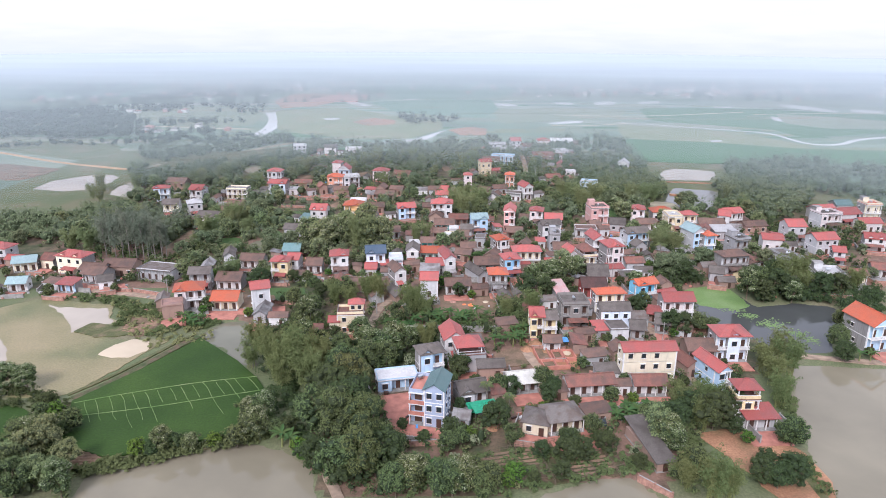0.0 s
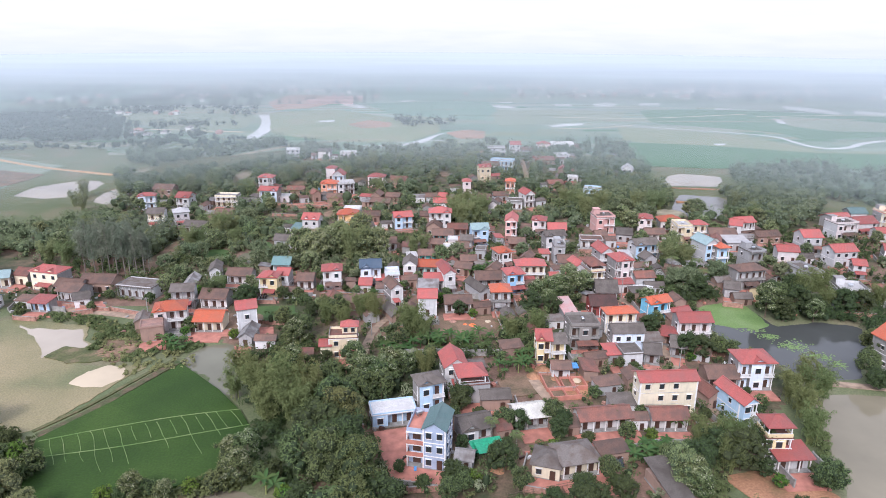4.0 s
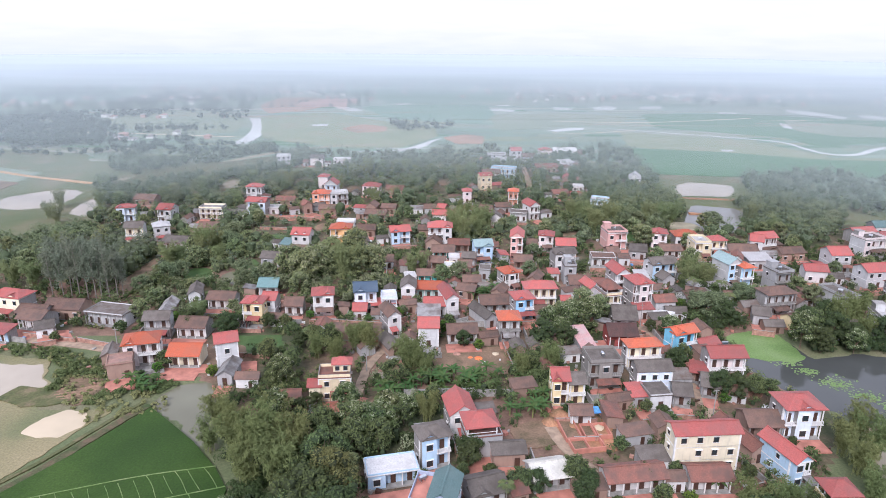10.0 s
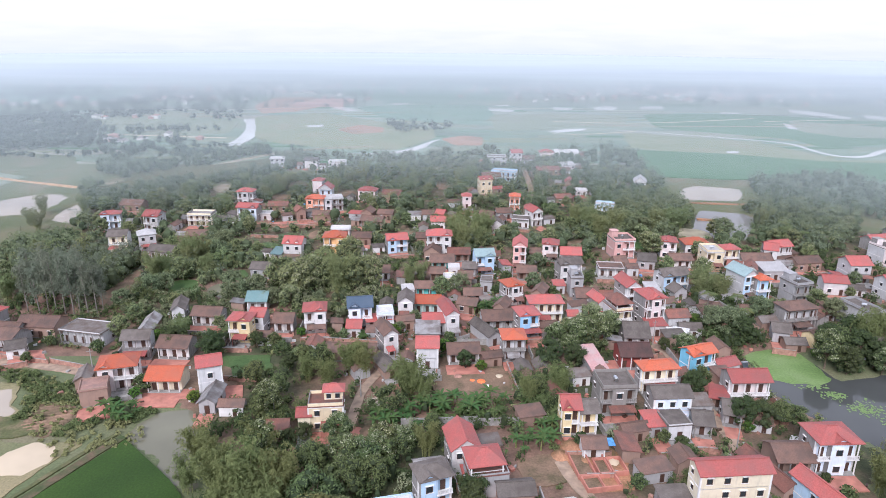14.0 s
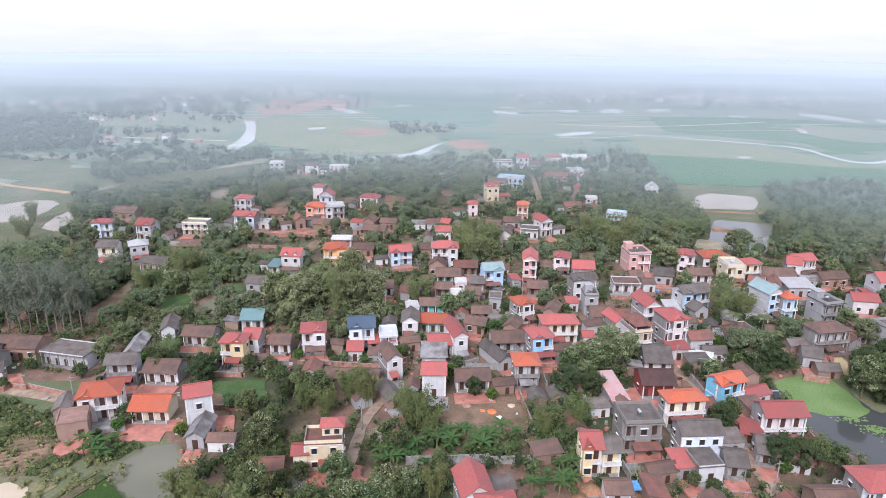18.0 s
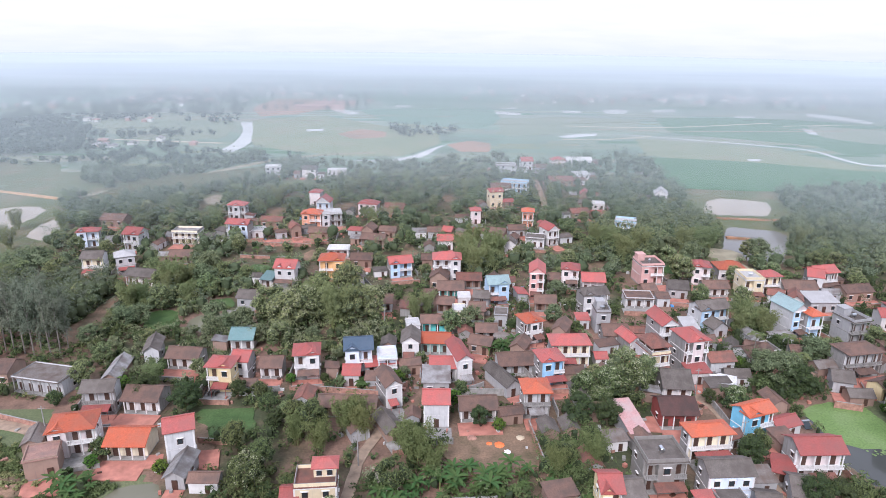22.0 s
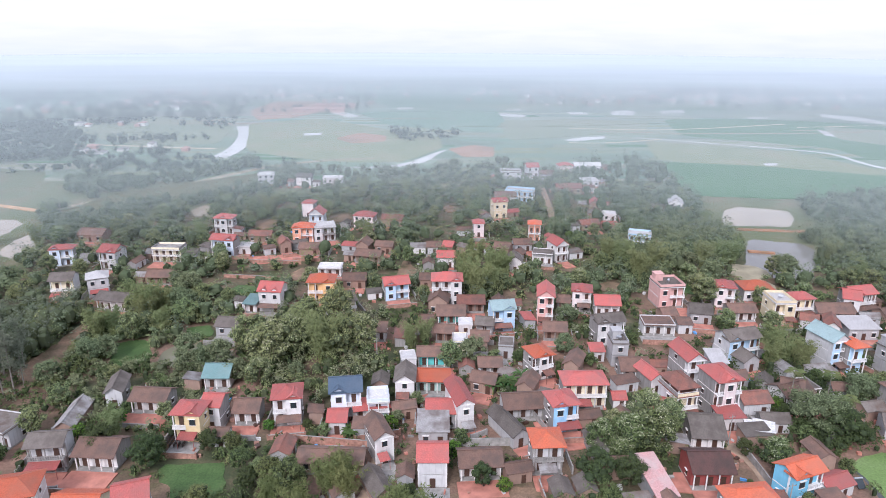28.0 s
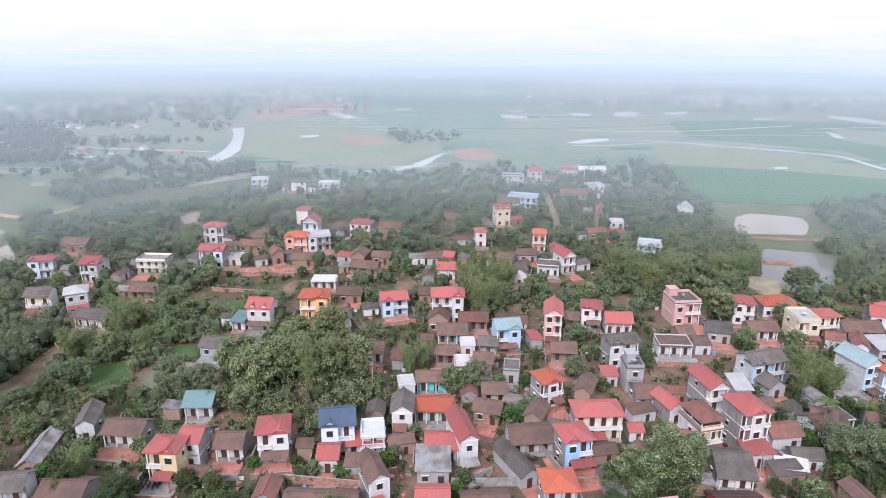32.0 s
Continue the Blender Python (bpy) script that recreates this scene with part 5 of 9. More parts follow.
house(-9.7, 209.1, 3.6, 7.9, 6, 22, "gablef", "tile", "white", "p")
house(1.4, 200.7, 5.3, 6.2, 6, -1, "gable", "red", "greywhite", "p")
house(24.1, 204.2, 5.9, 6.2, 6.5, 2, "hip", "orange", "greywhite", "l")
house(21.9, 223.8, 8.7, 6.9, 3.2, 5, "gable", "tile", "greywhite", "v")
house(17.8, 215.3, 3.6, 10.6, 3, 25, "gablef", "grey", "grey", "p")
house(16.3, 242.8, 5.5, 5.2, 3, -1, "gable", "tile", "white", "v")
house(14.4, 234.9, 5.7, 5.2, 3, -19, "gable", "tile", "brick", "p")
house(24.7, 232.5, 3.7, 6.2, 3.2, -25, "gablef", "tile", "brick", "p")
house(37.8, 242.1, 3.6, 7, 4, -25, "gablef", "tile", "brick", "p")
house(50.6, 248.4, 4.1, 5.7, 6.5, -1, "flat", "grey", "grey", "p")
house(52.4, 240.8, 6.8, 6.9, 3.2, -1, "gable", "tile", "white", "v")
house(55.0, 235.2, 3.6, 7, 4, 16, "gablef", "red", "white", "p")
house(73.5, 240.6, 3.6, 5.7, 5, -1, "shed", "white", "grey", "p")
house(9.3, 254.7, 3.7, 5.7, 4, -1, "flat", "white", "cream", "v")
house(14.9, 257.6, 4.4, 6, 3.2, -7, "gable", "tile", "brick", "p")
house(5.4, 262.2, 4.9, 5.2, 3.2, -7, "gable", "tile", "brick", "v")
house(21.7, 253.1, 3.9, 5.7, 3.5, -9, "flat", "grey", "grey", "p")
house(36.7, 263.6, 6.2, 6, 3, -6, "gable", "tile", "brick", "v")
house(87.3, 229.3, 4.5, 6, 3.5, -25, "gable", "tile", "white", "p")
house(91.0, 229.9, 4.2, 5.7, 3.3, 10, "flat", "grey", "white", "v")
house(75.4, 224.3, 6.5, 5.2, 3.3, 6, "gable", "redtile", "greywhite", "p")
house(59.6, 213.0, 6.5, 9.5, 3.3, -6, "gable", "grey", "white", "v")
house(67.1, 217.7, 5.2, 3.8, 3.3, 4, "shed", "red", "white", "p")
house(105.0, 246.3, 5.1, 8.8, 8.6, 15, "gablef", "greyteal", "paleblue", "b")
house(109.4, 242.4, 4.2, 5.5, 8, 12, "hip", "orange", "paleblue", "l")
house(-134.0, 326.6, 7.6, 4.7, 6.5, 12, "hip", "red", "bluewhite", "b")
house(-114.4, 323.6, 6.4, 7, 6.8, -10, "gable", "red", "greywhite", "B")
house(-107.7, 297.3, 6.1, 6.2, 6.5, 25, "hip", "white", "greywhite", "p")
house(-117.1, 294.8, 6.7, 6.2, 6.8, 6, "gable", "grey", "cream", "l")
house(-97.0, 285.8, 9.7, 6, 3.6, -12, "gable", "grey", "white", "v")
house(-136.9, 357.1, 10.3, 6.9, 3, -8, "gable", "tile", "brick", "p")
house(-97.0, 331.7, 10.5, 6.6, 5, -4, "flat", "oldmetal", "cream", "l")
house(-91.3, 307.8, 7.8, 6, 3, -1, "gable", "tile", "brick", "v")
house(-85.9, 366.9, 7.7, 5.5, 7, -6, "hip", "red", "greywhite", "c")
house(-77.5, 337.3, 9.2, 5.5, 6.8, -12, "gable", "red", "bluewhite", "B")
house(-70.7, 340.2, 5.1, 5.7, 3, 0, "flat", "white", "white", "p")
house(-50.4, 354.6, 8.2, 6.2, 6.5, 0, "hip", "orange", "pinkorange", "b")
house(-47.7, 373.6, 6.2, 6.2, 7, -7, "gablef", "red", "bluewhite", "l")
house(-42.4, 356.9, 8.9, 6.6, 6, 14, "flat", "white", "greywhite", "b")
house(-54.6, 393.9, 5.3, 5.5, 6.5, -9, "hip", "red", "pinkwhite", "p")
house(-27.1, 375.7, 8.8, 6.2, 5.5, -11, "hip", "red", "pinkwhite", "p")
house(-56.0, 342.0, 4.1, 6.2, 4, 25, "gablef", "redtile", "brick", "p")
house(-34.2, 315.2, 8.0, 5.7, 3.2, -1, "flat", "white", "white", "v")
house(-21.5, 329.3, 9.4, 6, 3, -14, "gable", "tile", "brick", "v")
house(-24.4, 340.8, 4.8, 6.2, 3.5, -14, "gablef", "tile", "brick", "p")
house(-16.3, 340.5, 6.6, 5.2, 3, -11, "gable", "tile", "brick", "p")
house(7.2, 324.7, 6.0, 6, 4, -1, "gable", "red", "white", "p")
house(3.0, 339.7, 5.1, 5.2, 3, 0, "gable", "tile", "greywhite", "p")
house(8.9, 339.3, 3.6, 5.2, 3.3, -20, "gable", "red", "brick", "p")
house(33.6, 390.8, 6.7, 4.7, 8, 15, "gable", "red", "yellowcream", "t")
house(22.0, 362.1, 4.3, 5.5, 6, 0, "hip", "red", "pinkwhite", "p")
house(44.5, 353.5, 4.9, 5.5, 8, -8, "hip", "orange", "pinkorange", "l")
house(50.0, 331.1, 4.8, 7.9, 6.8, 19, "gablef", "red", "white", "l")
house(32.0, 320.0, 5.1, 7, 4, -1, "gablef", "grey", "white", "p")
house(43.9, 327.9, 7.6, 6.6, 4, -13, "flat", "grey", "white", "v")
house(39.7, 419.4, 10.2, 6.9, 3.5, 0, "gable", "tile", "white", "p")
house(47.7, 422.4, 14.1, 7.6, 5.5, -18, "flat", "white", "paleblue", "l")
house(81.7, 404.6, 4.4, 6.2, 3.8, -12, "gablef", "red", "brick", "p")
house(84.4, 386.9, 5.8, 5.7, 3, -9, "flat", "white", "white", "p")
house(86.5, 347.7, 8.8, 7.6, 5, -18, "flat", "white", "paleblue", "l")
house(119.1, 398.4, 6.1, 7.9, 5.5, -17, "gablef", "white", "white", "p")
house(-13.8, 263.6, 4.9, 6, 3.2, -1, "gable", "tile", "white", "v")
house(-24.3, 304.3, 7.4, 6, 3, -1, "gable", "tile", "brick", "p")
house(11.4, 267.4, 3.8, 4.8, 3, -1, "flat", "white", "white", "p")
house(17.1, 267.3, 4.7, 5.2, 3.2, -8, "gable", "grey", "grey", "v")
house(-53.8, 283.4, 3.6, 5.7, 3.2, -11, "shed", "teal", "white", "v")
house(-56.1, 267.8, 7.1, 6, 3, -8, "gable", "grey", "grey", "p")
house(-51.3, 269.9, 3.9, 5.7, 3.2, 8, "flat", "redtile", "brick", "p")
house(-92.4, 215.7, 12.9, 7.6, 4, -14, "flat", "oldgrey", "greywhite", "v")
house(-107.6, 220.5, 10.8, 6.9, 3.5, -5, "gable", "tile", "brick", "p")
house(-115.3, 217.2, 8.5, 6, 3.3, -10, "gable", "tile", "white", "v")
house(-107.3, 206.9, 4.3, 5.2, 3, 23, "gable", "grey", "white", "p")
house(-73.5, 191.0, 8.5, 7, 6.3, 14, "hip", "orange", "pinkwhite", "b")
house(-76.3, 183.6, 5.9, 5.7, 4.2, 19, "flat", "brick", "brick", "p")
house(-61.7, 189.9, 7.8, 6.9, 3.5, -1, "gable", "orange", "cream", "v")
house(-50.6, 187.2, 5.2, 5.5, 8.2, 19, "gable", "red", "greywhite", "p")
house(-48.6, 181.2, 3.6, 7.9, 2.8, -1, "gablef", "oldmetal", "grey", "p")
house(-74.9, 206.0, 6.6, 5.5, 6, 5, "gable", "grey", "greywhite", "l")
house(-65.3, 207.0, 7.9, 6.9, 3.5, -5, "gable", "tile", "white", "v")
house(-143.5, 224.0, 7.4, 6, 3.6, 17, "gable", "greyteal", "cream", "v")
house(-124.6, 222.1, 10.7, 6.2, 6.5, -15, "hip", "red", "cream", "t")
house(-135.8, 227.4, 5.1, 6, 3.5, -12, "gable", "redtile", "cream", "p")
house(-117.7, 203.6, 5.6, 4.8, 3, -9, "shed", "red", "paleblue", "v")
house(-112.5, 212.7, 7.8, 6.9, 3.5, -15, "gable", "tile", "white", "v")
house(-134.6, 204.3, 5.6, 5.2, 3.2, 9, "gable", "greyteal", "white", "v")
house(-156.6, 232.8, 7.0, 6.2, 6, -10, "hip", "red", "greywhite", "p")
yellow_house = house(-21.0, 172.4, 7.4, 5.6, 6.2, 4, "flat", "redtile", "yellowcream", "p", hut=False)
part("stair_tower", Mesher().box(-0.4, 3.66, -0.2, 2.76, 6.364, 8.3), "wall_yellowcream", yellow_house)
part("tower_roof", roof_mesh("hip", 4.2, 3.1, 0.4, 1.1, None), "roof_red", yellow_house, "red sheet hipped roof", (1.65, 1.3, 8.31))
add_window(yellow_house, 0.6, -0.235, 6.75, 0, 1.0, 1.2)
add_window(yellow_house, 2.5, -0.235, 6.75, 0, 1.0, 1.2)
house(-25.6, 171.0, 2.6, 3.6, 4.2, 4, "gable", "red", "cream", "p")
house(7.8, 158.0, 5.4, 7.9, 6, 10, "gablef", "red", "white", "p")
pavilion(house(12.0, 150.4, 7.4, 6.2, 4.9, 9, "flat", "redtile", "grey", "p", hut=False), 6.4, 6.0, 4.9, 1.9, "red", -0.5)
house(1.7, 146.1, 6.0, 5.1, 7.3, 19, "hip", "grey", "paleblue", "b")
house(-6.3, 140.9, 9.9, 5.7, 3.2, 12, "flat", "white", "paleblue", "b")
terrace_house(2.0, 126.6, -13)
house(55.7, 144.2, 13.1, 4.7, 8.8, 3, "gable", "red", "cream", "p")
house(40.1, 137.9, 11.4, 5.2, 3.2, 7, "gable", "redtile", "white", "v")
house(54.5, 137.7, 7.7, 5.2, 3.2, 1, "gable", "redtile", "white", "v")
pavilion(house(72.0, 125.7, 5.2, 4.7, 6.2, 0, "flat", "redtile", "yellow", "c", hut=False), 5.0, 4.5, 6.2, 2.1, "red")
house(74.2, 123.0, 7.0, 4.8, 3.2, 3, "shed", "red", "greywhite", "v")
house(71.2, 141.3, 3.6, 9.7, 6, 15, "gablef", "red", "paleblue", "b")
house(81.3, 155.9, 8.2, 7, 7.5, 1, "hip", "red", "bluewhite", "c")
house(73.5, 155.9, 7.3, 6.9, 3.4, -1, "gable", "tile", "brick", "v")
house(66.6, 150.5, 3.6, 12.3, 3.2, 15, "gablef", "redtile", "brick", "p")
house(75.6, 180.3, 8.9, 6.2, 7, 1, "gable", "red", "pinkwhite", "l")
house(69.8, 193.8, 7.1, 4.8, 6.8, 20, "gable", "orange", "brightblue", "b")
house(56.9, 186.7, 8.8, 4.7, 6.5, 6, "hip", "orange", "cream", "l")
house(55.2, 174.1, 8.3, 5.5, 6.6, 2, "gable", "grey", "bluewhite", "p")
house(44.2, 178.5, 7.9, 7.6, 7, 3, "flat", "grey", "greystone", "c", hut=False)
house(43.5, 195.6, 3.6, 10.4, 3.2, 8, "shed", "pinkmetal", "grey", "p")
house(55.0, 199.7, 7.6, 7.7, 4, -1, "gable", "darktile", "redwall", "v")
house(31.9, 169.8, 3.6, 6.2, 6.8, -1, "gable", "red", "yellow", "b")
house(35.5, 169.3, 3.7, 5.5, 6, 5, "gable", "grey", "yellow", "l")
house(34.9, 160.1, 4.4, 4.3, 3.2, -1, "gable", "tile", "white", "v")
house(54.5, 168.8, 5.3, 7.6, 3.6, 6, "flat", "grey", "greywhite", "p")
house(60.7, 168.4, 3.8, 6, 3.4, -10, "gable", "grey", "grey", "v")
house(50.1, 168.3, 3.6, 4.8, 3, 6, "shed", "red", "grey", "p")
house(69.3, 172.9, 3.6, 6.9, 3.2, -15, "gable", "grey", "grey", "v")
house(69.1, 178.9, 3.6, 4.8, 3, -21, "shed", "red", "brick", "v")
house(10.7, 202.5, 8.0, 6, 3.3, 3, "gable", "tile", "white", "v")
house(-18.7, 204.6, 12.8, 5.2, 2.6, -4, "gable", "tile", "brick", "p")
house(-9.2, 196.2, 3.6, 7.9, 2.4, 25, "gablef", "grey", "brick", "p")
house(31.0, 123.1, 7.7, 6.9, 3.4, 12, "hip", "oldgrey", "cream", "v")
house(25.4, 122.2, 5.4, 6, 3, -17, "hip", "oldgrey", "cream", "p")
house(47.3, 113.4, 3.6, 13.3, 2.2, 12, "shed", "grey", "brick", "p")
house(24.0, 139.5, 7.2, 6, 3, 11, "gable", "whitemetal", "grey", "v")
house(11.4, 134.7, 6.7, 6, 3.3, 17, "gable", "grey", "greywhite", "b")
house(17.0, 146.2, 6.4, 4.3, 3.2, 4, "gable", "grey", "brick", "p")
house(137.8, 248.9, 7.3, 6, 4.5, -11, "gable", "red", "white", "p")
house(152.7, 261.3, 7.3, 7.8, 6.5, 0, "gable", "red", "greywhite", "p")
house(155.8, 244.7, 9.3, 7, 6, 8, "gable", "red", "greywhite", "p")
house(176.5, 278.9, 10.2, 7.6, 6.8, 10, "flat", "grey", "pinkwhite", "b")
house(184.5, 296.1, 10.4, 6.9, 4, 11, "gable", "red", "white", "p")
house(189.5, 286.0, 10.1, 7.7, 5, 10, "gable", "red", "white", "p")
house(200.3, 307.5, 7.5, 6.9, 3.5, 0, "gable", "teal", "white", "p")
house(203.5, 291.2, 7.0, 7.6, 8, 0, "flat", "orange", "cream", "l")
house(178.8, 247.9, 7.4, 6, 5, -21, "gable", "red", "white", "t")
house(192.8, 274.2, 9.2, 6, 4, 0, "gable", "red", "white", "p")
house(154.7, 231.5, 4.0, 5.2, 5, -16, "gable", "red", "greywhite", "p")
house(135.0, 204.7, 8.7, 7.6, 6.5, -10, "flat", "white", "greywhite", "l")
house(149.2, 210.9, 5.8, 5.2, 3.5, -5, "gable", "redtile", "cream", "v")
house(130.0, 221.6, 5.5, 11.4, 6.5, 12, "flat", "grey", "grey", "p", hut=False)
house(110.3, 222.0, 10.0, 6.2, 6.8, 10, "hip", "tile", "greywhite", "l")
house(120.8, 241.3, 6.0, 7.6, 7, 13, "flat", "grey", "grey", "l")
house(111.3, 209.9, 8.6, 5.2, 3.5, 21, "gable", "tile", "yellow", "v")
house(101.8, 213.9, 4.4, 6, 3.3, -19, "gable", "grey", "grey", "p")
house(124.4, 263.3, 8.5, 6.6, 3.5, 0, "shed", "white", "grey", "p")
house(135.1, 281.5, 8.4, 6.2, 6.5, 12, "gable", "red", "white", "b")
house(124.4, 275.5, 9.7, 6, 3.3, 0, "gable", "tile", "grey", "v")
house(141.0, 272.0, 10.0, 6, 3.3, 9, "gable", "tile", "brick", "p")
house(86.4, 227.9, 7.8, 6, 3.3, 17, "gable", "tile", "white", "v")
house(123.2, 163.0, 6.8, 10.6, 8, 11, "gablef", "orange", "paleblue", "l")
house(161.7, 217.4, 5.5, 6, 3.3, -16, "gable", "redtile", "white", "v")
water_tank(77.0, 287.2, 7.37, 60)
water_tank(106.7, 274.2, 7.17, 151)
water_tank(50.6, 247.9, 6.67, 139)
water_tank(-0.2, 129.2, 8.26, 33)
water_tank(44.2, 178.0, 7.17, 94)
water_tank(176.5, 278.4, 6.96, 154)
water_tank(203.5, 290.7, 8.16, 121)
water_tank(135.0, 204.2, 6.67, 160)
water_tank(130.0, 221.1, 6.67, 148)
water_tank(120.8, 240.8, 7.17, 16)

CLEAR = np.full((480, 520), 30.0)
CX, CY = np.meshgrid(np.arange(520) - 260.0, np.arange(480) + 40.0)


def claim(poly, ease=1.0):
    """Marks the clearance to an outline on a one-metre grid."""
    x0, x1 = max(0, int(min(p[0] for p in poly) + 250)), min(520, int(max(p[0] for p in poly) + 271))
    y0, y1 = max(0, int(min(p[1] for p in poly) - 50)), min(480, int(max(p[1] for p in poly) - 29))
    if x1 > x0 and y1 > y0:
        sd = -edge_distance(CX[y0:y1, x0:x1], CY[y0:y1, x0:x1], poly)
        CLEAR[y0:y1, x0:x1] = np.minimum(CLEAR[y0:y1, x0:x1], sd * ease)


def free(x, y, room):
    """Whether a spot keeps clear of houses, water and open yards."""
    i, j = int(round(y - 40)), int(round(x + 260))
    return not (0 <= i < 480 and 0 <= j < 520) or CLEAR[i, j] > room


KEEP_OPEN = [p[0] for p in PONDS.values()]
for o in list(scene.objects):
    if o.get("category") in ("field", "yard", "courtyard", "road", "bank", "water") and o.type == "MESH" and o.name.split(".")[0] not in PONDS:
        n = len(o.data.vertices) // 2
        KEEP_OPEN.append([(v.co.x, v.co.y) for v in o.data.vertices][:n])
for poly in KEEP_OPEN:
    claim(poly, 1.6)

# ---- yards, outbuildings and garden walls ----
YARDS = []


def yard(x, y, w, d, yaw, material, label, lift):
    r = radians(yaw)
    pts = [(x + px * math.cos(r) - py * math.sin(r), y + px * math.sin(r) + py * math.cos(r)) for px, py in ((-w / 2, -d / 2), (w / 2, -d / 2), (w / 2, d / 2), (-w / 2, d / 2))]
    YARDS.append(pts)
    solid("courtyard", Mesher().prism(pts, -0.5, lift), material, label, "courtyard", "structure")


def garden_wall(x, y, ln, yaw, material, height=1.3):
    """Plain yard wall with piers and a coping."""
    ob = thing("garden_wall", x, y, 0, yaw, "low brick yard wall with piers" if material == "brickwork" else "grey plastered yard wall with piers", "wall", "yard walls")
    part("wall", Mesher().box(-ln / 2, ln / 2, -0.08, 0.08, -0.5, height), material, ob)
    part("coping", Mesher().box(-ln / 2, ln / 2, -0.13, 0.13, height + 0.002, height + 0.08), "concrete", ob)
    k = max(1, round(ln / 3))
    pier = cached(("pier", material, height), lambda: Mesher().box(-0.17, 0.17, -0.17, 0.17, -0.5, height + 0.2).mesh("pier", material))
    for i in range(k + 1) if y < 190 else (0, k) if y < 240 else ():
        part("pier", pier, "", ob, "", (-ln / 2 + ln * i / k, 0, 0))


def shed(x, y, w, d, h, yaw, roof, rcol, wcol):
    """Small outbuilding: walls, sloping roof, one door."""
    ob = thing("shed", x, y, 0, yaw, f"small {WALL_WORDS.get(wcol, wcol)} outbuilding with a {ROOF_WORDS[rcol]} roof", "shed", "outbuildings")
    FOOT.append((x, y, w, d, yaw))
    rise = 0.3 * d if roof == "gable" else 0.16 * d
    m = Mesher().box(-w / 2, w / 2, -d / 2, d / 2, -0.5, h)
    if roof == "gable":
        for s in (-1, 1):
            m.add([(s * w / 2, -d / 2, h), (s * w / 2, d / 2, h), (s * w / 2, 0, h + rise), (s * (w / 2 - 0.2), -d / 2, h), (s * (w / 2 - 0.2), d / 2, h), (s * (w / 2 - 0.2), 0, h + rise)], [(0, 1, 2), (5, 4, 3), (0, 2, 5, 3), (1, 4, 5, 2)])
    part("wall", m, "wall_" + wcol, ob)
    part("roof", roof_mesh(roof, w, d, 0.35, rise, None, 0.1), "roof_" + rcol, ob, "", (0, 0, h + 0.02))
    part("door", door_mesh(0.9, 1.8), "", ob, "", (w * 0.15, -d / 2 - 0.052, 0))


def blocked(x, y, rad):
    return any(math.hypot(hx - x, hy - y) < rad + 0.5 * math.hypot(w, d) * 0.85 for hx, hy, w, d, yaw in FOOT)


rng = random.Random(8)
count = 0
for hx, hy, w, d, yaw in list(FOOT):
    r = radians(yaw)
    front = Vector((math.sin(r), -math.cos(r)))
    side = Vector((math.cos(r), math.sin(r)))
    yd = rng.uniform(4.0, 6.5)
    spot = Vector((hx, hy)) + front * (d / 2 + yd / 2 + 0.2)
    if rng.random() < 0.95 and not blocked(spot.x, spot.y, 0.5):
        yard(spot.x, spot.y, w * rng.uniform(0.9, 1.3), yd, yaw, rng.choice(("court", "court", "court", "court", "concrete")), "paved yard in front of a house", 0.05 + 0.0007 * count)
        count += 1
        if rng.random() < 0.6:
            q = spot + front * (yd / 2 + 0.3)
            garden_wall(q.x, q.y, w * 1.3, yaw, rng.choice(("brickwork", "concrete", "brickwork")), rng.uniform(1.0, 1.5))
    for s in (-1, 1):
        if rng.random() < 0.52:
            sw, sd = rng.uniform(3, 6.5), rng.uniform(2.8, 4.5)
            q = Vector((hx, hy)) + side * s * (w / 2 + sw / 2 + rng.uniform(0.4, 2.0)) + front * rng.uniform(-d / 2, d / 2)
            if not blocked(q.x, q.y, 0.5 * math.hypot(sw, sd) * 0.8) and abs(q.x) < 150 and free(q.x, q.y, 1.5):
                shed(round(q.x, 1), round(q.y, 1), sw, sd, rng.uniform(2.1, 2.8), yaw + rng.choice((0, 0, 90)), rng.choice(("gable", "gable", "shed")),
                     rng.choice(("tile", "tile", "tile", "redtile", "grey", "oldmetal", "oldgrey", "red")), rng.choice(("brick", "brick", "greywhite", "grey", "white")))
        elif rng.random() < 0.5:
            q = Vector((hx, hy)) + side * s * (w / 2 + rng.uniform(1.5, 3.5))
            if not blocked(q.x, q.y, 0.5) and free(q.x, q.y, 1.0):
                garden_wall(q.x, q.y, d * rng.uniform(0.8, 1.3), yaw + 90, rng.choice(("brickwork", "concrete")), rng.uniform(1.0, 1.6))

# more outbuildings crowded into the gaps of the denser quarter
dense = [(-7.9, 227.5), (9.7, 236.1), (38.3, 245.3), (123.7, 244.3), (142.1, 225.6), (122.6, 196.3), (89.2, 210.5), (54.9, 146.7), (41.8, 143.7), (29.0, 166.3), (2.1, 198.2)]
spare = np.random.default_rng(9)
px, py = spare.uniform(-60, 150, 5000), spare.uniform(110, 270, 5000)
inside = edge_distance(px, py, dense) > 0
added = 0
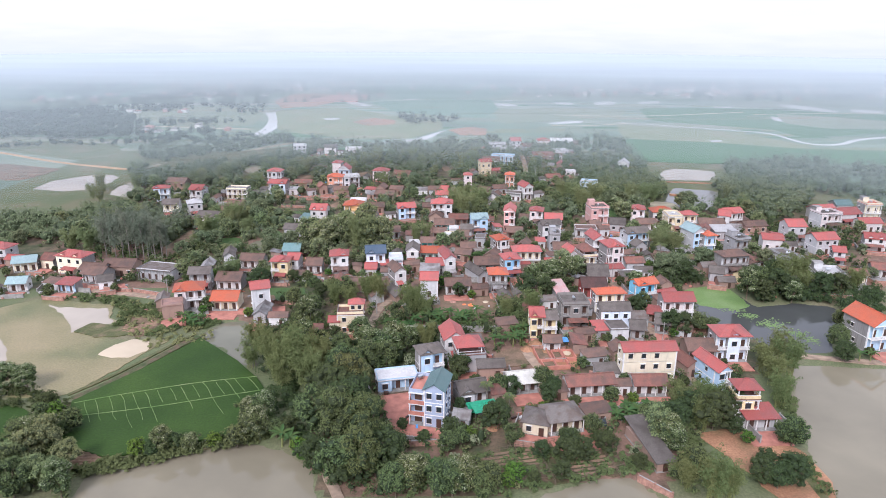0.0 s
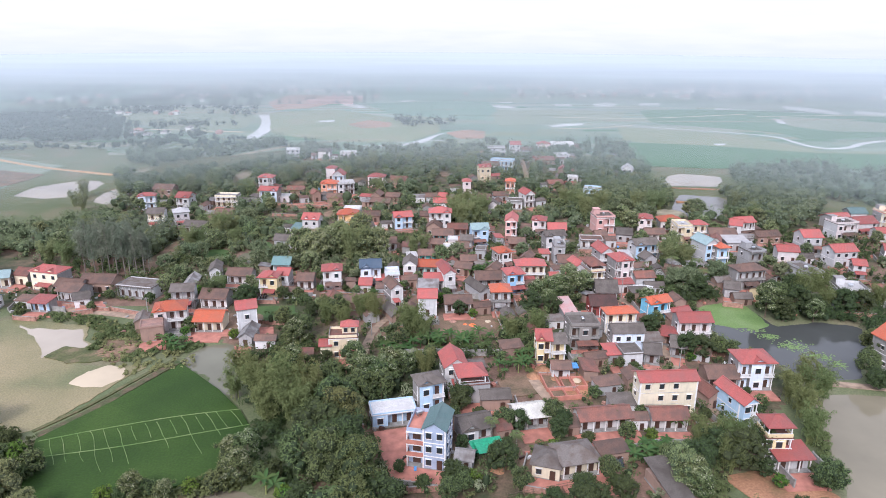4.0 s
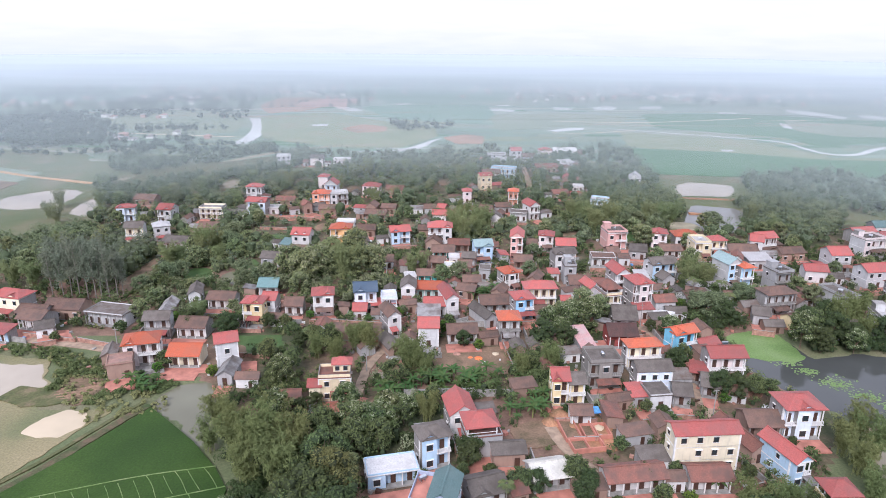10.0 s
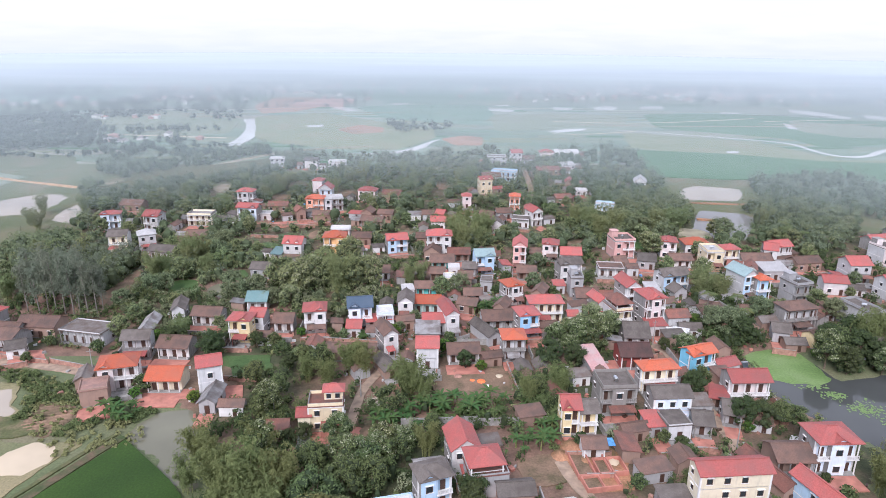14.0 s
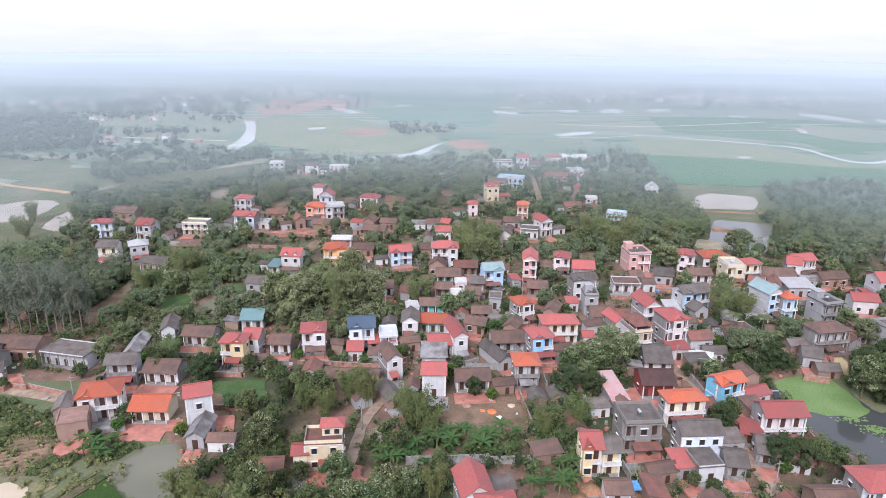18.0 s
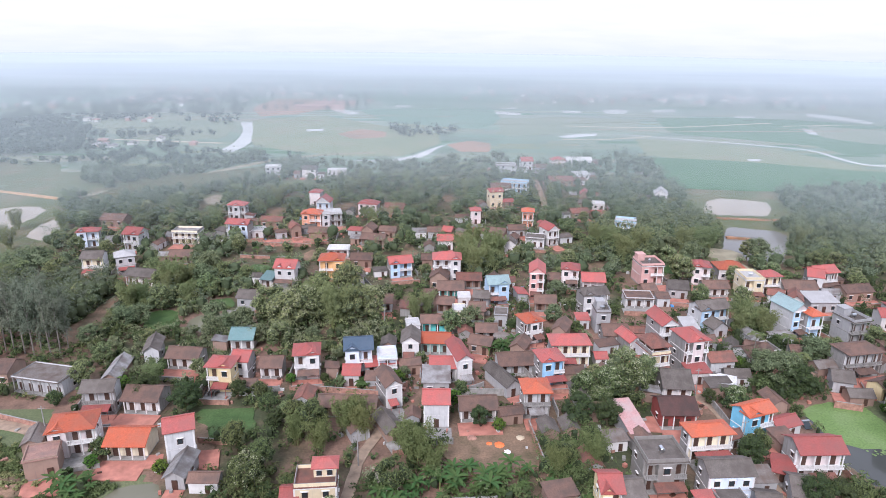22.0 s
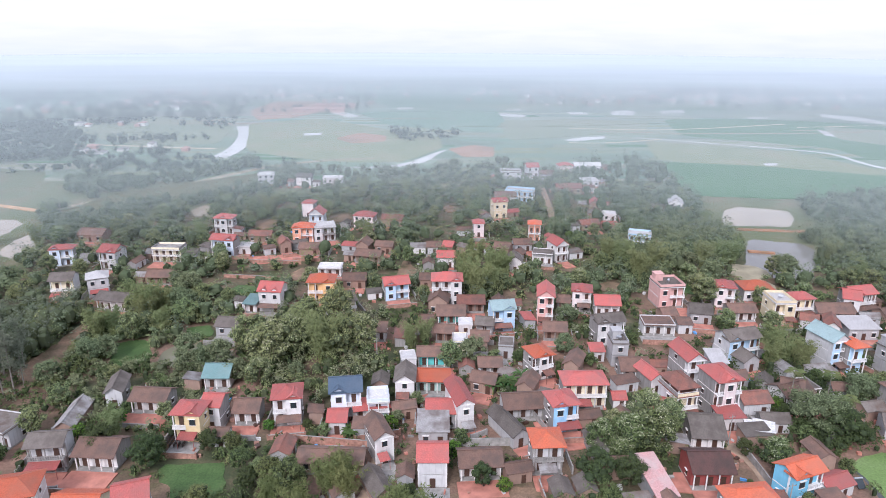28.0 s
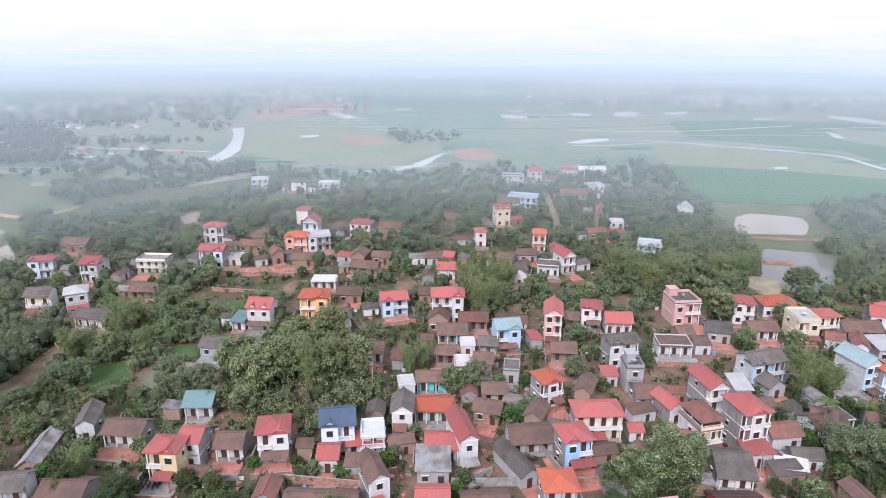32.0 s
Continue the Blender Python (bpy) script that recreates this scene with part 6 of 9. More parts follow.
for x, y in zip(px[inside].tolist(), py[inside].tolist()):
    sw, sd = rng.uniform(3.5, 7), rng.uniform(3, 4.5)
    if added >= 28 or blocked(x, y, 0.5 * math.hypot(sw, sd) * 0.72) or not free(x, y, 2.2) or any(abs(p[0][0] - x) + abs(p[0][1] - y) < 5 for p in YARDS):
        continue
    shed(round(x, 1), round(y, 1), sw, sd, rng.uniform(2.1, 2.9), rng.choice((5, 12, 95, -5, 100)), rng.choice(("gable", "gable", "shed")),
         rng.choice(("tile", "tile", "tile", "redtile", "grey", "oldgrey", "oldmetal")), rng.choice(("brick", "brick", "greywhite", "grey")))
    added += 1

# ---- plants ----


def leaf_cloud(centres, radii, per, size, rng, flat=0.5, droop=0.0, slim=0.5):
    """Small leaves round cluster centres, most of them facing outwards, as vertices and quads."""
    k = len(centres) * per
    cc = np.repeat(np.array(centres), per, 0)
    rr = np.repeat(np.array(radii), per)[:, None]
    off = rng.normal(size=(k, 3))
    off *= (0.55 + 0.25 * rng.random((k, 1))) / (np.linalg.norm(off, axis=1)[:, None] + 1e-9)
    off[:, 2] = np.abs(off[:, 2]) * 1.3 * flat - 0.15
    p = cc + off * rr
    p[:, 2] -= droop * np.abs(rng.normal(size=k)) * rr[:, 0]
    out = off / (np.linalg.norm(off, axis=1)[:, None] + 1e-9) + (0, 0, 0.45) + 0.42 * rng.normal(size=(k, 3))
    u = np.cross(out, rng.normal(size=(k, 3)))
    u[:, 2] -= droop
    u /= np.linalg.norm(u, axis=1)[:, None] + 1e-9
    v = np.cross(u, out)
    v /= np.linalg.norm(v, axis=1)[:, None] + 1e-9
    s = size * rng.uniform(0.6, 1.4, (k, 1))
    u, v = u * s, v * s * slim
    verts = np.stack([p - u, p + v * 0.9, p + u, p - v * 0.9], 1).reshape(-1, 3)
    return verts, np.arange(4 * k).reshape(-1, 4)


def cloud_mesh(name, chunks, materials):
    vs, fs, mi, n = [], [], [], 0
    for i, (v, f) in enumerate(chunks):
        vs.append(v)
        fs.append(f + n)
        mi.append(np.full(len(f), i))
        n += len(v)
    v, f, mi = np.concatenate(vs), np.concatenate(fs), np.concatenate(mi)
    me = bpy.data.meshes.new(name)
    me.vertices.add(len(v))
    me.vertices.foreach_set("co", v.astype(np.float32).ravel())
    me.loops.add(f.size)
    me.loops.foreach_set("vertex_index", f.astype(np.int32).ravel())
    me.polygons.add(len(f))
    me.polygons.foreach_set("loop_start", np.arange(0, f.size, 4, dtype=np.int32))
    for mt in materials:
        me.materials.append(MATS[mt])
    me.polygons.foreach_set("material_index", mi.astype(np.int32))
    me.shade_smooth()
    me.update(calc_edges=True)
    return me


grid = [(i, j) for i in (-1, 0, 1) for j in (-1, 0, 1)]
CORE_V = []
for side in range(6):
    for i, j in grid:
        p = [0, 0, 0]
        p[side % 3], p[(side + 1) % 3], p[(side + 2) % 3] = (1 if side < 3 else -1), i * 1.1, j * 1.1
        CORE_V.append(p)
CORE_V = np.array(CORE_V, float)
CORE_V /= np.linalg.norm(CORE_V, axis=1)[:, None]
CORE_F = np.array([[o * 9 + i * 3 + j, o * 9 + i * 3 + j + 1, o * 9 + i * 3 + j + 4, o * 9 + i * 3 + j + 3] for o in range(6) for i in (0, 1) for j in (0, 1)])


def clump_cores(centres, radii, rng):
    """Closed uneven core in each leaf clump, coloured dark to stand for inner shade."""
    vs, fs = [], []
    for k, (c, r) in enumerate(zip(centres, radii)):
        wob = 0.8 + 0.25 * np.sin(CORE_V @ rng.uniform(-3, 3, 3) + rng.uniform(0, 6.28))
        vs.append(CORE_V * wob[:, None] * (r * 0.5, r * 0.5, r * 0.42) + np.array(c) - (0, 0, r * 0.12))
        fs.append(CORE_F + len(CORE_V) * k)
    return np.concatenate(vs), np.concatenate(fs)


def broad_tree(seed, height, spread, leaf_mat, extra=None, per=21, size=0.32):
    """Trunk with forked limbs and a crown of leaf clumps with gaps."""
    rng = np.random.default_rng(seed)
    trunk = Mesher()
    th = height * 0.4
    lean = rng.uniform(-0.3, 0.3, 2)
    trunk.tube([(0, 0, -0.3), (lean[0] * 0.3, lean[1] * 0.3, th * 0.5), (lean[0], lean[1], th)], [0.04 * height * 0.6, 0.03 * height * 0.6, 0.022 * height * 0.6], 7)
    centres, radii = [], []
    base, cz = height * 0.22, height * 0.6
    for i in range(54):
        a, u = rng.uniform(0, 6.28), rng.uniform(-0.85, 1.0)
        lump = 0.78 + 0.28 * math.sin(a * 3 + seed) * math.cos(u * 4 + seed)
        r = math.sqrt(1 - min(0.98, u * u)) * spread * lump * rng.uniform(0.72, 1.0)
        end = (lean[0] + r * math.cos(a), lean[1] + r * math.sin(a), cz + u * (height - cz) * (0.8 + 0.2 * lump) if u > 0 else cz + u * (cz - base))
        if i % 5 == 0:
            trunk.tube([(lean[0], lean[1], th * 0.85), (lean[0] + r * 0.4 * math.cos(a), lean[1] + r * 0.4 * math.sin(a), (th + end[2]) / 2), end], [0.009 * height, 0.006 * height, 0.002 * height], 5)
        centres.append(end)
        radii.append(spread * rng.uniform(0.28, 0.5))
    for q in range(10):
        centres.append((lean[0] + rng.normal() * spread * 0.3, lean[1] + rng.normal() * spread * 0.3, height * rng.uniform(0.6, 0.95)))
        radii.append(spread * rng.uniform(0.3, 0.5))
    chunks, mats = [leaf_cloud(centres, radii, per, size, rng, 0.8)], [leaf_mat]
    if extra:
        pick = [c for c in centres if rng.random() < 0.6]
        chunks.append(leaf_cloud([(c[0], c[1], c[2] + spread * 0.1) for c in pick], [spread * 0.3] * len(pick), max(4, per // 2), size * 0.85, rng, 0.5))
        mats.append(extra)
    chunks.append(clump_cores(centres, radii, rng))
    mats.append("leaf_inner_shade_pale" if leaf_mat in ("leaf_back_hazed", "leaf_village_hazed", "leaf_olive") else "leaf_inner")
    return trunk.mesh("trunk", "bark"), cloud_mesh("crown", chunks, mats)


def bamboo(seed, height=11.0, leaf_mat="leaf_bamboo"):
    rng = np.random.default_rng(seed)
    trunk, centres, radii = Mesher(), [], []
    for i in range(18):
        a, r0 = rng.uniform(0, 6.28), rng.uniform(0.1, 1.3)
        hh, bend = height * rng.uniform(0.7, 1.05), rng.uniform(0.8, 3.2)
        pts = []
        for k in range(6):
            f = k / 5
            pts.append((math.cos(a) * (r0 + bend * f ** 2.2), math.sin(a) * (r0 + bend * f ** 2.2), hh * (f - 0.12 * f ** 4)))
        pts[0] = (pts[0][0], pts[0][1], -0.3)
        trunk.tube(pts, [0.07, 0.065, 0.06, 0.045, 0.03, 0.01], 4)
        for k in range(12):
            f = rng.uniform(0.28, 1.0)
            j = min(4, int(f * 5))
            g = f * 5 - j
            centres.append(tuple(pts[j][q] * (1 - g) + pts[j + 1][q] * g + rng.normal() * 0.35 for q in range(3)))
            radii.append(rng.uniform(0.7, 1.25))
    return trunk.mesh("culm_base", "culm"), cloud_mesh("crown", [leaf_cloud(centres, radii, 18, 0.33, rng, 0.75, 0.35, 0.26)], [leaf_mat])


def gum_tree(seed, height=15.0):
    rng = np.random.default_rng(seed)
    trunk, centres, radii = Mesher(), [], []
    lx, ly = rng.uniform(-0.6, 0.6, 2)
    trunk.tube([(0, 0, -0.3), (lx * 0.4, ly * 0.4, height * 0.5), (lx, ly, height * 0.95)], [0.17, 0.12, 0.03], 6)
    for i in range(16):
        f = rng.uniform(0.38, 1.0)
        a, r = rng.uniform(0, 6.28), rng.uniform(0.5, 2.1) * (1.2 - f * 0.6)
        e = (lx * f + r * math.cos(a), ly * f + r * math.sin(a), height * f + 0.5)
        trunk.tube([(lx * f * 0.9, ly * f * 0.9, height * f * 0.9), e], [0.05, 0.015], 4)
        for q in range(3):
            centres.append((e[0] + rng.normal() * 0.5, e[1] + rng.normal() * 0.5, e[2] + rng.normal() * 0.7))
            radii.append(rng.uniform(0.8, 1.4))
    return trunk.mesh("trunk", "pale_bark"), cloud_mesh("crown", [leaf_cloud(centres, radii, 40, 0.22, rng, 1.0, 0.3)], ["leaf_gum"])


def blade(length, width, droop, segs=6):
    """One long arching leaf with a fold along its rib."""
    m = Mesher()
    for k in range(segs + 1):
        f = k / segs
        xx, zz = length * (f - 0.25 * droop * f ** 3), length * (0.55 * f - droop * f ** 2)
        ww = width * math.sin(math.pi * min(1, 0.12 + f * 0.86)) / 2
        m.v += [(xx, -ww, zz + ww * 0.25), (xx, 0, zz), (xx, ww, zz + ww * 0.25)]
    for k in range(segs):
        i = 3 * k
        m.f += [(i, i + 3, i + 4, i + 1), (i + 1, i + 4, i + 5, i + 2)]
    return m


def frond(length, droop):
    m = Mesher()
    for k in range(14):
        f = 0.15 + 0.85 * k / 13
        xx, zz = length * (f - 0.2 * f ** 3), length * (0.45 * f - droop * f ** 2)
        ln = 0.75 * math.sin(math.pi * (0.15 + 0.8 * f))
        for s in (-1, 1):
            m.add([(xx, 0, zz), (xx + 0.1, 0, zz), (xx + 0.35, s * ln, zz - 0.35 * ln), (xx + 0.25, s * ln, zz - 0.38 * ln)], [(0, 1, 2, 3)])
    m.add([(0, -0.03, 0), (0, 0.03, 0), (length * 0.8, 0.01, length * (0.45 - droop) * 0.95), (length * 0.8, -0.01, length * (0.45 - droop) * 0.95)], [(0, 1, 2, 3)])
    return m


def plant(name, meshes, label, category, names=("trunk", "crown")):
    ob = thing(name, 0, 0, -400, 0, label, category)
    for nm, me in zip(names, meshes):
        tagged(part(nm, me, "", ob), kind="stuff" if nm in ("culm_base", "crown") else "")
    return ob


PROTO = {
    "mango": [plant("tree", broad_tree(11 + i, 6.2 + i * 0.7, 3.3 + 0.3 * i, "leaf_dark", None, 40, 0.18), "dense dark green fruit tree in a village garden", "tree") for i in range(3)],
    "garden": [plant("tree", broad_tree(21 + i, 5.8 + i * 0.8, 2.9 + 0.3 * i, "leaf_mid", None, 40, 0.18), "leafy mid-green garden tree between houses", "tree") for i in range(3)],
    "olive": [plant("tree", broad_tree(31 + i, 7.0 + i, 3.0 + 0.3 * i, "leaf_olive", None, 44, 0.18), "thin-crowned olive green tree", "tree") for i in range(2)],
    "blossom": [plant("tree", broad_tree(41 + i, 7.0 + i, 3.3 + 0.2 * i, "leaf_mid", "leaf_blossom", 50, 0.18), "green tree covered in pale grey-white blossom", "tree") for i in range(3)],
    "bamboo": [plant("bamboo_clump", bamboo(51 + i, 9.5 + i * 1.2), "feathery yellow-green bamboo clump", "bamboo", ("culm_base", "crown")) for i in range(3)],
    "gum": [plant("gum_tree", gum_tree(61 + i, 13.0 + i), "tall thin gum tree with a pale bare trunk", "tree") for i in range(3)],
    "tall": [plant("tree", broad_tree(81 + i, 12.5 + i * 1.2, 4.6 + 0.4 * i, ("leaf_tall", "leaf_mid", "leaf_tall")[i], None, 95, 0.2), "tall leafy olive-green tree at the water's edge", "tree") for i in range(3)],
    "bush": [plant("bush", broad_tree(71 + i, 2.6 + i * 0.5, 1.6 + 0.2 * i, ("leaf_dark", "leaf_bright", "leaf_mid")[i], None, 14, 0.2), "rounded green bush in a village garden", "bush") for i in range(3)],
}


def banana_proto():
    ob = thing("banana_plant", 0, 0, -400, 0, "banana plant with broad arching leaves", "banana plant")
    part("stem", Mesher().tube([(0, 0, -0.2), (0.05, 0, 1.2), (0, 0.05, 2.2)], [0.16, 0.13, 0.07], 6), "culm", ob)
    lm = [blade(2.3, 0.62, 0.55).mesh("leaf", "leaf_banana"), blade(2.0, 0.55, 0.3).mesh("leaf", "leaf_banana")]
    for k in range(8):
        part("leaf", lm[k % 2], "", ob, "", (0, 0, 2.0 + 0.04 * k), k * 137.5)
    return ob


def palm_proto(height, label):
    ob = thing("palm_tree", 0, 0, -400, 0, label, "palm tree")
    part("trunk", Mesher().tube([(0, 0, -0.3), (0.1, 0, height * 0.5), (0, 0, height)], [0.16, 0.11, 0.09], 7), "pale_bark", ob)
    fm = [frond(2.4, 0.95).mesh("frond", "leaf_mid"), frond(2.4, 0.6).mesh("frond", "leaf_mid")]
    for k in range(11):
        part("frond", fm[k % 2], "", ob, "", (0, 0, height - 0.05), k * 137.5)
    return ob


# farther copies of the same plants, with haze-lightened leaf colours
PROTO.update({
    "mango_back": [plant("tree", broad_tree(111 + i, 6.2 + i * 0.7, 3.3 + 0.3 * i, "leaf_back_hazed", None, 46, 0.17), "dense dark green fruit tree behind the houses", "tree") for i in range(3)],
    "garden_back": [plant("tree", broad_tree(121 + i, 5.8 + i * 0.8, 2.9 + 0.3 * i, "leaf_village_hazed", None, 46, 0.17), "leafy mid-green tree behind the houses", "tree") for i in range(3)],
    "bamboo_back": [plant("bamboo_clump", bamboo(151 + i, 9.5 + i * 1.2, "leaf_bamboo_hazed"), "feathery yellow-green bamboo clump, leaves lightened for haze", "bamboo", ("culm_base", "crown")) for i in range(2)],
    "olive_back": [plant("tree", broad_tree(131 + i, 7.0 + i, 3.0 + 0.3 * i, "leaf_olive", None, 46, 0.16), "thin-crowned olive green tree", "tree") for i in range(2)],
    "blossom_back": [plant("tree", broad_tree(141 + i, 7.0 + i, 3.3 + 0.2 * i, "leaf_village_hazed", "leaf_blossom", 44, 0.17), "green tree covered in pale grey-white blossom", "tree") for i in range(2)],
})
PROTO["banana"] = [banana_proto()]
PROTO["palm"] = [palm_proto(6.0, "slender areca palm with drooping fronds"), palm_proto(7.5, "tall coconut palm with drooping fronds")]
TREES = []


def tree(kind, x, y, size=1.0, pick=None):
    """A copy of a plant at a place, turned and sized."""
    r = random.Random(int(x * 31) * 1000 + int(y * 17))
    # beyond this line plants take the leaf colours with haze mixed in
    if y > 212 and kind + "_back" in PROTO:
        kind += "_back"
    src = PROTO[kind][r.randrange(len(PROTO[kind])) if pick is None else pick]
    ob = copy_thing(src, pose(x, y, 0, 0, 0, r.uniform(0, 360)) @ Matrix.Scale(size * r.uniform(0.92, 1.08), 4))
    TREES.append((x, y))
    return ob


tree("bamboo", -37.6, 147.3, 1.2)
tree("bamboo", -31.3, 145.2, 1.25)
tree("bamboo", -44.4, 150.4, 0.9)
tree("bamboo", -26.7, 148.4, 1.0)
tree("bamboo", -32.3, 159.3, 0.9)
tree("tall", -16.6, 131.2, 1.0, 0)
tree("tall", -17.1, 115.8, 0.95, 1)
tree("tall", -10.4, 113.8, 1.0, 2)
tree("mango", -23.2, 136.3, 1.2)
tree("garden", -22.9, 122.1, 1.4)
tree("tall", -11.3, 104.7, 0.9, 0)
tree("bamboo", -33.4, 150.3, 1.1)
tree("bamboo", -39.9, 153.5, 1.1)
tree("bamboo", -45.2, 160.0, 0.9)
tree("blossom", -32.2, 159.9, 1.0)
tree("blossom", -12.0, 153.3, 1.1)
tree("garden", -14.8, 148.1, 1.1)
tree("blossom", -7.8, 158.8, 0.9)
tree("garden", -9.5, 149.7, 1.1)
tree("blossom", -34.8, 176.7, 0.9)
tree("garden", -33.7, 184.4, 0.9)
tree("bamboo", -3.6, 183.8, 1.1)
tree("bamboo", 0.5, 181.1, 0.8)
tree("garden", -7.4, 176.2, 1.0)
tree("bamboo", -18.4, 195.5, 0.9)
tree("bamboo", -15.8, 198.5, 0.8)
tree("garden", -25.7, 195.6, 1.1)
tree("garden", -29.8, 198.8, 1.0)
tree("mango", 11.0, 198.1, 0.6)
tree("mango", 9.3, 144.4, 0.9)
tree("bamboo", 32.9, 183.2, 0.9)
tree("garden", 27.3, 183.3, 1.0)
tree("mango", 32.7, 197.8, 1.1)
tree("mango", 39.4, 197.7, 0.9)
tree("bamboo", 24.9, 180.7, 0.7)
tree("blossom", -40.1, 246.1, 1.75)
tree("blossom", -35.3, 251.1, 1.65)
tree("bamboo", -27.5, 248.5, 1.55)
tree("olive", -22.0, 251.0, 1.75)
tree("blossom", -17.5, 253.5, 1.4)
tree("garden", -47.2, 253.8, 1.55)
tree("garden", -33.7, 267.7, 1.65)
tree("olive", -25.6, 267.6, 1.55)
tree("mango", -53.1, 246.3, 1.0)
tree("mango", -62.1, 248.9, 1.1)
tree("bamboo", -76.1, 268.0, 1.0)
tree("bamboo", -83.0, 274.1, 1.0)
tree("garden", -71.7, 274.0, 1.2)
tree("garden", -82.3, 262.3, 1.1)
tree("gum", -120.2, 235.4, 1.1)
tree("gum", -116.0, 234.0, 1.1)
tree("gum", -114.1, 235.3, 1.2)
tree("gum", -110.4, 233.1, 1.2)
tree("gum", -108.3, 233.9, 1.2)
tree("gum", -104.8, 232.1, 1.2)
tree("gum", -104.6, 235.2, 1.2)
tree("gum", -101.0, 233.0, 1.1)
tree("gum", -98.8, 233.8, 1.1)
tree("gum", -98.6, 237.4, 1.0)
tree("gum", -122.1, 242.2, 1.1)
tree("gum", -116.7, 242.2, 1.2)
tree("gum", -110.9, 241.2, 1.2)
tree("gum", -106.0, 242.0, 1.2)
tree("gum", -116.8, 249.4, 1.1)
tree("gum", -111.2, 249.4, 1.1)
tree("gum", -123.2, 249.5, 1.0)
tree("gum", -103.7, 246.8, 1.0)
tree("garden", -84.8, 216.7, 0.9)
tree("garden", -84.6, 228.5, 0.8)
tree("banana", -71.1, 177.4, 1.2)
tree("banana", -68.6, 176.1, 1.3)
tree("banana", -67.0, 176.8, 1.2)
tree("banana", -66.8, 173.8, 1.1)
tree("blossom", 48.0, 214.8, 1.2)
tree("blossom", 52.9, 214.7, 1.0)
tree("blossom", 41.1, 213.0, 1.0)
tree("bamboo", 18.7, 325.5, 1.2)
tree("bamboo", 24.3, 316.8, 1.1)
tree("bamboo", 27.6, 312.6, 1.0)
tree("bamboo", -4.1, 256.1, 0.9)
tree("bamboo", -0.2, 258.8, 0.8)
tree("mango", 84.2, 218.1, 1.1)
tree("mango", 86.7, 214.2, 1.2)
tree("mango", 89.2, 210.5, 1.0)
tree("palm", 85.8, 226.3, 1.2)
tree("palm", 94.5, 226.2, 1.2)
tree("mango", 101.5, 226.1, 1.0)
tree("bamboo", 93.2, 249.8, 1.0)
tree("olive", 98.0, 247.1, 1.0)
tree("bamboo", 91.4, 255.1, 0.7)
tree("mango", 70.9, 170.1, 0.9)
tree("mango", 74.3, 168.8, 0.9)
tree("garden", 79.3, 169.9, 0.9)
tree("garden", 82.0, 168.7, 0.8)
tree("mango", 64.7, 182.7, 0.9)
tree("garden", 67.2, 185.4, 0.8)
tree("blossom", 105.1, 196.6, 1.1)
tree("garden", 112.7, 203.1, 1.3)
tree("bamboo", 121.2, 206.4, 1.1)
tree("bamboo", 128.3, 209.9, 1.1)
tree("mango", 120.2, 210.0, 1.2)
tree("mango", 118.0, 196.4, 1.1)
tree("mango", 124.4, 225.8, 0.9)
tree("garden", 124.1, 234.7, 1.0)
tree("bamboo", 86.5, 141.0, 1.0)
tree("bamboo", 83.4, 130.6, 0.9)
tree("bamboo", 87.0, 146.8, 0.9)
tree("mango", 63.9, 121.5, 1.2)
tree("bamboo", 58.8, 128.4, 1.0)
tree("bamboo", 65.3, 128.3, 0.9)
tree("mango", 59.5, 124.9, 1.0)
tree("blossom", 51.8, 115.3, 1.0)
tree("olive", 50.8, 119.4, 0.9)
tree("garden", 53.1, 104.2, 1.1)
tree("bamboo", 55.4, 98.9, 0.9)
tree("bamboo", 58.2, 99.2, 0.8)
tree("mango", 66.0, 103.2, 0.9)
tree("mango", 68.5, 101.5, 0.9)
tree("mango", 71.6, 102.3, 0.9)
tree("garden", 78.1, 115.1, 0.9)
tree("mango", 76.9, 116.1, 0.7)
tree("mango", 9.6, 147.1, 0.9)
tree("mango", 6.6, 117.7, 0.8)
tree("garden", 8.4, 115.6, 0.7)
tree("bush", 0.6, 116.7, 1.1)
tree("mango", 29.7, 133.4, 0.7)
tree("mango", 16.7, 121.8, 0.9)
tree("palm", 19.6, 126.3, 0.8)
tree("palm", 14.9, 131.0, 0.8)
tree("mango", 29.3, 109.7, 0.8)
tree("mango", 38.2, 113.4, 0.7)
tree("mango", 43.7, 107.8, 0.6)
tree("bush", 18.4, 104.4, 1.3)
tree("bush", 22.1, 103.6, 1.0)
tree("blossom", -1.3, 101.2, 1.0)
tree("garden", 4.0, 99.6, 1.1)
tree("blossom", 8.3, 101.2, 1.0)
tree("garden", 11.5, 99.5, 0.9)
tree("garden", -4.4, 99.7, 1.0)
tree("banana", 1.9, 106.3, 1.2)
tree("banana", 5.2, 104.5, 1.1)
tree("banana", 0.2, 108.1, 1.1)
tree("banana", 43.3, 123.8, 1.1)
tree("banana", 46.1, 125.0, 1.1)
tree("banana", 49.0, 126.1, 1.1)
tree("banana", 42.9, 127.3, 1.0)
tree("banana", 50.9, 123.8, 1.1)
tree("banana", 56.0, 135.8, 1.0)
tree("blossom", -53.0, 114.1, 0.7)
tree("bush", -54.9, 113.1, 1.2)
tree("garden", -51.0, 115.0, 0.5)
tree("blossom", -34.2, 117.9, 0.9)
tree("garden", -37.1, 120.0, 0.7)
tree("banana", -29.0, 115.9, 1.4)
tree("banana", -27.0, 114.9, 1.3)
tree("garden", -30.8, 118.9, 0.7)
tree("blossom", -99.9, 139.3, 1.0)
tree("blossom", -95.1, 139.3, 0.9)
tree("bush", -86.9, 131.7, 1.2)
tree("bush", -81.8, 125.8, 1.3)
tree("garden", -83.7, 124.7, 0.7)
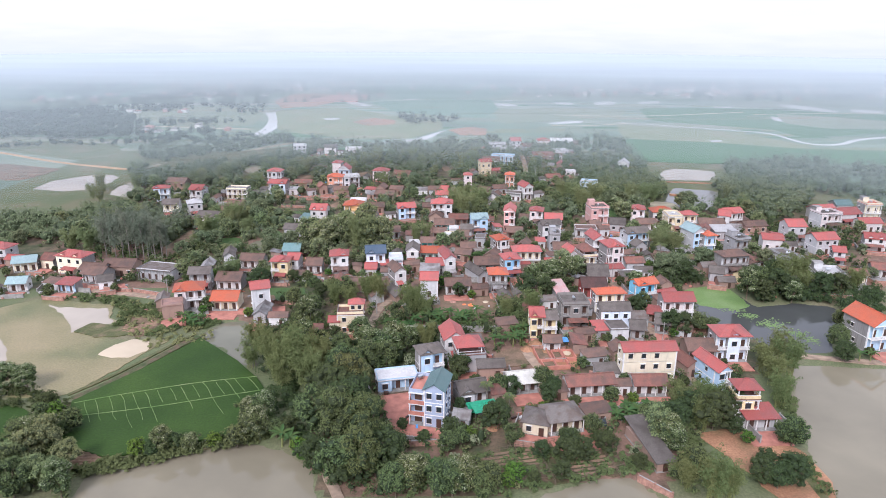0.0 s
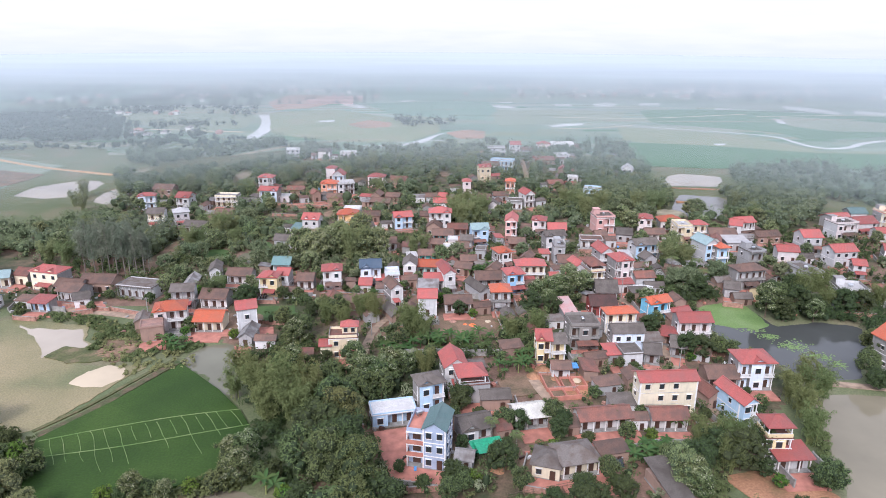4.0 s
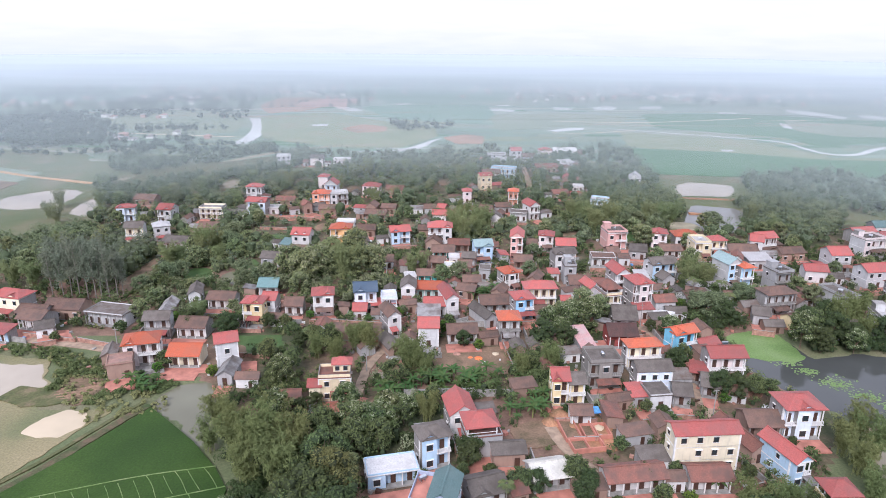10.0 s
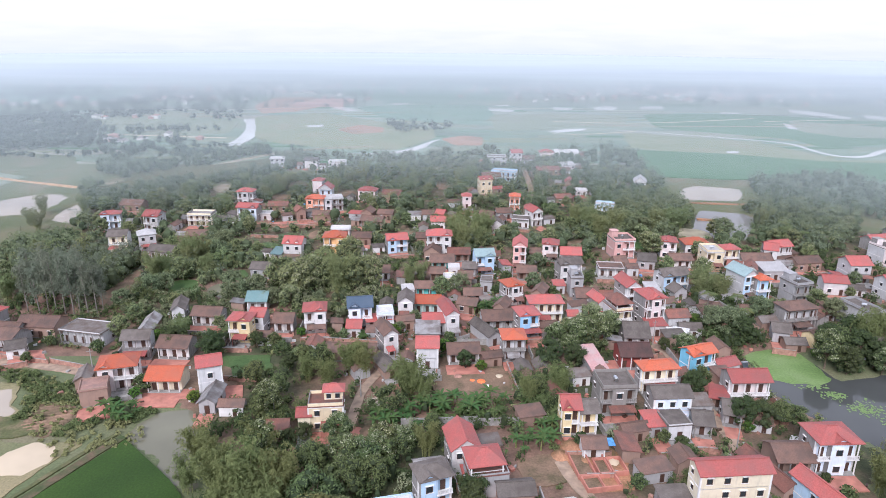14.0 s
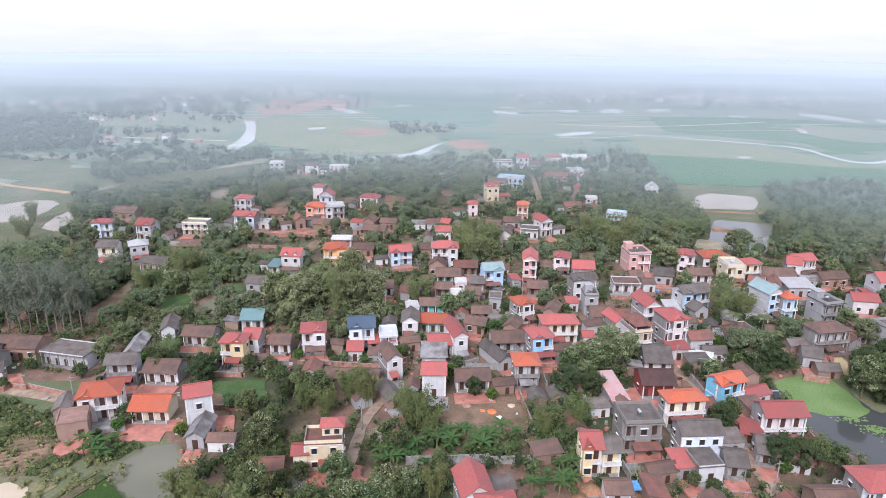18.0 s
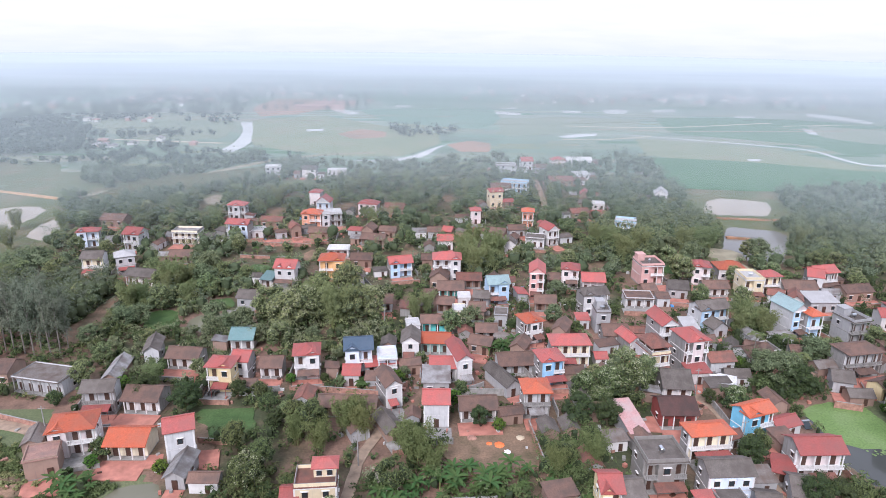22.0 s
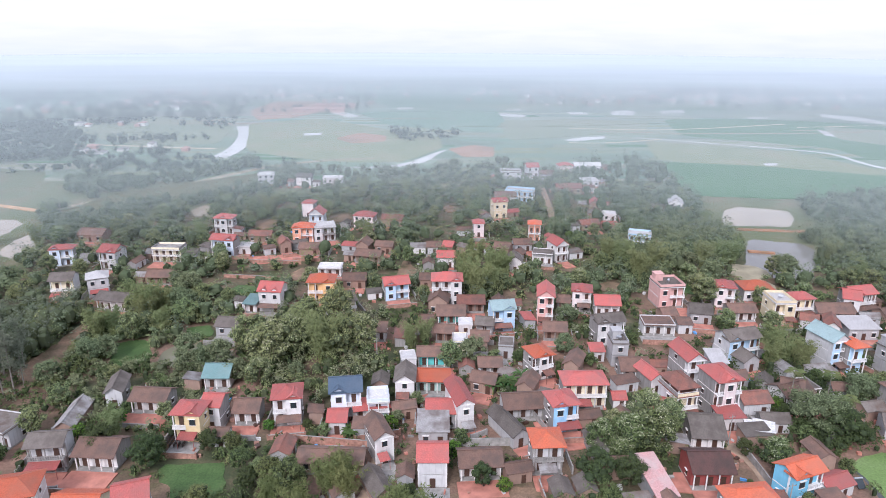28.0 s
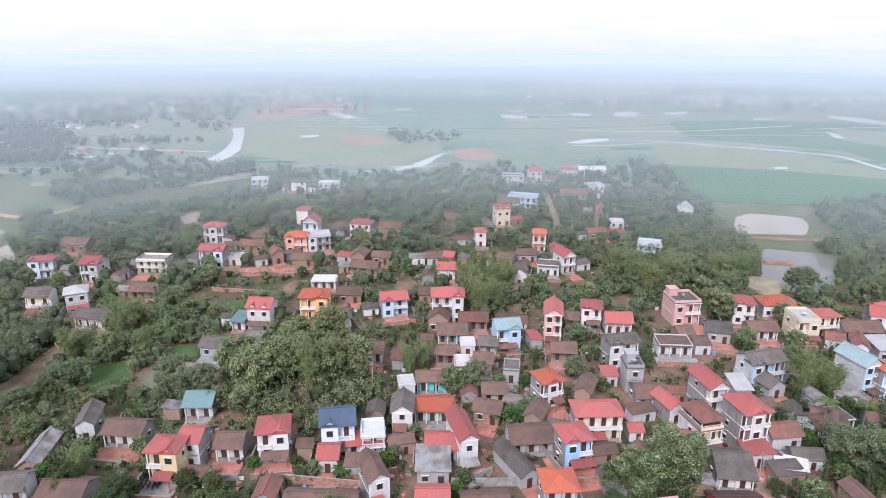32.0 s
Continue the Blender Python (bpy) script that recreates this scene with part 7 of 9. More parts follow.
tree("olive", -73.7, 103.5, 1.0)
tree("garden", -75.5, 100.2, 1.0)
tree("olive", -69.5, 101.8, 1.0)
tree("blossom", -66.6, 100.2, 0.9)
tree("olive", -80.0, 106.9, 1.0)
tree("olive", -77.6, 110.5, 0.9)
tree("mango", 111.0, 152.7, 1.0)
tree("mango", 120.5, 166.3, 1.0)
tree("garden", 123.3, 173.8, 1.0)
tree("banana", 115.5, 152.7, 1.2)
tree("banana", 118.5, 152.7, 1.2)
tree("garden", 113.3, 159.3, 1.0)
tree("mango", 116.1, 200.4, 1.1)
tree("mango", 110.9, 205.5, 1.0)
tree("bamboo", 125.6, 200.4, 1.0)
tree("mango", 129.9, 197.9, 1.1)
tree("mango", 135.5, 197.9, 1.0)
tree("bamboo", 144.2, 202.9, 0.9)
tree("mango", 108.9, 193.2, 0.9)
tree("blossom", 118.1, 193.1, 0.9)
tree("mango", -47.3, 239.2, 0.9)
tree("mango", -60.3, 243.1, 1.0)
tree("mango", -57.2, 245.6, 0.9)
tree("bamboo", -83.4, 276.5, 1.2)
tree("bamboo", -80.1, 280.1, 1.2)
tree("mango", -75.3, 280.1, 1.3)
tree("mango", -76.3, 292.0, 1.1)
tree("garden", -89.8, 280.2, 1.0)
tree("garden", -77.5, 269.4, 1.0)
tree("bamboo", 16.7, 290.9, 1.3)
tree("bamboo", 20.6, 295.1, 1.2)
tree("bamboo", 13.8, 299.7, 1.2)
tree("bamboo", 14.3, 309.2, 1.1)
tree("bamboo", 23.7, 309.1, 1.1)
tree("garden", 6.4, 244.7, 0.9)
tree("mango", 12.0, 247.2, 0.9)
tree("bamboo", 72.0, 319.0, 1.4)
tree("bamboo", 74.6, 308.6, 1.4)
tree("bamboo", 82.0, 313.6, 1.3)
tree("bamboo", 67.6, 324.6, 1.2)
tree("blossom", 89.7, 303.5, 1.1)
tree("blossom", 88.8, 285.9, 1.2)
tree("blossom", 88.0, 290.1, 1.0)
tree("garden", 88.1, 267.3, 1.0)
tree("mango", 95.7, 318.8, 1.0)
tree("bamboo", 101.6, 318.7, 1.2)
tree("bamboo", 107.6, 318.6, 1.2)
tree("bamboo", 114.1, 324.1, 1.2)
tree("mango", 125.8, 308.0, 1.3)
tree("olive", 123.3, 310.6, 1.0)
tree("bamboo", 93.8, 246.1, 0.9)
tree("bamboo", 97.9, 243.4, 0.9)
tree("bamboo", 89.6, 243.5, 0.9)
tree("palm", 88.5, 213.4, 1.3)
tree("palm", 91.9, 215.2, 1.2)
tree("bamboo", -92.6, 263.2, 1.0)
tree("bamboo", -89.7, 266.3, 1.0)
tree("mango", -66.9, 209.2, 1.0)
tree("mango", -84.0, 251.3, 1.1)
tree("mango", -88.1, 248.6, 1.0)
tree("mango", -20.5, 126.5, 1.7)
tree("mango", -14.6, 119.9, 1.8)
tree("mango", -7.1, 108.1, 1.4)
tree("garden", -15.6, 104.7, 1.6)
tree("bamboo", -27.7, 138.9, 1.2)
tree("bamboo", -33.9, 139.0, 1.0)
tree("bamboo", -27.1, 147.3, 1.1)
tree("garden", -19.2, 141.6, 1.4)
tree("blossom", -14.0, 153.3, 1.1)
tree("blossom", -9.0, 156.5, 1.1)
tree("blossom", -4.5, 159.8, 1.0)
tree("blossom", -17.2, 163.3, 1.0)
tree("bamboo", 93.6, 146.7, 1.0)
tree("bamboo", 93.7, 152.8, 1.0)
tree("bamboo", 61.4, 121.5, 0.9)
tree("mango", 55.2, 121.6, 1.0)
tree("mango", 69.5, 126.0, 1.0)
tree("garden", 49.6, 121.6, 0.9)
tree("olive", 50.6, 115.3, 1.0)
tree("mango", 43.0, 138.5, 0.7)
tree("garden", 36.7, 119.5, 0.7)
tree("garden", 31.2, 113.5, 0.8)
tree("mango", 32.9, 110.6, 0.7)
tree("garden", 29.2, 138.6, 0.8)
tree("mango", 30.8, 136.0, 0.8)
tree("garden", 18.0, 136.1, 0.8)
tree("mango", 21.4, 136.0, 0.7)
tree("garden", 15.7, 125.2, 0.8)
tree("bush", -75.8, 122.4, 1.3)
tree("bush", -76.5, 120.3, 1.2)
tree("olive", -76.8, 114.2, 1.0)
tree("garden", -83.2, 116.3, 1.0)
tree("olive", -69.9, 108.6, 0.9)
tree("garden", -79.6, 103.5, 1.2)
tree("bush", -58.0, 112.2, 1.2)
tree("bush", -38.4, 115.9, 1.2)
tree("bush", -43.0, 115.6, 1.0)
tree("blossom", -35.0, 126.6, 0.9)
tree("bush", -25.0, 113.9, 1.1)
tree("bush", -23.4, 111.0, 1.2)
tree("banana", 1.7, 176.6, 1.34)
tree("banana", -0.7, 179.1, 1.05)
tree("banana", 12.4, 177.1, 1.26)
tree("banana", 4.3, 180.3, 1.20)
tree("banana", 10.3, 177.7, 1.24)
tree("banana", -2.8, 175.7, 1.18)
tree("banana", 4.8, 176.5, 1.38)
tree("banana", 8.1, 181.0, 1.01)
tree("banana", 15.8, 180.9, 1.38)
tree("banana", 9.9, 175.7, 1.09)
tree("banana", 11.3, 175.2, 1.01)
tree("banana", 4.5, 175.1, 1.18)
tree("banana", 13.8, 176.6, 1.09)
tree("banana", 4.9, 175.8, 1.09)
tree("banana", 12.8, 178.6, 1.37)
tree("banana", 11.0, 174.5, 1.37)
tree("banana", 19.2, 180.0, 1.07)
tree("banana", 7.2, 180.2, 1.30)
tree("banana", 14.1, 177.6, 1.20)
tree("banana", 3.6, 178.8, 1.11)
tree("banana", 26.8, 162.8, 1.12)
tree("banana", 19.7, 163.3, 1.07)
tree("banana", 25.6, 164.1, 1.20)
tree("banana", 24.7, 162.2, 1.26)
tree("banana", 25.9, 168.6, 1.13)
tree("banana", 28.1, 168.4, 1.23)
tree("banana", 27.5, 164.2, 1.11)
tree("banana", 19.6, 163.3, 1.01)
tree("banana", -7.8, 170.6, 1.18)
tree("banana", -10.3, 170.4, 1.05)
tree("banana", -9.6, 173.4, 1.29)
tree("banana", -7.4, 173.6, 1.16)
tree("banana", -6.5, 171.0, 1.07)
tree("banana", -9.5, 172.5, 1.29)
tree("banana", -64.6, 356.9, 1.14)
tree("banana", -67.8, 352.7, 1.18)
tree("banana", -72.4, 356.2, 1.24)
tree("banana", -66.6, 361.9, 1.16)
tree("banana", -65.6, 360.5, 1.13)
tree("banana", -71.2, 354.1, 1.26)
tree("banana", 20.7, 233.1, 1.06)
tree("banana", 20.3, 234.0, 1.15)
tree("banana", 19.0, 234.0, 1.10)
tree("banana", 20.5, 233.1, 1.19)
tree("banana", 21.3, 234.7, 1.14)
tree("banana", 16.1, 231.4, 1.07)
tree("banana", 17.5, 233.1, 1.18)
tree("banana", 23.6, 236.5, 1.24)
tree("blossom", 6.2, 99.9, 1.0)
tree("garden", 12.8, 100.8, 0.9)
tree("garden", 5.6, 113.3, 0.75)
tree("mango", 30.7, 112.3, 0.8)
tree("bamboo", 51.3, 102.2, 0.75)
tree("bamboo", 54.8, 99.2, 0.8)
tree("blossom", 52.4, 113.3, 0.9)
tree("mango", 68.6, 107.2, 0.65)
tree("mango", 73.0, 106.1, 0.6)
tree("bush", 17.1, 102.4, 1.0)
tree("blossom", -38.5, 125.5, 0.8)
tree("blossom", -79.7, 114.3, 1.0)
tree("blossom", -47.2, 114.0, 0.6)
tree("garden", -37.0, 204.0, 0.7)
tree("mango", -34.2, 198.0, 0.6)
tree("bamboo", -28.5, 191.9, 0.8)
tree("bamboo", -23.1, 188.8, 0.85)
tree("bamboo", -14.6, 193.7, 0.9)
tree("bamboo", -17.4, 197.8, 0.75)
tree("bamboo", -5.6, 189.1, 0.8)
tree("mango", -45.0, 210.4, 0.65)
tree("mango", -55.5, 204.8, 1.0)
tree("garden", -40.3, 209.9, 0.6)
tree("olive", -32.6, 200.6, 0.6)
tree("mango", -21.7, 110.2, 0.8)
tree("mango", -15.1, 103.7, 0.9)
tree("mango", -28.4, 119.6, 0.7)
tree("garden", -0.1, 104.6, 0.75)
tree("mango", 27.6, 104.3, 0.6)
tree("mango", 24.6, 111.2, 0.55)
tree("bamboo", -162.9, 322.0, 0.9)
tree("bamboo", -170.9, 329.8, 0.8)
tree("bamboo", -156.5, 348.9, 0.9)
tree("bamboo", -172.0, 388.0, 1.05)
tree("bamboo", -175.0, 349.0, 1.1)


for poly in YARDS:
    claim(poly, 1.6)
for hx, hy, w, d, yaw in FOOT:
    r = radians(yaw)
    claim([(hx + px * math.cos(r) - py * math.sin(r), hy + px * math.sin(r) + py * math.cos(r)) for px, py in ((-w / 2, -d / 2 - 1), (w / 2, -d / 2 - 1), (w / 2, d / 2), (-w / 2, d / 2))])

for x, y, size in ((36.5, 209.0, 1.05), (42.0, 207.5, 1.3), (47.5, 206.5, 1.1), (39.5, 204.5, 0.9)):
    tree("blossom", x, y, size)
# small trees and shrubs at the corners of the yards
rng = random.Random(14)
WET = [p[0] for p in PONDS.values()]
for hx, hy, w, d, yaw in [f for f in FOOT if f[1] < 262]:
    r = radians(yaw)
    for sx in (-1, 1):
        px, py = sx * (w / 2 + rng.uniform(0.6, 1.8)), -d / 2 - rng.uniform(0.8, 4.5)
        x, y = hx + px * math.cos(r) - py * math.sin(r), hy + px * math.sin(r) + py * math.cos(r)
        dry = max(float(edge_distance(np.array([x]), np.array([y]), q)[0]) for q in WET) < -1
        if rng.random() < 0.45 and dry and not blocked(x, y, 0.9) and not any(abs(tx - x) < 2.2 and abs(ty - y) < 2.2 for tx, ty in TREES):
            kind = rng.choice(("bush", "bush", "bush", "mango", "garden"))
            tree(kind, x, y, rng.uniform(0.7, 1.1) if kind == "bush" else rng.uniform(0.4, 0.6))

# garden trees between the houses
rng = random.Random(4)
made = 0
in_village = edge_distance(CX, CY, VILLAGE) > 0
for _ in range(6000):
    x, y = rng.uniform(-190, 190), rng.uniform(110, 440)
    if made >= 190:
        break
    if not in_village[int(y - 40), int(x + 260)] or not free(x, y, 2.2):
        continue
    if any(abs(tx - x) < 4.2 and abs(ty - y) < 4.2 for tx, ty in TREES):
        continue
    kind = rng.choices(["mango", "garden", "olive", "blossom", "bamboo", "palm", "bush", "banana"], [24, 26, 13, 12, 11, 3, 9, 2])[0]
    tree(kind, x, y, rng.uniform(0.7, 1.05))
    made += 1

# ---- hedges, undergrowth and woods as stuff ----


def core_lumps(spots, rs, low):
    """Dense core under each crown's leaves, its dark colour painting in inner shade."""
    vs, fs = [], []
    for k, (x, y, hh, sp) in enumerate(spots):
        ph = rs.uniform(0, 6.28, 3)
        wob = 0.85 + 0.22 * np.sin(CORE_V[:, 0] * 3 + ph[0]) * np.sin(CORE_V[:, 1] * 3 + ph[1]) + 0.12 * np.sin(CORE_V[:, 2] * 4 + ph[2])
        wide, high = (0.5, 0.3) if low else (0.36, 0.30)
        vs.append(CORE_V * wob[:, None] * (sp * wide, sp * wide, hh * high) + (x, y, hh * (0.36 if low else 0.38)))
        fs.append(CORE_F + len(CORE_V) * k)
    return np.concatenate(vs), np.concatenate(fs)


def thicket(name, spots, leaf_mat, label, per=10, size=0.35, clumps=7, seed=5):
    """Many crowns joined into one mesh; each spot is x, y, height, spread."""
    rs = np.random.default_rng(seed)
    centres, radii = [], []
    for x, y, hh, sp in spots:
        for _ in range(clumps):
            a, r, f = rs.uniform(0, 6.28), sp * math.sqrt(rs.uniform(0, 1)), rs.uniform(0.15, 1)
            r *= math.sqrt(max(0.05, 1 - f * f * 0.9))
            centres.append((x + r * math.cos(a), y + r * math.sin(a), hh * f))
            radii.append(sp * rs.uniform(0.35, 0.6))
    me = cloud_mesh(name, [leaf_cloud(centres, radii, per, size, rs, 0.7)] + [core_lumps(spots, rs, leaf_mat in ("leaf_wood_hazed", "leaf_village_hazed", "leaf_back_hazed", "leaf_gum", "leaf_distant", "leaf_far", "leaf_olive", "leaf_bloom"))],
                    [leaf_mat, "leaf_inner_shade_pale" if leaf_mat in ("leaf_wood_hazed", "leaf_village_hazed", "leaf_back_hazed", "leaf_gum") else "leaf_inner"])
    return tagged(new(name, me), label, "vegetation", kind="stuff")


def spots_in(poly, count, hrange, srange, seed, room=None):
    rs = np.random.default_rng(seed)
    xs, ys = [p[0] for p in poly], [p[1] for p in poly]
    px, py = rs.uniform(min(xs), max(xs), count * 12), rs.uniform(min(ys), max(ys), count * 12)
    keep = edge_distance(px, py, poly) > 0
    out = []
    for x, y in zip(px[keep].tolist(), py[keep].tolist()):
        if len(out) < count and (room is None or free(x, y, room)):
            s = rs.uniform(*srange)
            out.append((x, y, rs.uniform(*hrange) * s / srange[1], s))
    return out


BACK = [(-163.5, 255.5), (-152.7, 284.4), (-149.9, 331.4), (-146.4, 368.6), (-113.3, 412.7), (-38.5, 450.9), (16.5, 483.4), (83.0, 484.4), (132.8, 424.7), (124.6, 352.4), (153.1, 330.8), (182.6, 319.3), (166.7, 288.2), (124.7, 280.7), (90.4, 294.6), (48.8, 280.5), (1.0, 284.9), (-39.0, 280.2), (-72.1, 263.3), (-101.7, 248.2), (-131.5, 241.2)]
FRONT = [(-101.7, 248.2), (-72.1, 263.3), (-39.0, 280.2), (1.0, 284.9), (48.8, 280.5), (90.4, 294.6), (124.7, 280.7), (180.9, 290.1), (203.9, 280.9), (152.2, 200.3), (112.2, 222.2), (86.3, 182.1), (91.4, 152.8), (62.6, 121.5), (47.6, 102.5), (28.8, 107.0), (17.1, 102.8), (-12.9, 99.7), (-19.7, 103.0), (-31.0, 153.4), (-45.4, 170.6), (-58.0, 186.8), (-86.9, 208.4), (-129.3, 216.6), (-142.3, 241.2)]
# openings between the trees behind the village: bare plots and threshing yards
rng = random.Random(29)
for k in range(46):
    x, y = rng.uniform(-140, 120), rng.uniform(292, 455)
    if edge_distance(np.array([x]), np.array([y]), BACK)[0] < 6 or blocked(x, y, 2.0):
        continue
    wd, dp = rng.uniform(3.5, 9), rng.uniform(4, 11)
    plot = [(x + wd * math.cos(a) * rng.uniform(0.75, 1.15), y + dp * math.sin(a) * rng.uniform(0.75, 1.15)) for a in [i * 0.8976 for i in range(7)]]
    kind = rng.choices(("brown_earth", "grass_plot", "garden_plot", "dyke_earth"), (4, 2, 2, 3))[0]
    patch("open_plot", plot, kind, "small open garden plot between the trees", 0.02, "garden plot")
    claim(plot, 1.5)
thicket("canopy_back_dark", spots_in(BACK, 330, (6, 11), (2.2, 5.4), 41, 1.2), "leaf_back_hazed", "dark tree crowns crowding round the far houses", 16, 0.3, 9, 16)
thicket("canopy_back_green", spots_in(BACK, 330, (6, 11), (2.2, 5.4), 42, 1.2), "leaf_wood_hazed", "green tree crowns crowding round the far houses", 16, 0.3, 9, 17)
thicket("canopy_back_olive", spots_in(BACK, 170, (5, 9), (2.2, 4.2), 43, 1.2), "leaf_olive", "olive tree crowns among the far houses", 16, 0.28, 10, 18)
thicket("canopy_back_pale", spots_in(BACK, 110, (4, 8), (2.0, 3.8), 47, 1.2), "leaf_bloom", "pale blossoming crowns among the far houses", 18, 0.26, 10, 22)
thicket("hedges_back", spots_in(BACK, 600, (1.4, 3.2), (1.6, 3.4), 48, 0.6), "leaf_village_hazed", "low shrubs and hedges under the trees behind the village", 9, 0.3, 6, 23)
thicket("canopy_front_dark", spots_in(FRONT, 260, (3, 6), (1.5, 2.6), 44, 1.5), "leaf_dark", "dark small trees in the gardens", 10, 0.3, 9, 19)
thicket("canopy_front_green", spots_in(FRONT, 260, (3, 6), (1.4, 2.6), 45, 1.5), "leaf_mid", "green small trees in the gardens", 10, 0.3, 9, 20)
thicket("canopy_front_bloom", spots_in(FRONT, 90, (2, 5), (1.2, 2.2), 46, 1.2), "leaf_bloom", "pale olive small trees in the gardens", 12, 0.26, 12, 21)
thicket("yard_shrubs", spots_in(FRONT, 420, (1.0, 2.8), (0.8, 1.9), 49, 0.35), "leaf_mid", "low leafy shrubs filling the gaps between yards", 12, 0.22, 7, 24)
thicket("yard_bushes", spots_in(FRONT, 260, (1.2, 3.2), (0.9, 2.0), 50, 0.5), "leaf_dark", "dark leafy bushes against yard walls", 12, 0.22, 7, 25)
thicket("undergrowth_dark", spots_in(VILLAGE, 480, (1.2, 3.4), (0.9, 2.0), 31, 0.8), "leaf_dark", "dark green shrubs and hedges between the houses", 9, 0.26, 7, 6)
thicket("undergrowth_mid", spots_in(VILLAGE, 520, (0.9, 2.8), (0.8, 1.9), 32, 0.6), "leaf_mid", "green shrubs and garden plants between the houses", 9, 0.24, 7, 7)
thicket("undergrowth_olive", spots_in(VILLAGE, 400, (0.7, 2.2), (0.7, 1.5), 33, 0.5), "leaf_olive", "dry olive shrubs between the houses", 8, 0.24, 6, 8)
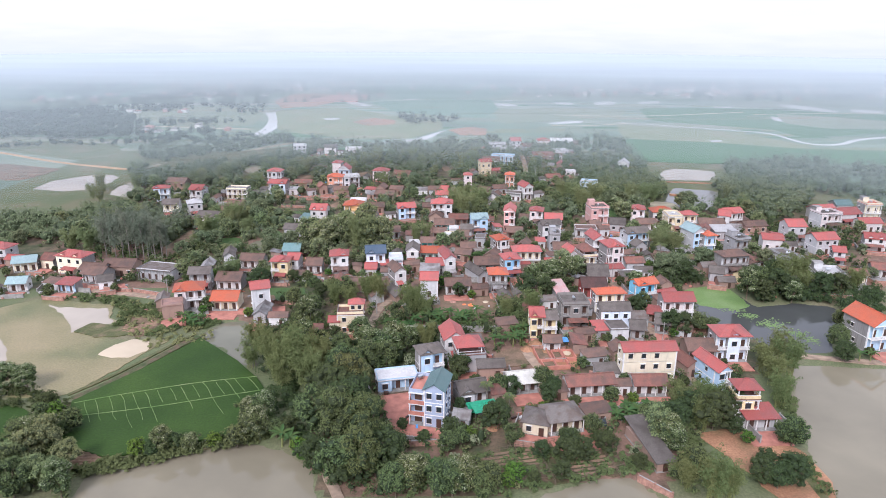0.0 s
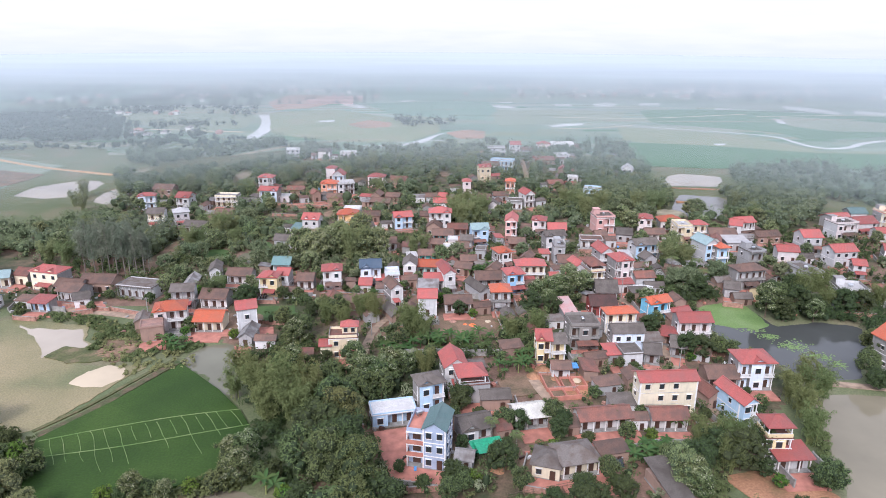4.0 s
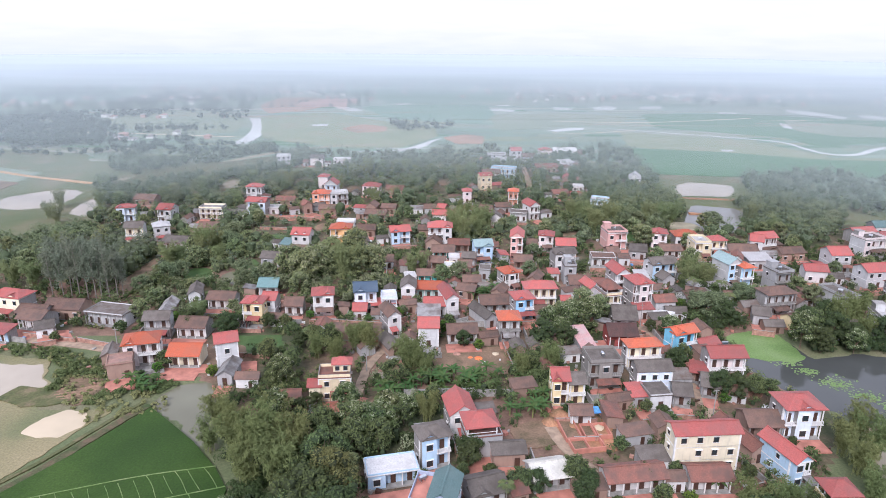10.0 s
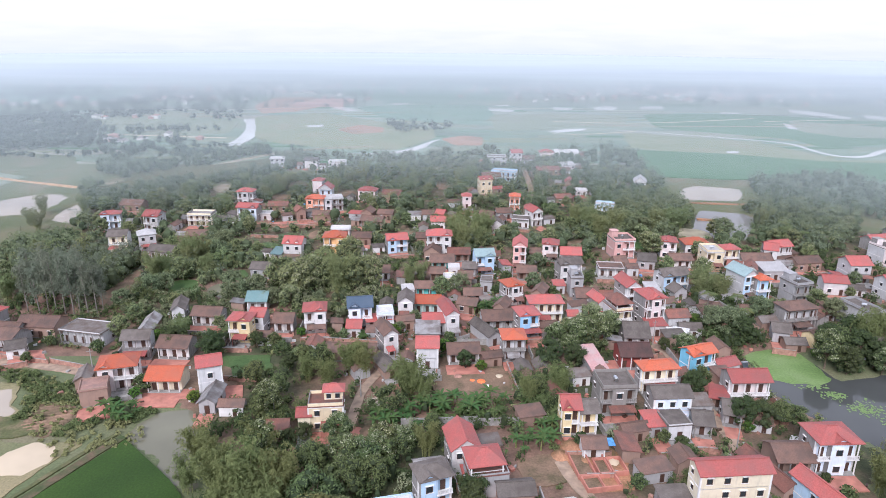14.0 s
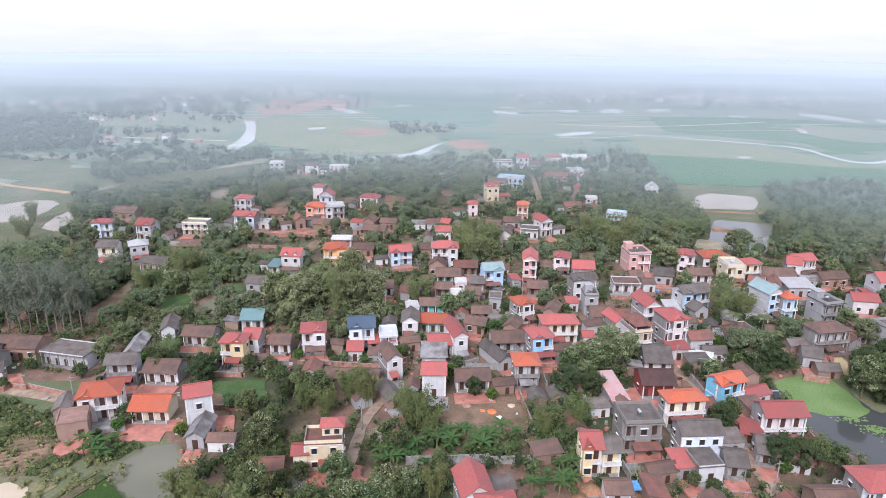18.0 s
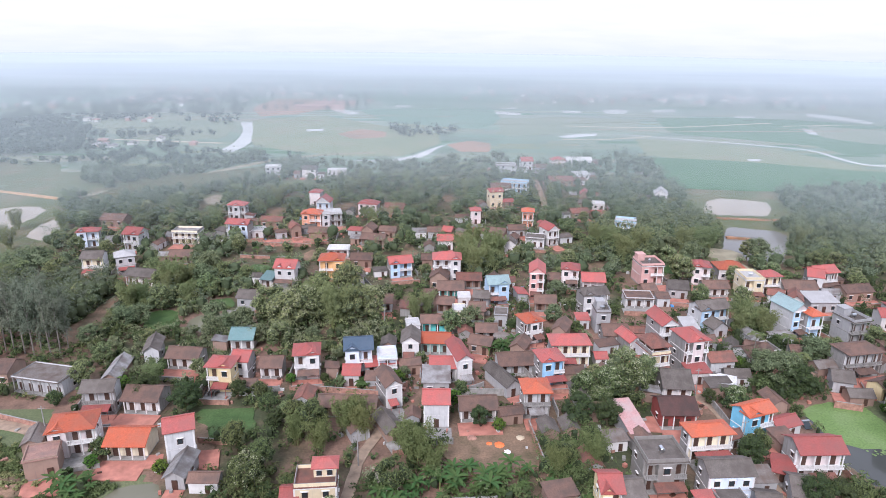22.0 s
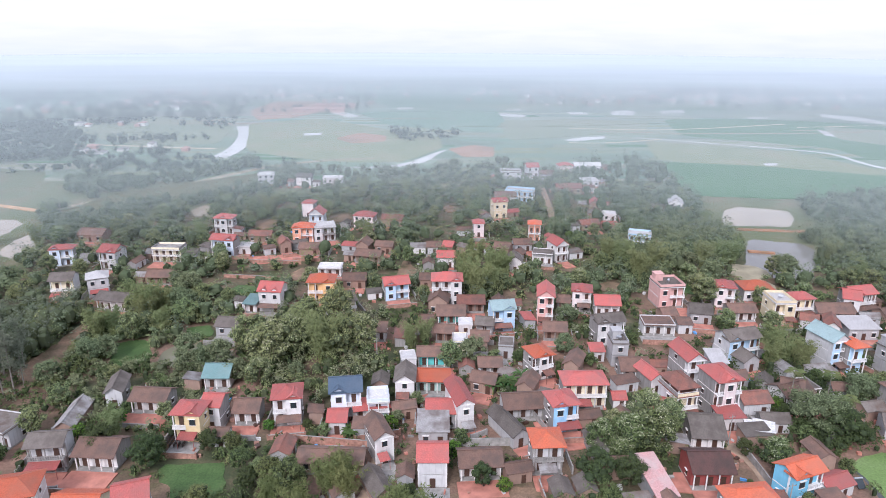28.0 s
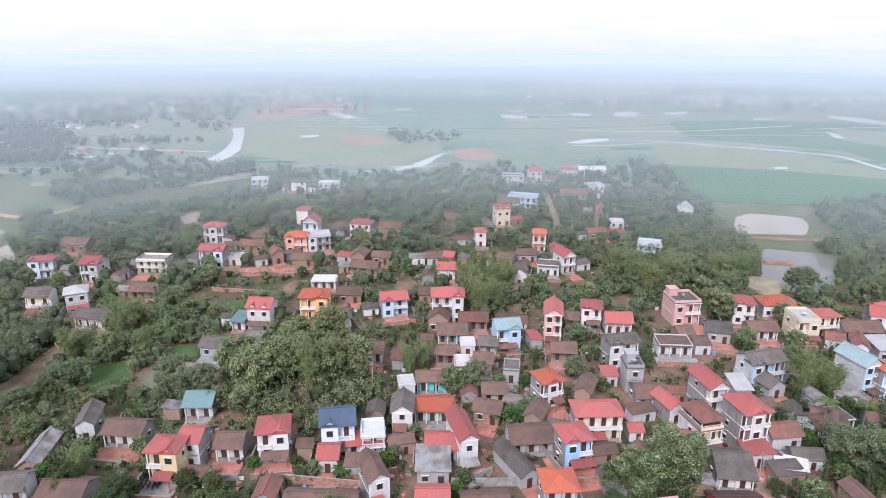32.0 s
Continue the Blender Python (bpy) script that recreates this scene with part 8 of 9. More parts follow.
# named groves, orchards and hedges
for i, (name, poly, count, hr, sr, mat, label) in enumerate([
    ("grove_gum", [(-145.8, 276.9), (-125.8, 282.4), (-100.4, 282.5), (-92.2, 255.0), (-111.7, 250.6), (-129.1, 248.5)], 120, (9, 13), (2.4, 4.2), "leaf_gum", "dark crowns of tall gum trees standing close together"),
    ("orchard_west", [(-103.9, 248.5), (-85.1, 257.2), (-62.9, 266.7), (-44.4, 232.8), (-52.9, 217.7), (-74.2, 216.3)], 90, (2.5, 5), (1.5, 2.6), "leaf_back_hazed", "dark orchard trees on a gentle slope"),
    ("orchard_slope", [(-125.5, 294.1), (-95.3, 314.3), (-59.8, 294.5), (-47.8, 248.4), (-73.4, 248.5), (-102.7, 257.2)], 120, (3, 6), (1.6, 3.0), "leaf_village_hazed", "green orchard and hedges behind the houses"),
    ("grove_centre", [(-53.6, 266.7), (-39.3, 282.7), (-15.0, 277.2), (-11.1, 236.4), (-37.7, 231.0)], 75, (4, 9), (2.2, 3.8), "leaf_bloom", "pale olive grove in the middle of the village"),
    ("grove_centre_under", [(-51.5, 257.2), (-38.4, 277.2), (-12.5, 266.8), (-10.9, 232.7), (-37.1, 227.4)], 60, (3, 6), (2.0, 3.0), "leaf_village_hazed", "green trees in the middle of the village"),
    ("garden_banana_bed", [(-43.2, 184.5), (-25.5, 184.2), (-21.5, 165.2), (-38.4, 165.5)], 60, (1.5, 4), (1.2, 2.2), "leaf_mid", "green garden shrubs by a yellow house"),
    ("grove_pond", [(83.1, 244.1), (108.9, 240.0), (95.6, 209.3), (81.1, 206.6), (74.5, 218.6)], 80, (3, 6), (1.6, 2.8), "leaf_dark", "dark trees above the algae pond"),
    ("grove_site", [(21.3, 196.5), (36.7, 193.9), (35.5, 178.7), (29.5, 167.8), (22.0, 169.6), (21.8, 182.9)], 70, (2, 6), (1.4, 2.6), "leaf_mid", "green trees beside a bare plot"),
    ("grove_front", [(-50.3, 170.6), (-32.2, 178.3), (-1.6, 166.8), (-2.1, 153.3), (-7.4, 131.2), (-2.3, 99.3), (-17.6, 99.5), (-27.8, 122.1), (-37.3, 136.4)], 170, (2, 6), (1.5, 3.0), "leaf_dark", "dark understorey below tall trees"),
    ("plot_front", [(-2.6, 108.1), (18.3, 113.6), (44.7, 115.4), (48.7, 105.9), (39.5, 105.1), (25.7, 102.4), (16.7, 99.2), (-2.3, 99.3)], 170, (0.5, 2.0), (0.5, 1.4), "leaf_mid", "low green crops and shrubs in vegetable plots"),
    ("grove_east_front", [(48.4, 128.4), (68.2, 135.8), (69.2, 119.3), (57.1, 113.3), (51.7, 98.9), (49.2, 104.2), (45.9, 115.4)], 90, (2, 5), (1.2, 2.4), "leaf_mid", "green bushes and small trees by a shed"),
    ("grove_path", [(-37.4, 140.1), (-33.2, 142.7), (-30.0, 140.0), (-23.9, 117.6), (-15.7, 108.4), (-12.9, 103.1), (-18.2, 103.1), (-23.7, 110.2), (-30.2, 119.6), (-35.6, 128.1)], 60, (1.0, 3.0), (0.9, 1.9), "leaf_dark", "dark shrubs along a trodden path by the pond"),
    ("scrub_lane", [(-102.8, 198.6), (-89.3, 195.8), (-83.0, 186.0), (-70.4, 175.2), (-65.3, 178.2), (-59.1, 167.5), (-63.1, 164.0), (-74.3, 160.9), (-88.0, 173.5)], 150, (0.3, 1.3), (0.4, 1.1), "leaf_olive", "low dry scrub between the lane and the muddy field"),
    ("scrub_bank", [(-65.3, 178.2), (-52.0, 179.5), (-50.4, 172.9), (-56.9, 167.4), (-61.3, 164.8)], 60, (0.3, 1.2), (0.4, 1.0), "leaf_mid", "low green scrub on the pond bank"),
    ("hedge_southwest", [(-68.8, 106.5), (-63.3, 111.3), (-49.0, 116.0), (-37.2, 120.5), (-33.8, 126.6), (-29.8, 120.0), (-36.2, 116.3), (-47.9, 112.9), (-64.1, 105.9)], 230, (0.6, 2.4), (0.6, 1.4), "leaf_mid", "rough hedge on the pond bank"),
    ("hedge_mud", [(-101.0, 170.8), (-98.3, 178.6), (-89.9, 176.5), (-94.6, 189.1), (-77.3, 182.6), (-71.0, 174.5), (-79.4, 167.1), (-88.3, 165.7)], 80, (0.5, 2.0), (0.6, 1.4), "leaf_mid", "low hedges between field and village lane"),
    ("hedge_lane", [(-128.3, 200.9), (-101.4, 198.4), (-79.7, 189.1), (-75.3, 181.8), (-97.2, 189.1), (-117.2, 193.7)], 90, (0.5, 2.0), (0.6, 1.4), "leaf_mid", "low hedge along the village lane"),
    ("hedge_corner", [(-107.3, 139.4), (-93.8, 139.3), (-82.7, 133.6), (-77.0, 122.4), (-83.1, 120.3), (-86.2, 128.1), (-103.7, 133.7)], 70, (1, 3), (0.8, 1.8), "leaf_dark", "dark hedge at a field corner"),
    ("grove_southwest", [(-95.2, 120.4), (-78.3, 120.3), (-67.9, 106.8), (-65.4, 99.8), (-82.1, 100.0)], 80, (2, 6), (1.2, 2.4), "leaf_mid", "green trees at the pond corner"),
    ("hedge_shore", [(94.4, 152.8), (88.9, 135.6), (84.6, 124.7), (78.8, 107.5), (78.3, 98.7), (75.6, 98.7), (79.2, 117.2), (84.6, 135.7)], 60, (0.5, 2.0), (0.7, 1.5), "leaf_mid", "green shrubs along the pond shore"),
    ("grove_dark_pond", [(108.5, 213.6), (130.0, 216.3), (146.9, 210.8), (152.2, 200.3), (140.3, 181.9), (128.1, 182.0), (131.4, 190.8), (118.3, 193.6), (106.0, 190.9)], 130, (2, 6), (1.4, 2.8), "leaf_dark", "dark trees hanging over the pond"),
    ("hedge_northwest", [(-129.2, 292.6), (-113.3, 288.3), (-96.0, 273.1), (-83.7, 263.0), (-85.4, 246.0), (-88.1, 236.3), (-93.0, 231.9), (-116.2, 263.5)], 130, (2, 6), (1.4, 2.8), "leaf_mid", "green trees on the reddish slope"),
    ("grove_bamboo_mid", [(-98.5, 292.2), (-81.1, 300.7), (-69.8, 287.8), (-67.9, 272.7), (-73.4, 262.9), (-86.6, 269.6)], 70, (3, 8), (2, 3.4), "leaf_bamboo_hazed", "yellow-green bamboo grove"),
    ("grove_bamboo_north", [(8.7, 309.3), (28.7, 319.4), (29.7, 297.3), (21.5, 286.7), (9.8, 291.0)], 50, (4, 8), (2, 3.2), "leaf_bamboo_hazed", "yellow-green bamboo grove"),
    ("grove_bamboo_east", [(64.4, 336.5), (94.0, 336.2), (83.3, 301.2), (68.0, 299.1), (60.8, 313.8)], 70, (5, 9), (2.2, 3.6), "leaf_bamboo_hazed", "yellow-green bamboo grove beside the pond"),
]):
    thicket(name, spots_in(poly, count, hr, sr, 150 + i, None if name in ("hedge_southwest", "hedge_corner", "hedge_shore", "plot_front", "grove_path", "scrub_lane") else 0.9), mat, label, 15, 0.23, 8, 160 + i)
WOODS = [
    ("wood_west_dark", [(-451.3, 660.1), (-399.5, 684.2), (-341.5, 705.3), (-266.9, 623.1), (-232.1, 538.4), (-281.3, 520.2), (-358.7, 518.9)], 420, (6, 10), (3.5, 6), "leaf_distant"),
    ("wood_west_belt", [(-208.1, 480.1), (-171.0, 466.6), (-139.3, 481.1), (-114.7, 540.5), (-105.7, 506.9), (-129.1, 458.3), (-158.6, 431.0), (-190.2, 436.5)], 230, (5, 9), (1.8, 5.4), "leaf_wood_hazed"),
    ("wood_west_near", [(-183.4, 403.2), (-162.0, 440.9), (-121.3, 458.4), (-85.1, 499.4), (-65.9, 482.2), (-88.8, 431.8), (-124.9, 403.8), (-144.8, 364.2), (-160.6, 357.1)], 300, (4, 8), (1.8, 5.2), "leaf_wood_hazed"),
    ("wood_north", [(-100.5, 491.5), (-52.0, 507.8), (-0.1, 500.7), (49.3, 528.8), (83.0, 484.4), (73.6, 424.1), (15.2, 433.1), (-37.0, 432.4), (-75.7, 442.0)], 300, (4, 8), (1.8, 5.2), "leaf_wood_hazed"),
    ("wood_north_east", [(85.8, 502.1), (140.1, 530.4), (158.9, 516.7), (140.2, 424.8), (128.1, 373.8), (126.5, 339.3), (94.8, 332.9), (81.8, 389.0)], 260, (5, 10), (1.8, 5.4), "leaf_wood_hazed"),
    ("wood_east", [(192.3, 425.4), (220.0, 463.0), (242.3, 435.8), (263.8, 407.8), (294.2, 399.4), (241.8, 321.9), (208.3, 339.8), (184.1, 346.1), (168.2, 359.6)], 420, (5, 9), (1.8, 5.6), "leaf_wood_hazed"),
    ("wood_east_near", [(158.6, 359.5), (181.0, 359.7), (202.2, 339.8), (194.1, 319.3), (162.4, 290.1), (154.8, 308.2), (147.8, 321.4)], 130, (6, 9), (2.8, 4.2), "leaf_back_hazed"),
    ("wood_grove", [(76.1, 356.5), (103.9, 363.7), (128.7, 356.1), (116.5, 318.6), (99.8, 301.1), (80.3, 308.5), (68.0, 319.0)], 150, (6, 10), (2.5, 4), "leaf_back_hazed"),
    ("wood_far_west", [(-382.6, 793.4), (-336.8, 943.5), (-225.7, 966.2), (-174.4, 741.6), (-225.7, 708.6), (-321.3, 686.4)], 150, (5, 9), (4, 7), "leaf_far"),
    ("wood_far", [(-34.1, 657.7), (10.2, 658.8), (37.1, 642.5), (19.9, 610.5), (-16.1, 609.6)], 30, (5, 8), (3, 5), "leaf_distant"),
    ("wood_mid_west", [(-211.0, 293.5), (-180.4, 293.6), (-162.0, 308.8), (-147.8, 319.8), (-125.8, 280.0), (-136.3, 255.5), (-158.9, 255.5), (-181.3, 248.2)], 240, (3, 6), (2, 3.4), "leaf_back_hazed"),
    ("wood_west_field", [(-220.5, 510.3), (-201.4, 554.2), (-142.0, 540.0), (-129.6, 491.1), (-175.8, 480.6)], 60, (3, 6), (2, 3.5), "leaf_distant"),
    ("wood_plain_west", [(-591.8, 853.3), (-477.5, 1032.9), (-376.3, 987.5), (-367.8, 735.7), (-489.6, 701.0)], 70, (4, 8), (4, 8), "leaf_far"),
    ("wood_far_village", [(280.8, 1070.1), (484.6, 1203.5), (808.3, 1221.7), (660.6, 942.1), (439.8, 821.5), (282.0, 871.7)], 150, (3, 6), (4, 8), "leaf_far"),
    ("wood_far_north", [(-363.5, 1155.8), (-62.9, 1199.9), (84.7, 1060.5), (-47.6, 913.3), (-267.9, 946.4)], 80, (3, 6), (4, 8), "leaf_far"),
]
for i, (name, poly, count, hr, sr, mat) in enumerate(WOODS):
    near = mat in ("leaf_wood_hazed", "leaf_back_hazed")
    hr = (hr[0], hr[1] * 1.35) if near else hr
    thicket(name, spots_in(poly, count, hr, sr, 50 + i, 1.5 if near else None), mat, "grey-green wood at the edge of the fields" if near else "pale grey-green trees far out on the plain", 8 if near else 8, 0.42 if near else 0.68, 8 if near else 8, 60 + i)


# floating weed in broken rafts on the dark pond
weed = Mesher()
rs = random.Random(61)
for cx, cy, rx, ry, count in [(100.5, 183.5, 3.0, 2.2, 90), (104.0, 177.5, 4.2, 3.4, 170), (107.5, 171.0, 3.4, 2.4, 110), (97.5, 187.5, 3.0, 1.2, 60), (110.5, 166.5, 2.2, 2.6, 60)]:
    for _ in range(count):
        x, y, r = rs.gauss(cx, rx * 0.5), rs.gauss(cy, ry * 0.5), rs.uniform(0.12, 0.42)
        if edge_distance(np.array([x]), np.array([y]), PONDS["pond_dark"][0])[0] > 0.8:
            weed.prism([(x + r * rs.uniform(0.7, 1.1) * math.cos(a * 1.047), y + r * rs.uniform(0.7, 1.1) * math.sin(a * 1.047)) for a in range(6)], -0.46, -0.425 + 0.01 * rs.random())
solid("water_weed", weed, "algae", "broken rafts of pale green weed floating on dark water", "water weed", "stuff")

# far fields, ponds and villages on the plain
rng = random.Random(12)
for pool in [
    [(62.5, 781.5), (80.4, 788.0), (100.2, 771.7), (95.7, 755.2), (71.9, 765.1)], [(147.4, 802.4), (167.4, 797.2), (164.5, 779.7), (145.8, 779.0)], [(193.9, 804.2), (213.8, 817.2), (222.0, 805.3), (209.6, 775.8), (188.3, 775.0)],
    [(249.4, 812.5), (277.3, 819.8), (270.4, 795.3), (243.4, 788.4)], [(130.6, 692.8), (163.4, 689.4), (161.3, 680.5), (128.7, 679.5)], [(107.8, 616.1), (127.0, 631.2), (145.7, 635.5), (142.1, 624.2), (115.2, 609.2)],
    [(409.6, 789.0), (433.2, 767.4), (440.2, 721.3), (427.9, 706.7), (409.1, 735.1), (399.3, 766.2)], [(465.1, 742.1), (490.3, 723.0), (477.4, 703.6), (448.9, 712.1)], [(344.7, 677.4), (347.6, 652.6), (339.7, 629.3), (330.6, 640.4)],
    [(325.4, 904.2), (347.6, 897.7), (341.9, 882.8), (318.2, 881.8)], [(165.1, 1053.9), (193.0, 1055.5), (187.6, 1035.1), (163.7, 1033.7)], [(333.9, 1063.9), (358.9, 1055.0), (352.1, 1034.6), (326.1, 1033.2)], [(-33.2, 838.8), (-15.6, 839.5), (-15.3, 826.6), (-31.1, 819.6)],
    [(-107.1, 1421.2), (-76.2, 1443.0), (-74.2, 1405.7), (-103.5, 1403.1)], [(321.7, 763.4), (339.9, 758.7), (335.2, 747.9), (315.0, 747.2)], [(83.4, 818.1), (100.9, 825.1), (99.4, 812.6), (84.1, 811.9)], [(243.9, 1472.3), (280.5, 1475.6), (273.2, 1436.4), (239.9, 1433.4)],
    [(371.6, 619.1), (398.7, 612.6), (392.0, 602.1), (369.3, 598.1)], [(-102.2, 648.0), (-87.1, 652.4), (-86.6, 640.7), (-99.4, 636.5)], [(221.5, 521.4), (231.2, 521.6), (227.0, 513.8), (219.2, 513.7)], [(288.1, 460.5), (299.9, 460.7), (294.8, 452.6), (284.4, 452.5)],
]:
    patch("paddy_pool", pool, "river_water", "bright flooded paddy on the plain", 0.07, "water", False)
for k in range(16):
    y = 1050 + 420 * rng.random()
    x = rng.uniform(-0.62, 0.72) * y
    wd, dp = rng.uniform(14, 50), rng.uniform(5, 14)
    pts = [(x + wd * math.cos(a) * rng.uniform(0.8, 1.1), y + dp * math.sin(a) * rng.uniform(0.7, 1.1)) for a in [i * 0.7854 for i in range(8)]]
    patch("paddy_pool", pts, "river_water", "bright flooded paddy on the plain", 0.07, "water", False)
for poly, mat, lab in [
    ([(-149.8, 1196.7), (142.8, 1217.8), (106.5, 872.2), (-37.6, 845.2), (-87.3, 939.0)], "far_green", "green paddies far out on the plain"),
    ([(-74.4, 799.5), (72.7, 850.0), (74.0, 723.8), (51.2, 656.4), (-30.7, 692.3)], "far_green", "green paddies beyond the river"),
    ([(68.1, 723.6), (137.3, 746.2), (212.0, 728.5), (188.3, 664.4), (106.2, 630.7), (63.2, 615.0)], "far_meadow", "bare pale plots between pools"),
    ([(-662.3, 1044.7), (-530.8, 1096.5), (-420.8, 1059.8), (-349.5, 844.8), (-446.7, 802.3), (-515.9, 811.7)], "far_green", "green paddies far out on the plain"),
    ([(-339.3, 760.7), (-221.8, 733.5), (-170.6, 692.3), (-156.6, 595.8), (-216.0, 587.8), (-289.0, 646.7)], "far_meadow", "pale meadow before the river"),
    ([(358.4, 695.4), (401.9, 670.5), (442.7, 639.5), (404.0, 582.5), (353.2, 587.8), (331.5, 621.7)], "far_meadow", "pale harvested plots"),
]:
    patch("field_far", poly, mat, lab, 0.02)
# tree rows, tracks and dykes across the plain
rows = []
for _ in range(90):
    left = rng.random() < 0.6
    y = 480 + 600 * rng.random() ** 1.4 if left else rng.uniform(860, 1250)
    x = (rng.uniform(-0.7, -0.12) if left else rng.uniform(-0.05, 0.75)) * y
    slope, wide = rng.uniform(-0.2, 0.3), rng.uniform(8, 34)
    for _ in range(rng.randint(4, 15)):
        dx, sp = rng.gauss(0, wide), rng.uniform(2.4, 5.2)
        rows.append((x + dx, y + slope * dx + rng.gauss(0, 5), sp * rng.uniform(1.2, 1.9), sp))
bend = [(-175, 770), (-60, 770), (25, 650), (25, 500), (-60, 500), (-150, 540)]
rows = [r for r, d in zip(rows, edge_distance(np.array([r[0] for r in rows]), np.array([r[1] for r in rows]), bend)) if d < 0]
thicket("tree_rows", rows, "leaf_distant", "rows and clumps of trees between the far fields", 8, 0.6, 7, 91)
for k in range(26):
    y = 540 + 560 * rng.random()
    x, ln = rng.uniform(-0.65, 0.6) * y, rng.uniform(60, 230)
    line = smooth_line([(x, y), (x + ln * 0.4, y + rng.uniform(-14, 14)), (x + ln, y + rng.uniform(-30, 30))])
    patch("field_dyke", strip(line, rng.uniform(1.6, 3.2)), rng.choice(("sand", "earth_track", "bank_grass")), "narrow pale dyke between far paddies", 0.03, "dyke", False)
# paddy plots laid out in rows over the plain
plots = {key: Mesher() for key in ("far_green", "paddy_green", "meadow_pale", "far_meadow", "river_water")}
py = 475.0
while py < 880:
    dy = 9 + (py - 475) * 0.022
    px = -0.78 * py - rng.uniform(0, 60)
    lean = rng.uniform(-0.35, 0.35)
    while px < 0.85 * py:
        wx = rng.uniform(18, 95) * py / 700
        if rng.random() < 0.45:
            key = rng.choices(list(plots), [22, 8, 22, 30, 3])[0]
            deep = dy * (rng.uniform(0.5, 0.92) if key != "river_water" else 0.18)
            s0, s1 = rng.uniform(-0.1, 0.1) * dy, rng.uniform(-0.1, 0.1) * dy
            plots[key].add([(px + 1.2, py + s0, 0.012), (px + wx - 1.2, py + s1, 0.012), (px + wx - 1.2 + lean * deep, py + s1 + deep, 0.012), (px + 1.2 + lean * deep, py + s0 + deep, 0.012)], [(0, 1, 2, 3)])
        px += wx
    py += dy * 1.22
for key, mb in plots.items():
    solid("paddy_plots", mb, key, "patchwork of small paddy plots out on the plain", "field", "stuff")
far_houses = {"far_wall": Mesher(), "far_pink": Mesher()}
far_roofs = {"far_roof": Mesher(), "far_pink": Mesher()}
for cx, cy, sx, sy, count in [(-330, 860, 70, 24, 26), (-160, 960, 60, 20, 20), (430, 930, 110, 34, 70), (110, 1000, 80, 24, 24), (-430, 1150, 170, 110, 70), (-230, 1040, 90, 50, 34), (580, 1130, 190, 110, 230), (-20, 1120, 60, 30, 16), (-110, 880, 30, 10, 7), (210, 900, 60, 20, 14), (-240, 690, 40, 6, 6), (-230, 560, 30, 8, 7), (-400, 800, 60, 8, 7), (330, 920, 90, 20, 14)]:
    for _ in range(count):
        x, y = rng.gauss(cx, sx), rng.gauss(cy, sy)
        if y < 430:
            continue
        w, d, h = rng.uniform(4, 8), rng.uniform(5, 8), rng.choice((1.6, 2.0, 3.0))
        far_houses[rng.choice(list(far_houses))].box(x - w / 2, x + w / 2, y - d / 2, y + d / 2, -0.3, h)
        rm = roof_mesh(rng.choice(("gable", "hip", "flat")), w, d, 0.4, 1.2, None)
        far_roofs[rng.choice(list(far_roofs))].add([(vx + x, vy + y, vz + h + 0.01) for vx, vy, vz in rm.v], rm.f)
for lx, ly, ln in ((-112, 800, 52), (-100, 835, 44)):
    far_houses["far_pink"].box(lx - ln / 2, lx + ln / 2, ly - 3, ly + 3, -0.3, 3.0)
    rm = roof_mesh("gable", ln, 6, 0.5, 1.4, None)
    far_roofs["far_pink"].add([(vx + lx, vy + ly, vz + 3.02) for vx, vy, vz in rm.v], rm.f)
for key, mb in far_houses.items():
    solid("far_village_walls", mb, key, "pale walls of distant village houses", "distant village", "stuff")
for key, mb in far_roofs.items():
    solid("far_village_roofs", mb, key, "roofs of distant village houses", "distant village", "stuff")

# ---- hazy distance ----


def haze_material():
    """Glowing end of the plain, haze painted in: pale blue at ground, white above."""
    m, nt, b = nodes_of("painted_distance_haze")
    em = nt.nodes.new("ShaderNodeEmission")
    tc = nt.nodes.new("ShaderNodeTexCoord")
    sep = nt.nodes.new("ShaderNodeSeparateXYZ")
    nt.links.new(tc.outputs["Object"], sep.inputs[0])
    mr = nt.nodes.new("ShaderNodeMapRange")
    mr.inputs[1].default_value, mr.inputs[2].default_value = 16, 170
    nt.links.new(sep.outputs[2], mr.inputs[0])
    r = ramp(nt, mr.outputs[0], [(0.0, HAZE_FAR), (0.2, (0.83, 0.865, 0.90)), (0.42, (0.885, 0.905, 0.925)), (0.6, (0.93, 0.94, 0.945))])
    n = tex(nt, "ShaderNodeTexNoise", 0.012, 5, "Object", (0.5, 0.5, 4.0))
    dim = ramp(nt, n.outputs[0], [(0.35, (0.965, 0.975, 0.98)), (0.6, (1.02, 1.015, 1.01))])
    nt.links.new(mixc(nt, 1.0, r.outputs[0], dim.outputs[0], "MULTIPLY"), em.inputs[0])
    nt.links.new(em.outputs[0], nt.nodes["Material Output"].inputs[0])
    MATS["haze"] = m


